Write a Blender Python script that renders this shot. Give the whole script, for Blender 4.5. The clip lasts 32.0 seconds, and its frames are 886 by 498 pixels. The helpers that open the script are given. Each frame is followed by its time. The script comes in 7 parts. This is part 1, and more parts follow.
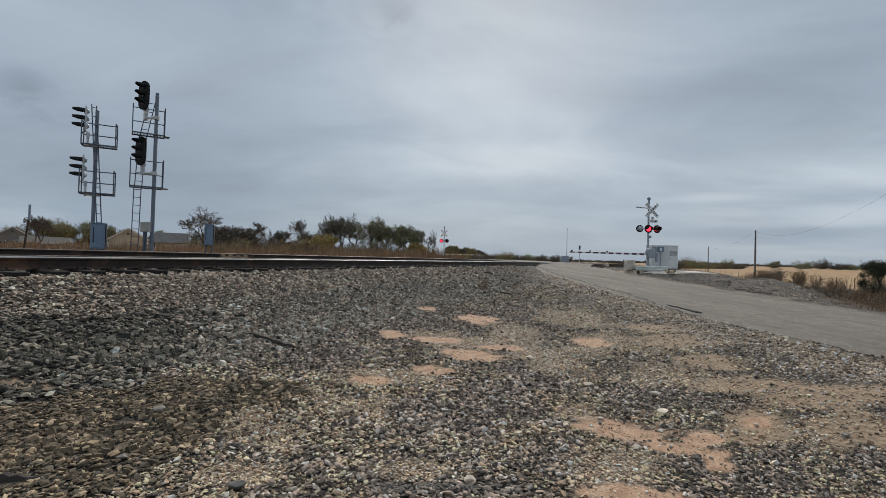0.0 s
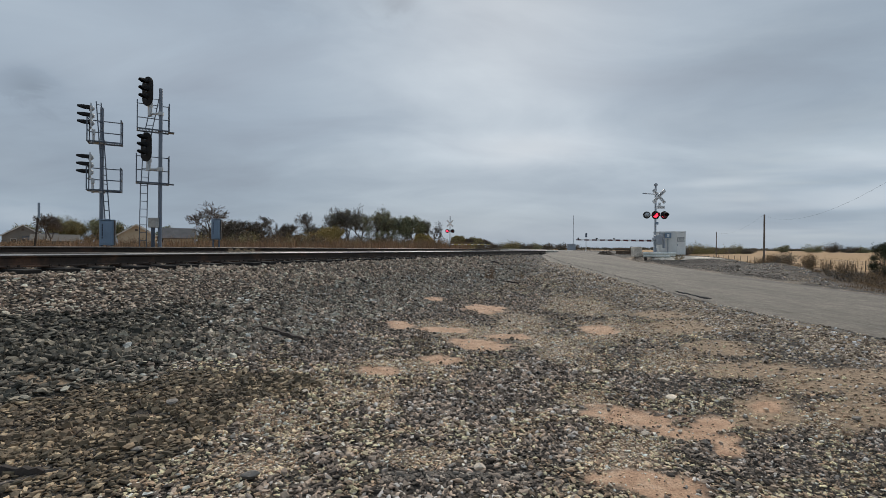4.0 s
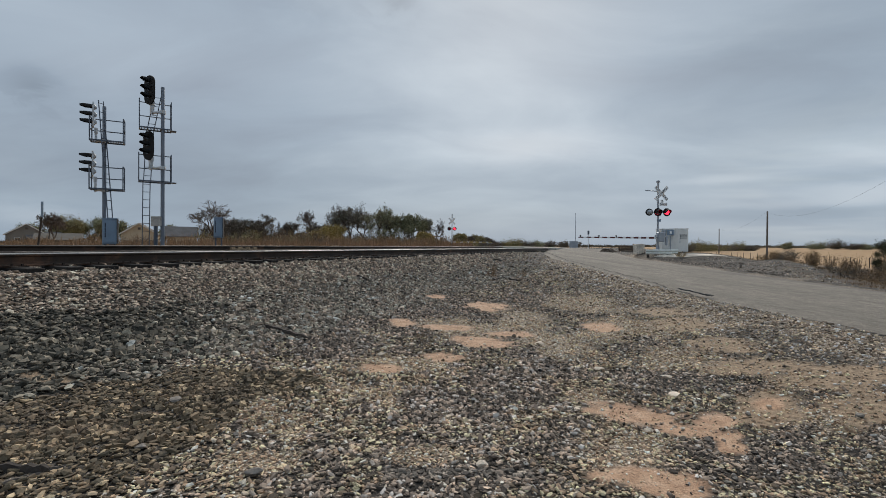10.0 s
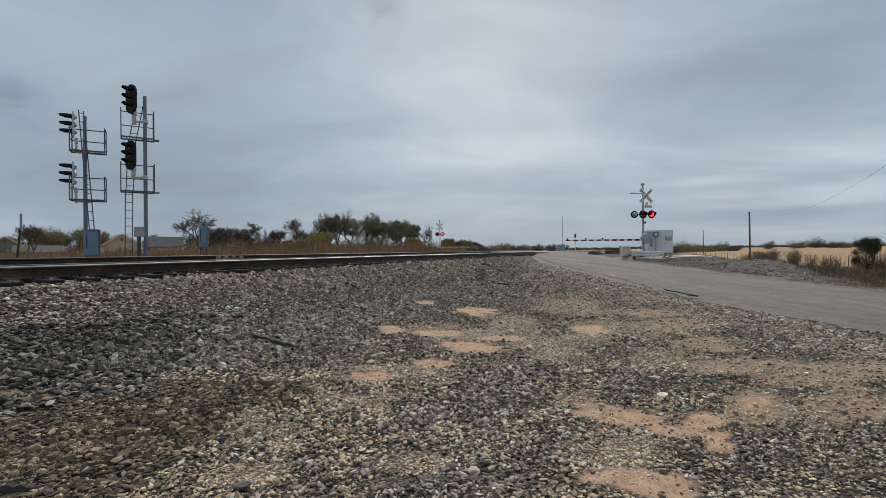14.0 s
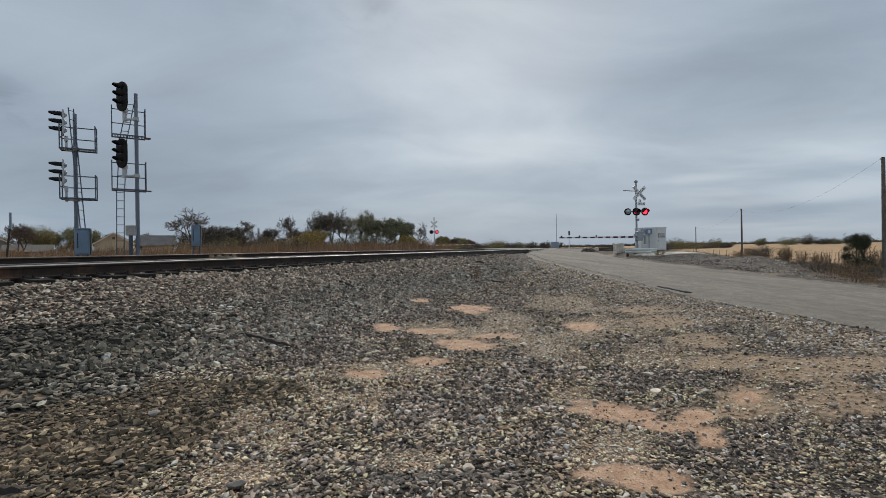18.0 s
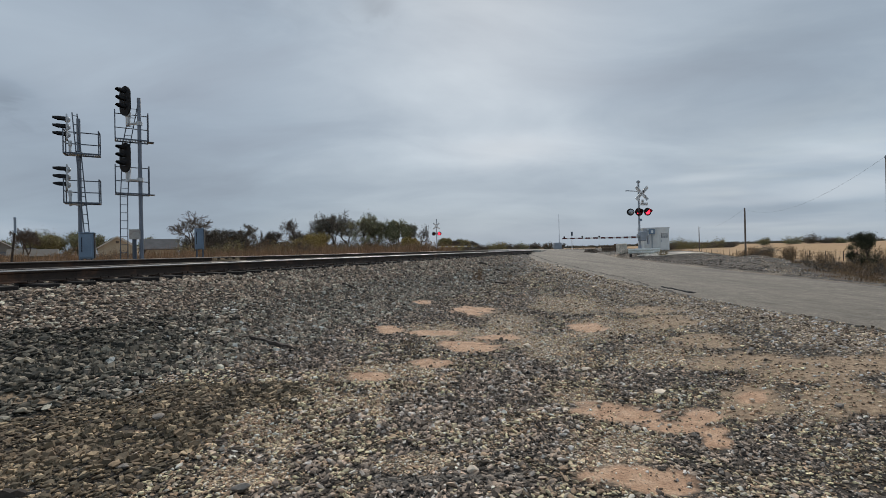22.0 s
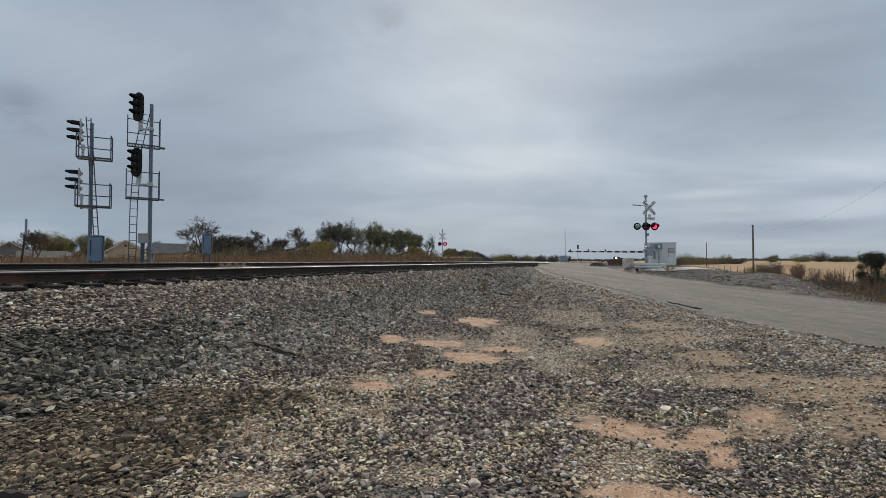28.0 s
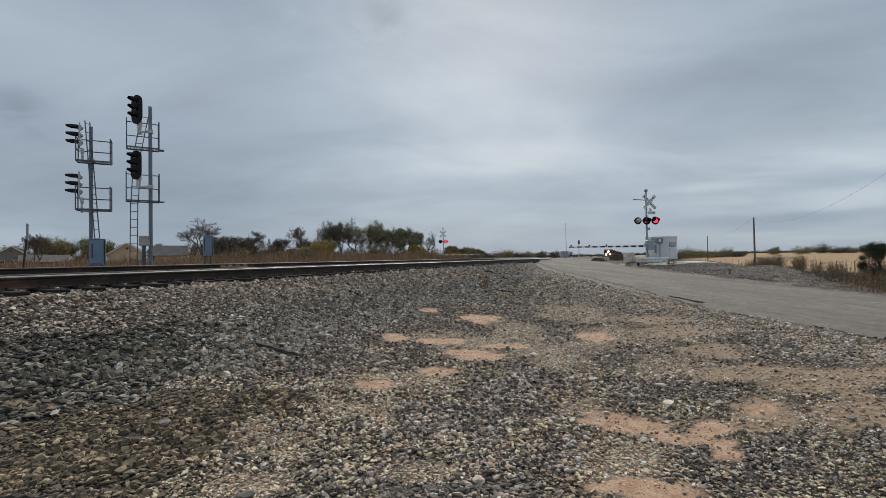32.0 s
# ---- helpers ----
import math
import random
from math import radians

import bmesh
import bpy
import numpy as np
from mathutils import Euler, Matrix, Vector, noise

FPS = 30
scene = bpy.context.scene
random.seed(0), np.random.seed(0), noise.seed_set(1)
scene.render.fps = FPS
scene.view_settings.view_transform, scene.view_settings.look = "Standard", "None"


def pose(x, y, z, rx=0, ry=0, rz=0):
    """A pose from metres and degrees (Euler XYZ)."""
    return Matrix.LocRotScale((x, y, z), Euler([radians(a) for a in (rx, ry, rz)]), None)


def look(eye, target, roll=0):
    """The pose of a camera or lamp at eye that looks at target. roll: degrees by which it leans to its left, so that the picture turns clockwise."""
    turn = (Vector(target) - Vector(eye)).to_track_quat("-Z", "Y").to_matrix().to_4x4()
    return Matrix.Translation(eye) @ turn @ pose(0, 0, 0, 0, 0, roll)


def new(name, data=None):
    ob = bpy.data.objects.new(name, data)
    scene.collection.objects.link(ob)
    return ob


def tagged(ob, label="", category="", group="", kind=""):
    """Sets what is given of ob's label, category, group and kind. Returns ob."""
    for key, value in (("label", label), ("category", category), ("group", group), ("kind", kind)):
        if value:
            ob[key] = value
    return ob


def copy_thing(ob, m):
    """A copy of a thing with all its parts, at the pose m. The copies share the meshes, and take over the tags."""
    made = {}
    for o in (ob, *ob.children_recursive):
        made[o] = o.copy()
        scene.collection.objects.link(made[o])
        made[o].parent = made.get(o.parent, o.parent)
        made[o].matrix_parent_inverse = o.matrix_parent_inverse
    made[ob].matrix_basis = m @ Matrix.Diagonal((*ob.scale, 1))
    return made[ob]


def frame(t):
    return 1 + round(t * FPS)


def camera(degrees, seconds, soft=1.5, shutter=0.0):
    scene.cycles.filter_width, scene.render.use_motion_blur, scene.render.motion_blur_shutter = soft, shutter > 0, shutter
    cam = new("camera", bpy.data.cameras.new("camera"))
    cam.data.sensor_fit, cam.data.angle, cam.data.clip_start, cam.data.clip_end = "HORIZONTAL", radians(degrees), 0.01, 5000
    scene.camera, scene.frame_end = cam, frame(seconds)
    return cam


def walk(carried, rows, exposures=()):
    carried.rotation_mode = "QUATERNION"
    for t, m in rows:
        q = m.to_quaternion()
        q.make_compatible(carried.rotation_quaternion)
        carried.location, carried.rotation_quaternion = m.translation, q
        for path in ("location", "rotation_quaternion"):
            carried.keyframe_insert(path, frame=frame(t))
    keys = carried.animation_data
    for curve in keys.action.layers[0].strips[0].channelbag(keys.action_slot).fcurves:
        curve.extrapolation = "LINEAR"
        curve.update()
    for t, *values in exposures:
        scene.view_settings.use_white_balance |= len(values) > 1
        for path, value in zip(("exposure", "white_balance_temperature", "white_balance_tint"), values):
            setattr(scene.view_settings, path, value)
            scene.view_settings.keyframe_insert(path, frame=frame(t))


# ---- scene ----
# ---- camera ----
cam = camera(87.0, 32.0, soft=0.5)
PATH = [
    (0, -0.0006, -0.0039, 1.501, 91.106, -1.536, -0.955), (0.5, -0.0015, -0.0036, 1.501, 90.933, -1.467, -0.382),
    (1, -0.0022, -0.0029, 1.5006, 90.657, -1.363, -0.091), (1.5, -0.0019, -0.0027, 1.5001, 90.366, -1.125, 0.065),
    (2, -0.001, -0.0026, 1.4997, 90.126, -0.89, 0.074), (2.5, -0.0001, -0.0029, 1.4994, 89.999, -0.747, -0.015),
    (3, 0, -0.0029, 1.4997, 89.903, -0.687, -0.13), (3.5, -0.0001, -0.0025, 1.5006, 89.868, -0.613, -0.17),
    (5.5, -0, -0.002, 1.5018, 91.047, -0.198, -0.249), (6, 0.0002, -0.0016, 1.5026, 91.931, -0.507, -0.302),
    (6.5, 0.0003, -0.0013, 1.5028, 92.421, -0.944, -0.346), (7, -0.0002, -0.0013, 1.5027, 92.512, -1.179, -0.351),
    (7.5, -0.0006, -0.0012, 1.5023, 92.293, -1.292, -0.286), (8, -0.0011, -0.0015, 1.5017, 91.805, -1.31, -0.221),
    (8.5, -0.0008, -0.0014, 1.5011, 91.164, -1.109, -0.104), (9, -0.0005, -0.0013, 1.5004, 90.63, -0.945, -0.01),
    (9.5, 0, -0.0013, 1.5, 90.1, -0.753, 0.051), (10, 0.0005, -0.0014, 1.4997, 89.615, -0.35, 0.052),
    (10.5, 0.0012, -0.0017, 1.4999, 89.247, 0.067, 0.028), (11, 0.0018, -0.0017, 1.5003, 88.948, 0.368, 0.031),
    (11.5, 0.0027, -0.0017, 1.5004, 88.789, 0.587, 0.019), (12, 0.0033, -0.0019, 1.5005, 88.708, 0.766, -0.009),
    (12.5, 0.0036, -0.0021, 1.5009, 88.671, 0.973, -0.101), (13, 0.0035, -0.0019, 1.5018, 88.983, 1.001, -0.305),
    (13.5, 0.0039, -0.0013, 1.5029, 89.695, 0.757, -0.748), (14, 0.0054, -0.001, 1.5037, 90.281, 0.682, -1.388),
    (14.5, 0.0068, -0.0014, 1.5039, 90.547, 0.679, -1.987), (16.5, 0.0074, -0.002, 1.5033, 89.772, 0.71, -2.189),
    (17, 0.0072, -0.0023, 1.5031, 89.879, 0.702, -2.105), (17.5, 0.007, -0.0021, 1.5033, 89.922, 0.801, -2.07),
    (18, 0.007, -0.0021, 1.5043, 89.998, 0.886, -2.078), (18.5, 0.0071, -0.0023, 1.5052, 90.233, 0.913, -2.087),
    (19, 0.0074, -0.0026, 1.5059, 90.483, 0.971, -2.052), (19.5, 0.0077, -0.0031, 1.5057, 90.6, 0.997, -2.04),
    (20, 0.0077, -0.0031, 1.5053, 90.515, 1.031, -1.968), (20.5, 0.0072, -0.0026, 1.5048, 90.351, 1.089, -1.891),
    (21, 0.0066, -0.0013, 1.5047, 90.247, 1.167, -1.833), (21.5, 0.0067, -0.0005, 1.5047, 90.197, 1.244, -1.782),
    (22, 0.007, -0.0004, 1.5047, 90.202, 1.281, -1.762), (22.5, 0.0074, -0.0009, 1.5048, 90.234, 1.333, -1.755),
    (23, 0.0073, -0.0014, 1.5051, 90.292, 1.436, -1.788), (23.5, 0.0071, -0.0018, 1.5057, 90.32, 1.622, -1.798),
    (24, 0.0071, -0.0019, 1.506, 90.328, 1.765, -1.816), (24.5, 0.0075, -0.0022, 1.5057, 90.295, 1.914, -1.79),
    (25, 0.0071, -0.0019, 1.5051, 90.162, 1.936, -1.806), (25.5, 0.006, -0.0018, 1.5044, 90.171, 1.855, -1.796),
    (27.5, 0.0039, -0.0016, 1.504, 91.383, 0.607, -1.257), (28, 0.0022, -0.0014, 1.5033, 91.483, 0.046, -1.104),
    (28.5, 0.0017, -0.0016, 1.5031, 91.367, -0.24, -1.045), (29, 0.0023, -0.0018, 1.5029, 91.283, -0.134, -1.242),
    (29.5, 0.003, -0.0026, 1.5033, 91.175, 0.11, -1.474), (30, 0.0027, -0.0026, 1.5035, 91.045, 0.151, -1.443),
    (30.5, 0.0023, -0.0028, 1.5036, 90.977, 0.283, -1.207), (31, 0.0025, -0.0032, 1.5042, 90.983, 0.433, -1.099),
    (31.5, 0.0037, -0.0038, 1.5051, 91.028, 0.71, -1.049), (32, 0.0052, -0.0044, 1.5065, 91.19, 0.981, -0.973),
]

walk(cam, [(row[0], pose(*row[1:])) for row in PATH])
scene.view_settings.exposure = 0.0

# ---- world and sun: a flat grey overcast afternoon ----
world = bpy.data.worlds.new("overcast_sky")
scene.world = world
world.use_nodes = True


def build_sky():
    nt = world.node_tree
    n, ln = nt.nodes, nt.links
    n.clear()

    def node(kind, **kw):
        o = n.new(kind)
        for k, v in kw.items():
            o.inputs[k].default_value = v
        return o

    def maths(op, a, b=None):
        o = n.new("ShaderNodeMath")
        o.operation = op
        for i, v in enumerate((a, b)):
            if v is None:
                continue
            if isinstance(v, (int, float)):
                o.inputs[i].default_value = v
            else:
                ln.new(v, o.inputs[i])
        return o.outputs[0]

    out = n.new("ShaderNodeOutputWorld")
    bg = node("ShaderNodeBackground", Strength=SKY_STRENGTH)
    sky = n.new("ShaderNodeTexSky")
    sky.sky_type = "NISHITA"
    sky.sun_disc = False
    sky.sun_elevation, sky.sun_rotation = radians(SUN_ELEVATION), radians(SUN_ROTATION)
    sky.dust_density, sky.air_density = 2.0, 1.0
    tc = n.new("ShaderNodeTexCoord")
    sep = n.new("ShaderNodeSeparateXYZ")
    ln.new(tc.outputs["Generated"], sep.inputs[0])
    up = maths("MAXIMUM", sep.outputs[2], 0.0)
    # clouds lie in one flat deck over the plain
    deck = maths("ADD", up, 0.22)
    comb = n.new("ShaderNodeCombineXYZ")
    ln.new(maths("DIVIDE", sep.outputs[0], deck), comb.inputs[0])
    ln.new(maths("DIVIDE", sep.outputs[1], deck), comb.inputs[1])

    def layer(scale, detail, rough, off, distortion=0.6, stretch=(1, 1, 1)):
        mp = n.new("ShaderNodeMapping")
        mp.inputs["Location"].default_value = off
        mp.inputs["Scale"].default_value = stretch
        mp.inputs["Rotation"].default_value = (0, 0, radians(14))
        ln.new(comb.outputs[0], mp.inputs[0])
        t = node("ShaderNodeTexNoise", Scale=scale, Detail=detail, Roughness=rough, Distortion=distortion)
        ln.new(mp.outputs[0], t.inputs["Vector"])
        return t.outputs["Fac"]

    # the deck is thinner, and so brighter, round the hidden sun
    aim = n.new("ShaderNodeVectorMath")
    aim.operation = "DOT_PRODUCT"
    ln.new(tc.outputs["Generated"], aim.inputs[0])
    aim.inputs[1].default_value = (-0.06, 0.95, 0.31)
    glow = n.new("ShaderNodeMapRange")
    glow.interpolation_type = "SMOOTHERSTEP"
    glow.inputs["From Min"].default_value, glow.inputs["From Max"].default_value = 0.90, 1.01
    glow.inputs["To Max"].default_value = 0.085
    ln.new(aim.outputs["Value"], glow.inputs["Value"])
    broad = layer(0.55, 3.0, 0.45, (3.1, 0.7, 0), 0.3, (0.6, 1.0, 1))
    fine = layer(1.7, 6.0, 0.55, (0.4, 5.2, 0), 0.5, (0.7, 1.2, 1))
    puff = maths("ADD", maths("MULTIPLY", broad, 0.6), maths("MULTIPLY", fine, 0.4))
    ramp = n.new("ShaderNodeValToRGB")
    e = ramp.color_ramp.elements
    e[0].position, e[0].color = 0.36, (0.322, 0.385, 0.47, 1)
    e[1].position, e[1].color = 0.66, (0.548, 0.642, 0.73, 1)
    m = e.new(0.49)
    m.color = (0.39, 0.475, 0.57, 1)
    ln.new(maths("ADD", puff, glow.outputs[0]), ramp.inputs[0])
    # the deck thins to a paler blue-grey band low over the horizon
    low = n.new("ShaderNodeMapRange")
    low.inputs["From Min"].default_value, low.inputs["From Max"].default_value = 0.0, 0.17
    low.inputs["To Min"].default_value, low.inputs["To Max"].default_value = 0.72, 0.0
    ln.new(up, low.inputs["Value"])
    haze = n.new("ShaderNodeMix")
    haze.data_type = "RGBA"
    haze.inputs["B"].default_value = (0.315, 0.41, 0.53, 1)
    ln.new(low.outputs[0], haze.inputs["Factor"])
    ln.new(ramp.outputs[0], haze.inputs["A"])
    # long pale rifts low in the deck, to the east and to the west
    def toward(v, lo, top):
        d = n.new("ShaderNodeVectorMath")
        d.operation = "DOT_PRODUCT"
        ln.new(tc.outputs["Generated"], d.inputs[0])
        d.inputs[1].default_value = v
        m = n.new("ShaderNodeMapRange")
        m.interpolation_type = "SMOOTHERSTEP"
        m.inputs["From Min"].default_value, m.inputs["From Max"].default_value, m.inputs["To Max"].default_value = lo, 1.0, top
        ln.new(d.outputs["Value"], m.inputs["Value"])
        return m.outputs[0]

    mp = n.new("ShaderNodeMapping")
    mp.inputs["Scale"].default_value = (1.2, 1.2, 11.0)
    ln.new(tc.outputs["Generated"], mp.inputs[0])
    bands = node("ShaderNodeTexNoise", Scale=1.9, Detail=3.0, Roughness=0.5, Distortion=0.35)
    ln.new(mp.outputs[0], bands.inputs["Vector"])
    rift = n.new("ShaderNodeMapRange")
    rift.interpolation_type = "SMOOTHSTEP"
    rift.inputs["From Min"].default_value, rift.inputs["From Max"].default_value = 0.37, 0.57
    ln.new(bands.outputs["Fac"], rift.inputs["Value"])
    where = maths("ADD", toward((0.64, 0.76, 0.085), 0.962, 0.5), toward((-0.76, 0.65, 0.02), 0.965, 0.12))
    sink = n.new("ShaderNodeMapRange")
    sink.interpolation_type = "SMOOTHSTEP"
    sink.inputs["From Min"].default_value, sink.inputs["From Max"].default_value = 0.13, 0.25
    sink.inputs["To Min"].default_value, sink.inputs["To Max"].default_value = 1.0, 0.0
    ln.new(up, sink.inputs["Value"])
    where = maths("MULTIPLY", where, sink.outputs[0])
    cream = n.new("ShaderNodeMix")
    cream.data_type = "RGBA"
    cream.inputs["B"].default_value = (0.605, 0.675, 0.72, 1)
    ln.new(maths("MULTIPLY", where, rift.outputs[0]), cream.inputs["Factor"])
    ln.new(haze.outputs["Result"], cream.inputs["A"])
    # small dark shreds of cloud under the deck
    shred = n.new("ShaderNodeMapRange")
    shred.interpolation_type = "SMOOTHSTEP"
    shred.inputs["From Min"].default_value, shred.inputs["From Max"].default_value = 0.44, 0.60
    ln.new(layer(4.5, 6.0, 0.6, (1.7, 2.3, 0), 0.8), shred.inputs["Value"])
    there = maths("ADD", toward((-0.108, 0.884, 0.455), 0.9965, 0.25), toward((-0.644, 0.731, 0.225), 0.9975, 0.5))
    there = maths("ADD", there, toward((-0.281, 0.852, 0.441), 0.994, 0.15))
    wisp = n.new("ShaderNodeMix")
    wisp.data_type = "RGBA"
    wisp.inputs["B"].default_value = (0.30, 0.36, 0.44, 1)
    ln.new(maths("MULTIPLY", there, shred.outputs[0]), wisp.inputs["Factor"])
    ln.new(cream.outputs["Result"], wisp.inputs["A"])
    # broad thin and thick parts of the deck: bearing, height, half-width, half-height, gain
    bearing = maths("ARCTAN2", sep.outputs[0], sep.outputs[1])
    stir = layer(2.3, 5.0, 0.55, (6.1, 1.4, 0), 0.4)
    drift = maths("MULTIPLY", maths("SUBTRACT", stir, 0.5), 1.5)
    total = None
    for a0, e0, wa, we, gain in CLOUD_PARTS:
        u = maths("DIVIDE", maths("SUBTRACT", bearing, a0), wa)
        v = maths("ADD", maths("DIVIDE", maths("SUBTRACT", sep.outputs[2], e0), we), drift)
        r2 = maths("ADD", maths("MULTIPLY", u, u), maths("MULTIPLY", v, v))
        g = maths("MULTIPLY", maths("EXPONENT", maths("MULTIPLY", r2, -1.0)), gain)
        total = g if total is None else maths("ADD", total, g)
    lift = n.new("ShaderNodeVectorMath")
    lift.operation = "SCALE"
    ln.new(wisp.outputs["Result"], lift.inputs[0])
    ln.new(maths("ADD", maths("MULTIPLY", total, 0.75), 0.985), lift.inputs["Scale"])
    white = n.new("ShaderNodeMix")
    white.data_type = "RGBA"
    white.inputs["B"].default_value = (0.66, 0.69, 0.72, 1)
    ln.new(maths("MINIMUM", maths("MULTIPLY", maths("MAXIMUM", total, 0.0), 1.5), 0.8), white.inputs["Factor"])
    ln.new(lift.outputs[0], white.inputs["A"])
    mix = n.new("ShaderNodeMix")
    mix.data_type = "RGBA"
    mix.inputs["Factor"].default_value = 0.93
    dim = n.new("ShaderNodeMix")
    dim.data_type, dim.blend_type = "RGBA", "MULTIPLY"
    dim.inputs["Factor"].default_value = 1.0
    dim.inputs["B"].default_value = (0.1, 0.1, 0.1, 1)
    ln.new(sky.outputs[0], dim.inputs["A"])
    ln.new(dim.outputs["Result"], mix.inputs["A"])
    ln.new(white.outputs["Result"], mix.inputs["B"])
    ln.new(mix.outputs["Result"], bg.inputs["Color"])
    ln.new(bg.outputs[0], out.inputs[0])


CLOUD_PARTS = [(0.188, 0.21, 0.177, 0.029, 0.34), (0.13, 0.182, 0.132, 0.018, 0.12), (0.746, 0.144, 0.082, 0.018, 0.2), (0.629, 0.076, 0.139, 0.011, 0.14), (0.754, 0.087, 0.081, 0.016, 0.2), (0.53, 0.124, 0.083, 0.008, 0.16),
               (0.719, 0.115, 0.093, 0.008, -0.06), (0.15, 0.343, 0.273, 0.094, 0.13), (0.587, 0.324, 0.148, 0.046, -0.1), (0.481, 0.228, 0.146, 0.049, -0.09), (0.733, 0.221, 0.105, 0.038, -0.12), (-0.439, 0.137, 0.406, 0.062, -0.1),
               (-0.721, 0.247, 0.026, 0.021, -0.2), (-0.105, 0.467, 0.042, 0.025, -0.2), (-0.28, 0.444, 0.176, 0.033, -0.05), (-0.628, 0.305, 0.153, 0.049, 0.05), (-0.715, 0.046, 0.059, 0.018, 0.12), (-0.549, 0.052, 0.145, 0.014, 0.02),
               (-0.148, 0.062, 0.349, 0.028, -0.1), (-0.145, 0.272, 0.188, 0.042, -0.03), (-0.628, 0.362, 0.386, 0.095, 0.07), (0.707, 0.327, 0.242, 0.097, -0.1), (0.584, 0.096, 0.261, 0.01, 0.1), (0.704, 0.061, 0.147, 0.008, -0.08),
               (0.538, 0.036, 0.367, 0.013, 0.08)]
SKY_STRENGTH, SUN_ELEVATION, SUN_ROTATION = 0.9, 36.0, 8.0
build_sky()
sun = new("sun", bpy.data.lights.new("sun", "SUN"))
sun.data.energy, sun.data.angle, sun.data.color = 2.6, radians(32), (1.0, 0.92, 0.82)
_az = radians(SUN_ROTATION)
_d = Vector((math.sin(_az) * math.cos(radians(SUN_ELEVATION)), math.cos(_az) * math.cos(radians(SUN_ELEVATION)), math.sin(radians(SUN_ELEVATION))))
sun.matrix_world = look(_d * 200, (0, 0, 0))

# ---- materials ----
def material(name, base, rough=0.7, metal=0.0, vary=0.25, grain=30.0, large=1.5, bump=0.2, bump_scale=60.0, tint=None, tint_at=(0.55, 0.7), island=0.0, per_object=0.0, emit=0.0, spread=None):
    """A surface with grain and stains at two scales; tint: colour of stains; island / per_object: spread of brightness from piece to piece."""
    mat = bpy.data.materials.new(name)
    mat.use_nodes = True
    nt = mat.node_tree
    n, ln = nt.nodes, nt.links
    bsdf = n["Principled BSDF"]
    bsdf.inputs["Roughness"].default_value = rough
    bsdf.inputs["Metallic"].default_value = metal
    tc = n.new("ShaderNodeTexCoord")

    def noise_tex(scale, detail=4.0, rgh=0.55):
        t = n.new("ShaderNodeTexNoise")
        t.inputs["Scale"].default_value = scale
        t.inputs["Detail"].default_value = detail
        t.inputs["Roughness"].default_value = rgh
        ln.new(tc.outputs["Object"], t.inputs["Vector"])
        return t.outputs["Fac"]

    def mul(col, fac_socket, lo, hi):
        mr = n.new("ShaderNodeMapRange")
        mr.inputs["From Min"].default_value, mr.inputs["From Max"].default_value = 0.3, 0.7
        mr.inputs["To Min"].default_value, mr.inputs["To Max"].default_value = lo, hi
        ln.new(fac_socket, mr.inputs["Value"])
        vm = n.new("ShaderNodeVectorMath")
        vm.operation = "SCALE"
        ln.new(col, vm.inputs[0])
        ln.new(mr.outputs[0], vm.inputs["Scale"])
        return vm.outputs[0]

    rgb = n.new("ShaderNodeRGB")
    rgb.outputs[0].default_value = (*base, 1)
    col = rgb.outputs[0]
    rnd = None
    if island or spread:
        g = n.new("ShaderNodeNewGeometry")
        rnd = g.outputs["Random Per Island"]
    elif per_object:
        rnd = n.new("ShaderNodeObjectInfo").outputs["Random"]
    if spread:
        ramp = n.new("ShaderNodeValToRGB")
        ramp.color_ramp.interpolation = "LINEAR"
        el = ramp.color_ramp.elements
        el[0].position, el[0].color = spread[0][0], (*spread[0][1], 1)
        el[1].position, el[1].color = spread[-1][0], (*spread[-1][1], 1)
        for p, c in spread[1:-1]:
            el.new(p).color = (*c, 1)
        src = rnd
        if per_object:
            src = n.new("ShaderNodeObjectInfo").outputs["Random"]
        ln.new(src, ramp.inputs[0])
        col = ramp.outputs[0]
    elif rnd is not None:
        k = island or per_object
        mr = n.new("ShaderNodeMapRange")
        mr.inputs["To Min"].default_value, mr.inputs["To Max"].default_value = 1 - k, 1 + k
        ln.new(rnd, mr.inputs["Value"])
        vm = n.new("ShaderNodeVectorMath")
        vm.operation = "SCALE"
        ln.new(col, vm.inputs[0])
        ln.new(mr.outputs[0], vm.inputs["Scale"])
        col = vm.outputs[0]
    if tint:
        mr = n.new("ShaderNodeMapRange")
        mr.inputs["From Min"].default_value, mr.inputs["From Max"].default_value = tint_at
        ln.new(noise_tex(large * 0.8, 5.0, 0.6), mr.inputs["Value"])
        mx = n.new("ShaderNodeMix")
        mx.data_type = "RGBA"
        mx.inputs["B"].default_value = (*tint, 1)
        ln.new(mr.outputs[0], mx.inputs["Factor"])
        ln.new(col, mx.inputs["A"])
        col = mx.outputs["Result"]
    if vary:
        col = mul(col, noise_tex(large), 1 - vary, 1 + vary)
        col = mul(col, noise_tex(grain, 3.0), 1 - vary * 0.7, 1 + vary * 0.7)
    ln.new(col, bsdf.inputs["Base Color"])
    if bump:
        b = n.new("ShaderNodeBump")
        b.inputs["Strength"].default_value = bump
        b.inputs["Distance"].default_value = 0.01
        ln.new(noise_tex(bump_scale, 5.0), b.inputs["Height"])
        ln.new(b.outputs[0], bsdf.inputs["Normal"])
    if emit:
        ln.new(col, bsdf.inputs["Emission Color"])
        bsdf.inputs["Emission Strength"].default_value = emit
    return mat


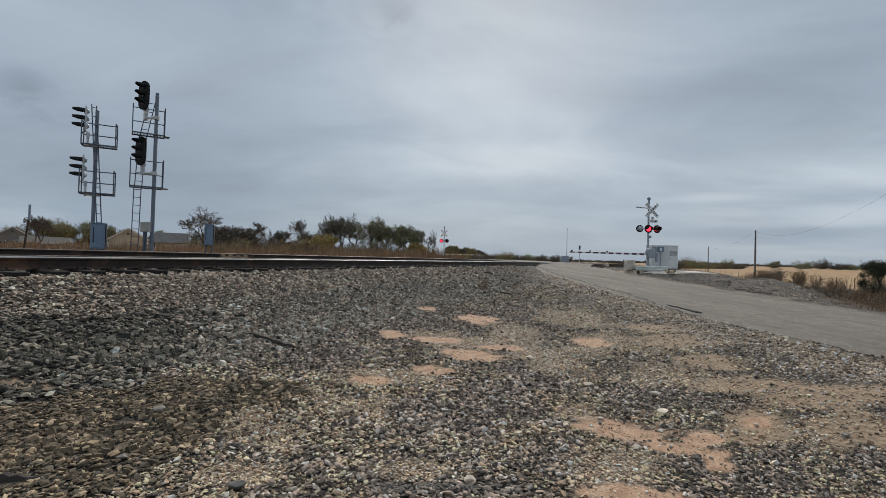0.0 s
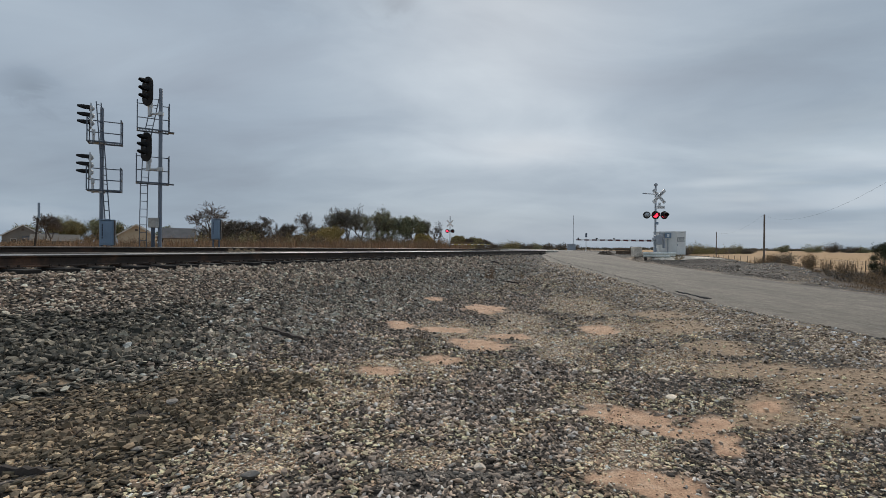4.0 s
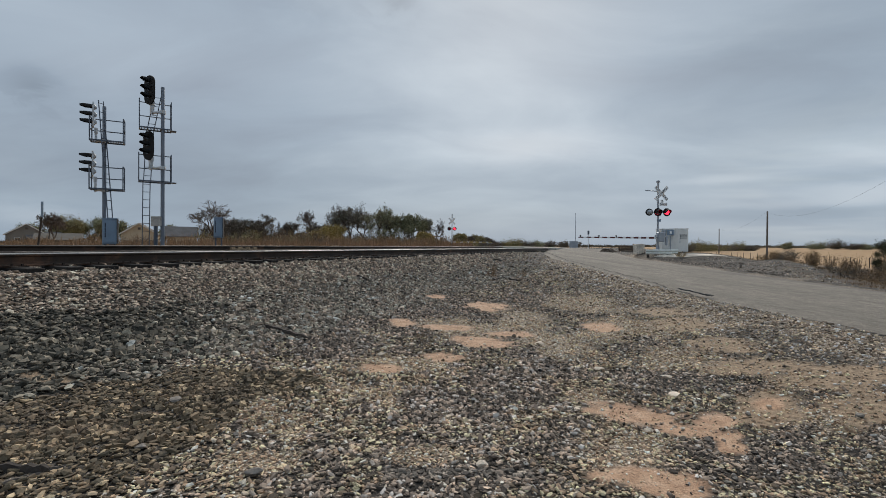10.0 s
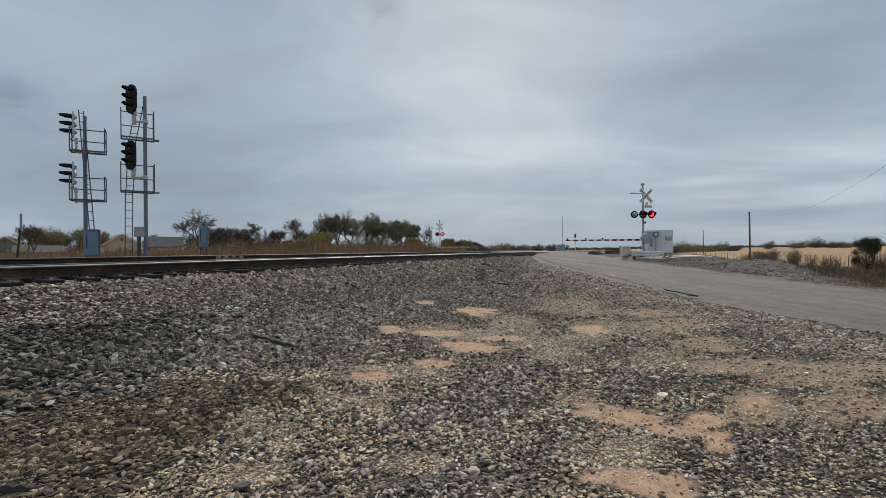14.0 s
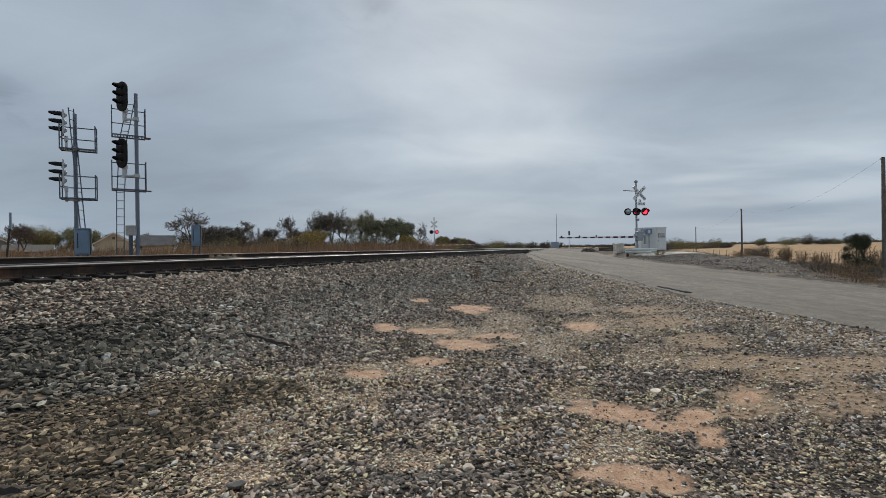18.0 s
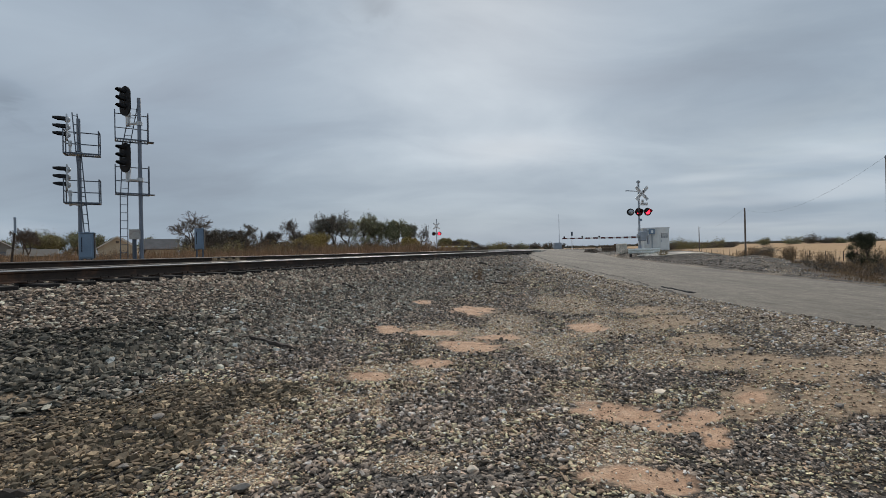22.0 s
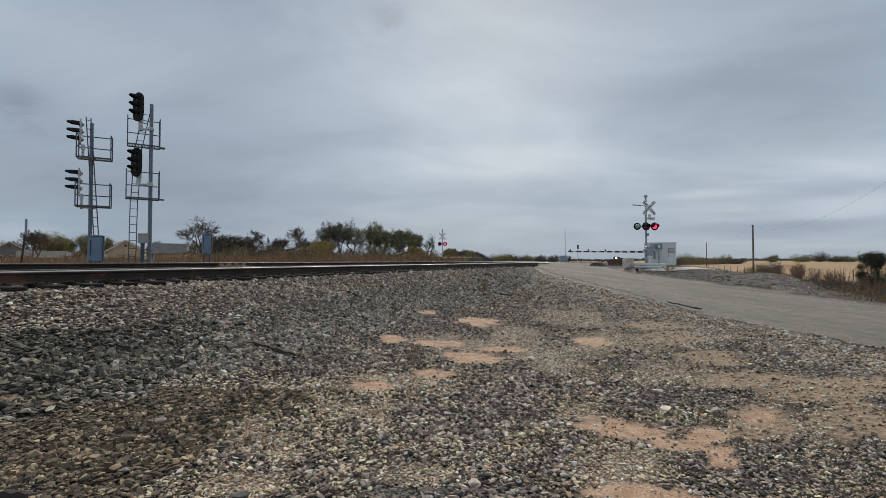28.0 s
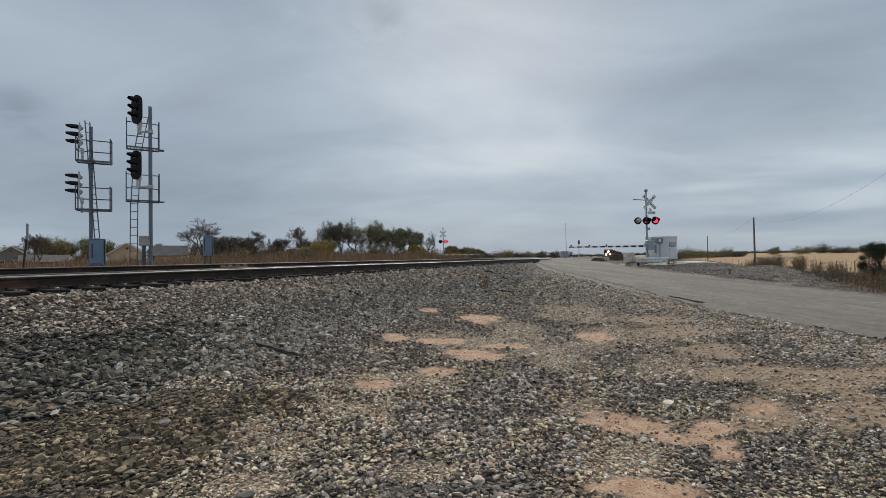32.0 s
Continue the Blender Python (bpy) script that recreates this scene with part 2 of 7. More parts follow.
M_STEEL = material("galvanised_steel", (0.36, 0.39, 0.43), 0.5, 0.35, 0.14, 40, 2, 0.05)
M_MAST = material("aluminium_mast", (0.18, 0.205, 0.245), 0.5, 0.3, 0.14, 40, 2, 0.05)
M_WALKWAY = material("weathered_dark_steel", (0.09, 0.108, 0.138), 0.55, 0.3, 0.15, 40, 2, 0.05)
M_SIGNAL_BLACK = material("black_signal_paint", (0.009, 0.009, 0.010), 0.85, 0.0, 0.2, 40, 3, 0.05)
M_PALE_CASE = material("pale_grey_casting", (0.55, 0.57, 0.58), 0.5, 0.1, 0.12, 40, 3, 0.05)
M_CABINET = material("blue_grey_cabinet_paint", (0.20, 0.275, 0.365), 0.45, 0.1, 0.12, 30, 2, 0.04)
M_SILVER = material("bare_aluminium_sheet", (0.80, 0.795, 0.765), 0.5, 0.0, 0.08, 25, 1.2, 0.06)
M_WHITE = material("white_reflective_paint", (0.88, 0.88, 0.87), 0.5, 0.0, 0.06, 30, 3, 0.04)
M_BLACK = material("black_lettering_paint", (0.02, 0.02, 0.022), 0.6, 0.0, 0.1, 30, 3, 0.0)
M_REDPAINT = material("red_stripe_paint", (0.10, 0.016, 0.018), 0.5, 0.0, 0.15, 30, 3, 0.04)
M_RAIL_SIDE = material("rusty_rail_web", (0.034, 0.022, 0.015), 0.8, 0.0, 0.35, 30, 2.5, 0.25, 80, tint=(0.10, 0.05, 0.028))
M_RAIL_TOP = material("polished_rail_head", (0.42, 0.40, 0.375), 0.45, 0.4, 0.12, 20, 1.0, 0.03)
M_RAIL_DULL = material("dull_rail_head", (0.105, 0.088, 0.075), 0.6, 0.2, 0.35, 12, 3.0, 0.05)
M_TIE = material("creosoted_tie", (0.015, 0.0125, 0.011), 0.9, 0, 0.35, 25, 3, 0.5, 40, per_object=0.3)


def asphalt_material():
    """Worn asphalt: fine aggregate, long wheel streaks and pale crumbled patches."""
    mat = bpy.data.materials.new("worn_grey_asphalt")
    mat.use_nodes = True
    n, ln = mat.node_tree.nodes, mat.node_tree.links
    bsdf = n["Principled BSDF"]
    bsdf.inputs["Roughness"].default_value = 0.92
    tc = n.new("ShaderNodeTexCoord")

    def tex(scale, stretch, detail, lo, hi):
        mp = n.new("ShaderNodeMapping")
        mp.inputs["Scale"].default_value = stretch
        mp.inputs["Rotation"].default_value = (0, 0, radians(6))
        ln.new(tc.outputs["Object"], mp.inputs[0])
        t = n.new("ShaderNodeTexNoise")
        t.inputs["Scale"].default_value, t.inputs["Detail"].default_value, t.inputs["Roughness"].default_value = scale, detail, 0.62
        ln.new(mp.outputs[0], t.inputs["Vector"])
        mr = n.new("ShaderNodeMapRange")
        mr.inputs["From Min"].default_value, mr.inputs["From Max"].default_value = 0.3, 0.7
        mr.inputs["To Min"].default_value, mr.inputs["To Max"].default_value = lo, hi
        ln.new(t.outputs["Fac"], mr.inputs["Value"])
        return mr.outputs[0], t.outputs["Fac"]

    rgb = n.new("ShaderNodeRGB")
    rgb.outputs[0].default_value = (0.170, 0.150, 0.123, 1)
    col = rgb.outputs[0]
    for scale, stretch, detail, lo, hi in ((1.1, (1, 0.07, 1), 4.0, 0.70, 1.25), (0.35, (1, 0.4, 1), 5.0, 0.84, 1.16), (5.0, (1, 0.6, 1), 5.0, 0.76, 1.24), (24.0, (1, 1, 1), 3.0, 0.72, 1.3), (85.0, (1, 1, 1), 2.0, 0.62, 1.38)):
        fac, _ = tex(scale, stretch, detail, lo, hi)
        vm = n.new("ShaderNodeVectorMath")
        vm.operation = "SCALE"
        ln.new(col, vm.inputs[0])
        ln.new(fac, vm.inputs["Scale"])
        col = vm.outputs[0]
    ln.new(col, bsdf.inputs["Base Color"])
    _, h = tex(70.0, (1, 1, 1), 4.0, 0, 1)
    b = n.new("ShaderNodeBump")
    b.inputs["Strength"].default_value, b.inputs["Distance"].default_value = 0.7, 0.01
    ln.new(h, b.inputs["Height"])
    ln.new(b.outputs[0], bsdf.inputs["Normal"])
    return mat


M_ASPHALT = asphalt_material()
M_CONCRETE = material("old_concrete", (0.42, 0.40, 0.36), 0.9, 0, 0.2, 30, 1.5, 0.3, 50)
M_WOOD = material("weathered_pole_wood", (0.16, 0.135, 0.115), 0.9, 0, 0.3, 25, 3, 0.4, 50)
M_DRIFTWOOD = material("dark_weathered_timber", (0.05, 0.04, 0.034), 0.9, 0, 0.35, 30, 5, 0.5, 60)
M_RED_LIT = material("lit_red_lens", (1.0, 0.02, 0.045), 0.3, 0, 0, emit=3.6, bump=0)
M_RED_DARK = material("unlit_red_lens", (0.10, 0.006, 0.008), 0.2, 0, 0.1, bump=0)
M_GREY_LENS = material("grey_lamp_back", (0.38, 0.41, 0.43), 0.35, 0.3, 0.1, bump=0)
M_HEADLIGHT = material("lit_headlight", (1.0, 0.93, 0.8), 0.3, 0, 0, emit=45.0, bump=0)
M_APRON = material("pale_concrete_apron", (0.70, 0.63, 0.54), 0.9, 0, 0.35, 14, 1.6, 0.5, 30, tint=(0.36, 0.31, 0.25), tint_at=(0.5, 0.68))
# ---- the plan: two straight tracks, a road that runs beside them and then turns across ----
TRACK_SLOPE = 0.43
TRACK_TURN = math.atan(TRACK_SLOPE)
TRACK_AHEAD = Vector((math.sin(TRACK_TURN), math.cos(TRACK_TURN), 0))
TRACK_SIDE = Vector((math.cos(TRACK_TURN), -math.sin(TRACK_TURN), 0))
RAIL_START = Vector((-8.97, 0, 0))
RAIL_TOP_1, RAIL_TOP_2 = 1.36, 1.46
GAUGE = 1.51
TRACK_GAP = 4.6


def q_of(x, y):
    """Distance to the right of the nearest rail."""
    return (x + 8.97 - TRACK_SLOPE * y) * math.cos(TRACK_TURN)


def on_track(q, s, z=0.0):
    p = RAIL_START + TRACK_SIDE * q + TRACK_AHEAD * s
    return Vector((p.x, p.y, z))


def steps(v, xs, ys):
    return np.interp(v, xs, ys)


def soft(v, a, b):
    t = np.clip((v - a) / (b - a), 0, 1)
    return t * t * (3 - 2 * t)


def dip(s):
    """The line falls away beyond the crossing."""
    return -2.1 * soft(s, 68.0, 140.0)


# road: y, left edge x, right edge x, height
ROAD_Y = [-40, 0, 6, 10.5, 18.5, 30, 40, 46, 52, 58, 66, 80, 120, 200]
ROAD_L = [3.0, 5.5, 5.6, 5.5, 6.1, 6.85, 8.2, 9.2, 7.6, 5.6, 2.9, -3.0, -22.0, -60.0]
ROAD_R = [8.2, 10.6, 11.0, 11.4, 12.1, 13.0, 14.6, 16.0, 14.4, 12.4, 9.7, 4.0, -15.0, -53.0]
ROAD_Z = [0.35, 0.35, 0.36, 0.39, 0.50, 0.74, 1.06, 1.26, 1.37, 1.45, 1.30, 0.95, 0.85, 0.85]


# the far edge of the broken shoulder: y, x
SHOULDER_Y = [10.0, 13.6, 15.3, 17.1, 19.6, 23.1, 29.3, 40.0, 60.0]
SHOULDER_X = [11.5, 11.8, 12.7, 13.7, 15.3, 17.0, 18.6, 20.5, 22.0]


def ground_height(x, y):
    q = (x + 8.97 - TRACK_SLOPE * y) * math.cos(TRACK_TURN)
    s = (x + 8.97) * math.sin(TRACK_TURN) + y * math.cos(TRACK_TURN)
    low = dip(s)
    xl, xr, zr = steps(y, ROAD_Y, ROAD_L), steps(y, ROAD_Y, ROAD_R), steps(y, ROAD_Y, ROAD_Z)
    near = zr - 0.02
    floor = np.where(x < xl, near * soft(x, xl - 4.0, xl), near)
    field = -0.65 + 2.2 * soft(y, 110, 520) + 0.5 * soft(y, 500, 1600)
    brink = np.minimum(steps(y, SHOULDER_Y, SHOULDER_X) + 0.3, xr + 10.0)
    floor = np.where(x > xr, near + (field - near) * soft(x, brink, brink + 6.5), floor)
    far = 0.85 + 0.4 * soft(y, 150, 1500)
    # the bank under the tracks
    bank = steps(q, [-40, -14, -9.6, -7.6, -6.9, -4.2, -3.9, -2.1, -0.3, 0.0, 0.25, 0.8, 2.7, 3.6, 5.6, 7.0], [0.9, 0.9, 1.14, 1.22, 1.22, 1.22, 1.22, 1.13, 1.17, 1.10, 1.095, 1.06, 0.38, 0.2, 0.03, 0.0])
    bank = bank + low * soft(-q, -8, 0)
    left = np.where(q < -9.0, far + (bank - far) * soft(q, -14, -9) , bank)
    z = np.where(q > 0.6, np.maximum(bank - 3.0 * soft(q, 7.0, 12.0), floor), left)
    beyond = soft(s, 60, 95)
    z = np.where(q > -1.0, z + (np.minimum(z, np.where(x > xr, field, floor + low)) - z) * beyond * soft(q, 0.8, 5), z)
    # the raised pad of the crossing's signal house, and a low heap of broken asphalt on the shoulder
    pad = 1 - soft(np.hypot(x - 15.8, y - 32.3), 1.4, 5.8)
    z = np.where((q > 2) & (x > xr - 0.4), z + np.maximum(1.14 - z, 0) * pad, z)
    ridge = np.clip((x - 12.2) * 0.459 + (y - 14.0) * 0.888, 0, 14)
    away = np.hypot(x - (12.2 + 0.459 * ridge), y - (14.0 + 0.888 * ridge))
    z = np.where(x > xr + 0.3, z + 0.29 * soft(ridge, 0.5, 6.0) * (1 - soft(away, 0.1, 1.7)) * (0.75 + 0.25 * np.sin(ridge * 1.7)), z)
    # stays under the road
    inside = soft(x, xl + 0.05, xl + 0.4) * (1 - soft(x, xr - 0.4, xr - 0.05)) * (y < 200)
    z = z - (np.maximum(z - (zr - 0.10), 0)) * inside
    return z


def part(name, bm, mat, parent=None, label="", smooth=False):
    """Links a bmesh as one mesh object, under a thing or a part if one is given."""
    me = bpy.data.meshes.new(name)
    bm.to_mesh(me)
    bm.free()
    for m in (mat if isinstance(mat, (list, tuple)) else [mat]):
        me.materials.append(m)
    if smooth:
        me.polygons.foreach_set("use_smooth", [True] * len(me.polygons))
    ob = new(name, me)
    if parent is not None:
        ob.parent = parent
    if label:
        ob["label"] = label
    return ob


def share(name, me, parent=None, m=None):
    ob = new(name, me)
    if parent is not None:
        ob.parent = parent
    if m is not None:
        ob.matrix_basis = m
    return ob


def thing(name, label, category, m=None, group="", kind=""):
    ob = new(name)
    ob.empty_display_size = 0.2
    if m is not None:
        ob.matrix_basis = m
    return tagged(ob, label, category, group, kind)


def box(bm, cx, cy, cz, sx, sy, sz, m=None, bevel=0.0):
    made = bmesh.ops.create_cube(bm, size=1.0)["verts"]
    bmesh.ops.scale(bm, vec=(sx, sy, sz), verts=made)
    bmesh.ops.translate(bm, vec=(cx, cy, cz), verts=made)
    if m is not None:
        bmesh.ops.transform(bm, matrix=m, verts=made)
    if bevel:
        edges = list({e for v in made for e in v.link_edges})
        bmesh.ops.bevel(bm, geom=edges, offset=bevel, segments=1, affect="EDGES")
    return bm


def tube(bm, a, b, r1, r2=None, seg=8, caps=True):
    a, b = Vector(a), Vector(b)
    d = b - a
    made = bmesh.ops.create_cone(bm, cap_ends=caps, segments=seg, radius1=r1, radius2=r1 if r2 is None else r2, depth=d.length)["verts"]
    bmesh.ops.transform(bm, matrix=Matrix.Translation((a + b) / 2) @ d.to_track_quat("Z", "Y").to_matrix().to_4x4(), verts=made)
    return bm


def disc(bm, centre, normal, r, depth, seg=20, r2=None):
    n = Vector(normal).normalized() * depth / 2
    c = Vector(centre)
    return tube(bm, c - n, c + n, r, r if r2 is None else r2, seg)


def B():
    return bmesh.new()

# ---- ground ----
def axis_values(fine_a, fine_b, step, end_a, end_b, grow=1.13):
    v = list(np.arange(fine_a, fine_b + 1e-6, step))
    d, x = step, fine_b
    while x < end_b:
        d *= grow
        x += d
        v.append(x)
    d, x = step, fine_a
    while x > end_a:
        d *= grow
        x -= d
        v.insert(0, x)
    return np.array(v)


# bare sand: x, y, half-length, half-width, turn
SAND = [(1.70, 4.21, 0.46, 0.28, 165), (1.98, 3.78, 0.34, 0.12, 160), (2.32, 3.96, 0.24, 0.15, 60), (2.19, 3.53, 0.26, 0.12, 54), (1.35, 2.98, 0.36, 0.17, 165), (2.97, 4.24, 0.20, 0.12, 50), (0.61, 7.2, 0.48, 0.38, 5), (-0.02, 6.17, 0.31, 0.22, 175), (-0.74, 5.48, 0.28, 0.18, 3), (-0.71, 8.28, 0.36, 0.22, 89), (0.14, 8.15, 0.5, 0.22, 20), (1.0, 10.88, 0.77, 0.5, 58), (2.82, 8.21, 0.45, 0.28, 96), (1.14, 7.89, 0.42, 0.24, 177), (-2.37, 3.83, 0.15, 0.06, 179), (-0.14, 11.73, 0.39, 0.2, 61)]
PALE = [(1.77, 7.14, 1.05, 0.63, 85), (2.99, 5.97, 0.64, 0.54, 92), (3.11, 7.98, 1.04, 0.69, 94), (-1.36, 3.86, 0.52, 0.34, 128), (-0.68, 4.61, 0.42, 0.30, 160), (1.35, 3.5, 0.39, 0.28, 3), (1.45, 4.63, 0.28, 0.21, 66), (1.56, 9.25, 1.53, 0.63, 84), (3.29, 11.24, 1.83, 0.88, 96), (-1.28, 3.2, 0.30, 0.18, 161), (-0.5, 5.71, 0.70, 0.38, 176), (0.39, 8.26, 1.0, 0.85, 39), (3.0, 3.81, 0.41, 0.31, 30), (1.25, 3.14, 0.27, 0.2, 45), (4.44, 7.69, 0.75, 0.64, 56), (-0.15, 3.35, 0.3, 0.16, 10)]
# fresh dark stone tipped over the older surface
DARK = [(2.32, 5.15, 0.66, 0.44, 148), (2.03, 3.4, 0.30, 0.2, 6), (0.09, 4.43, 0.5, 0.43, 90), (-1.65, 6.83, 1.27, 0.72, 104), (0.69, 4.89, 0.96, 0.52, 80), (1.6, 3.05, 0.23, 0.15, 23), (-0.56, 7.56, 0.50, 0.36, 33), (1.25, 5.78, 0.44, 0.35, 81), (2.29, 3.18, 0.28, 0.18, 32), (0.87, 3.66, 0.45, 0.26, 72), (2.7, 3.6, 0.3, 0.12, 20), (0.3, 3.0, 0.5, 0.2, 0)]


def blotch(x, y, rows):
    v = np.zeros_like(x)
    for cx, cy, a, b, turn in rows:
        c, s = math.cos(radians(turn)), math.sin(radians(turn))
        u, w = ((x - cx) * c + (y - cy) * s) / a, (-(x - cx) * s + (y - cy) * c) / b
        v = np.maximum(v, np.clip(1.5 - np.sqrt(u * u + w * w), 0, 1))
    return v


def wobble(x, y, scale, seed):
    r = np.random.RandomState(seed)
    v = np.zeros_like(x)
    for k in range(7):
        a, f, p = r.uniform(0, 6.28), scale * 1.55 ** (k * 0.6), r.uniform(0, 6.28)
        v += np.sin((x * math.cos(a) + y * math.sin(a)) * f + p + 1.3 * np.sin((x * math.sin(a) - y * math.cos(a)) * f * 0.7 + p)) / 7
    return v


# brown trodden earth
DIRT = [(3.73, 6.2, 0.45, 0.38, 72), (3.55, 5.25, 0.47, 0.43, 155), (3.79, 4.65, 0.48, 0.4, 12), (3.54, 3.9, 0.44, 0.26, 35), (3.98, 7.72, 0.6, 0.47, 86), (2.91, 4.16, 0.45, 0.25, 51), (-3.55, 4.26, 0.32, 0.09, 8), (4.25, 8.9, 0.62, 0.49, 118), (4.4, 4.6, 0.5, 0.3, 10)]


def trodden(x, y):
    b = blotch(x, y, DIRT)
    return b + (0.2 + 0.8 * np.minimum(1, 2 * b)) * (0.5 * wobble(x, y, 2.2, 51) + 0.6 * wobble(x, y, 7.0, 52) + 0.5 * wobble(x, y, 17.0, 53))


def bare_sand(x, y):
    b = blotch(x, y, SAND)
    return b + (0.25 + 0.75 * np.minimum(1, 2 * b)) * (0.42 * wobble(x, y, 2.6, 41) + 0.36 * wobble(x, y, 6.5, 42) + 0.34 * wobble(x, y, 16.0, 43) + 0.22 * wobble(x, y, 34.0, 46))


def fine_gravel(x, y):
    q = (x + 8.97 - TRACK_SLOPE * y) * math.cos(TRACK_TURN)
    xl, xr = steps(y, ROAD_Y, ROAD_L), steps(y, ROAD_Y, ROAD_R)
    shoulder = 0.36 * (x > xr) * (x < steps(y, SHOULDER_Y, SHOULDER_X)) * (q > 8)
    b = np.maximum(np.maximum(blotch(x, y, PALE), shoulder), 0.75 * soft(x, xl - 1.6, xl - 0.5) * (x < xr) * (q > 2.5))
    return b + (0.35 + 0.65 * np.minimum(1, 2 * b)) * (0.45 * wobble(x, y, 1.9, 44) + 0.40 * wobble(x, y, 5.0, 45))


def fresh_stone(x, y):
    b = blotch(x, y, DARK)
    return b + (0.3 + 0.7 * np.minimum(1, 2 * b)) * (0.4 * wobble(x, y, 2.4, 54) + 0.4 * wobble(x, y, 6.0, 55))


def dry_grass(x, y):
    """Where the land is dry grass and not stone."""
    xr = steps(y, ROAD_Y, ROAD_R)
    q = (x + 8.97 - TRACK_SLOPE * y) * math.cos(TRACK_TURN)
    edge_x = steps(y, SHOULDER_Y, SHOULDER_X)
    right = soft(x, edge_x - 0.1, edge_x + 0.7) * (q > 0) * (x > xr)
    left = soft(-q, 9.8, 11.5)
    return np.maximum(right, left)


def verge(x, y):
    """The rough brown strip between the road and the field fence."""
    return soft(43 + (y - 40) * 0.2875 - x, -1.0, 3.0) * (x > 5) * (1 - soft(y, 90, 140))


def build_ground():
    xs = axis_values(-9.0, 9.0, 0.13, -2600, 2600, 1.09)
    ys = axis_values(1.5, 13.0, 0.12, -600, 3800, 1.085)
    X, Y = np.meshgrid(xs, ys)
    Z = ground_height(X, Y)
    d = np.hypot(X, Y)
    fade = np.clip(1 - d / 40, 0, 1)
    Z = Z + fade * (0.025 * wobble(X, Y, 1.7, 3) + 0.012 * wobble(X, Y, 5.0, 4))
    Z = Z + soft(d, 60, 300) * 0.25 * wobble(X, Y, 0.03, 5)
    me = bpy.data.meshes.new("ground")
    nx, ny = len(xs), len(ys)
    idx = np.arange(nx * ny).reshape(ny, nx)
    faces = np.stack([idx[:-1, :-1], idx[:-1, 1:], idx[1:, 1:], idx[1:, :-1]], -1).reshape(-1, 4)
    fill_mesh(me, np.stack([X, Y, Z], -1).reshape(-1, 3), faces, False)
    for name, v in (("sand", bare_sand(X, Y)), ("pale", fine_gravel(X, Y)), ("grass", dry_grass(X, Y)), ("verge", verge(X, Y)), ("dirt", trodden(X, Y))):
        at = me.attributes.new(name, "FLOAT", "POINT")
        at.data.foreach_set("value", v.reshape(-1).astype(np.float32))
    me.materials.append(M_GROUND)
    return tagged(new("ground", me), "flat ground of crushed grey stone with bare reddish sand patches and dry grass farther off", "ground", kind="structure")


def fill_mesh(me, verts, faces, flat=True):
    """Fills a mesh from arrays; all faces have the same number of corners."""
    nv, (nf, k) = len(verts), faces.shape
    me.vertices.add(nv)
    me.vertices.foreach_set("co", np.ascontiguousarray(verts, np.float32).ravel())
    me.loops.add(nf * k)
    me.loops.foreach_set("vertex_index", np.ascontiguousarray(faces, np.int32).ravel())
    me.polygons.add(nf)
    me.polygons.foreach_set("loop_start", np.arange(0, nf * k, k, dtype=np.int32))
    me.update(calc_edges=True)
    if flat:
        me.shade_flat()


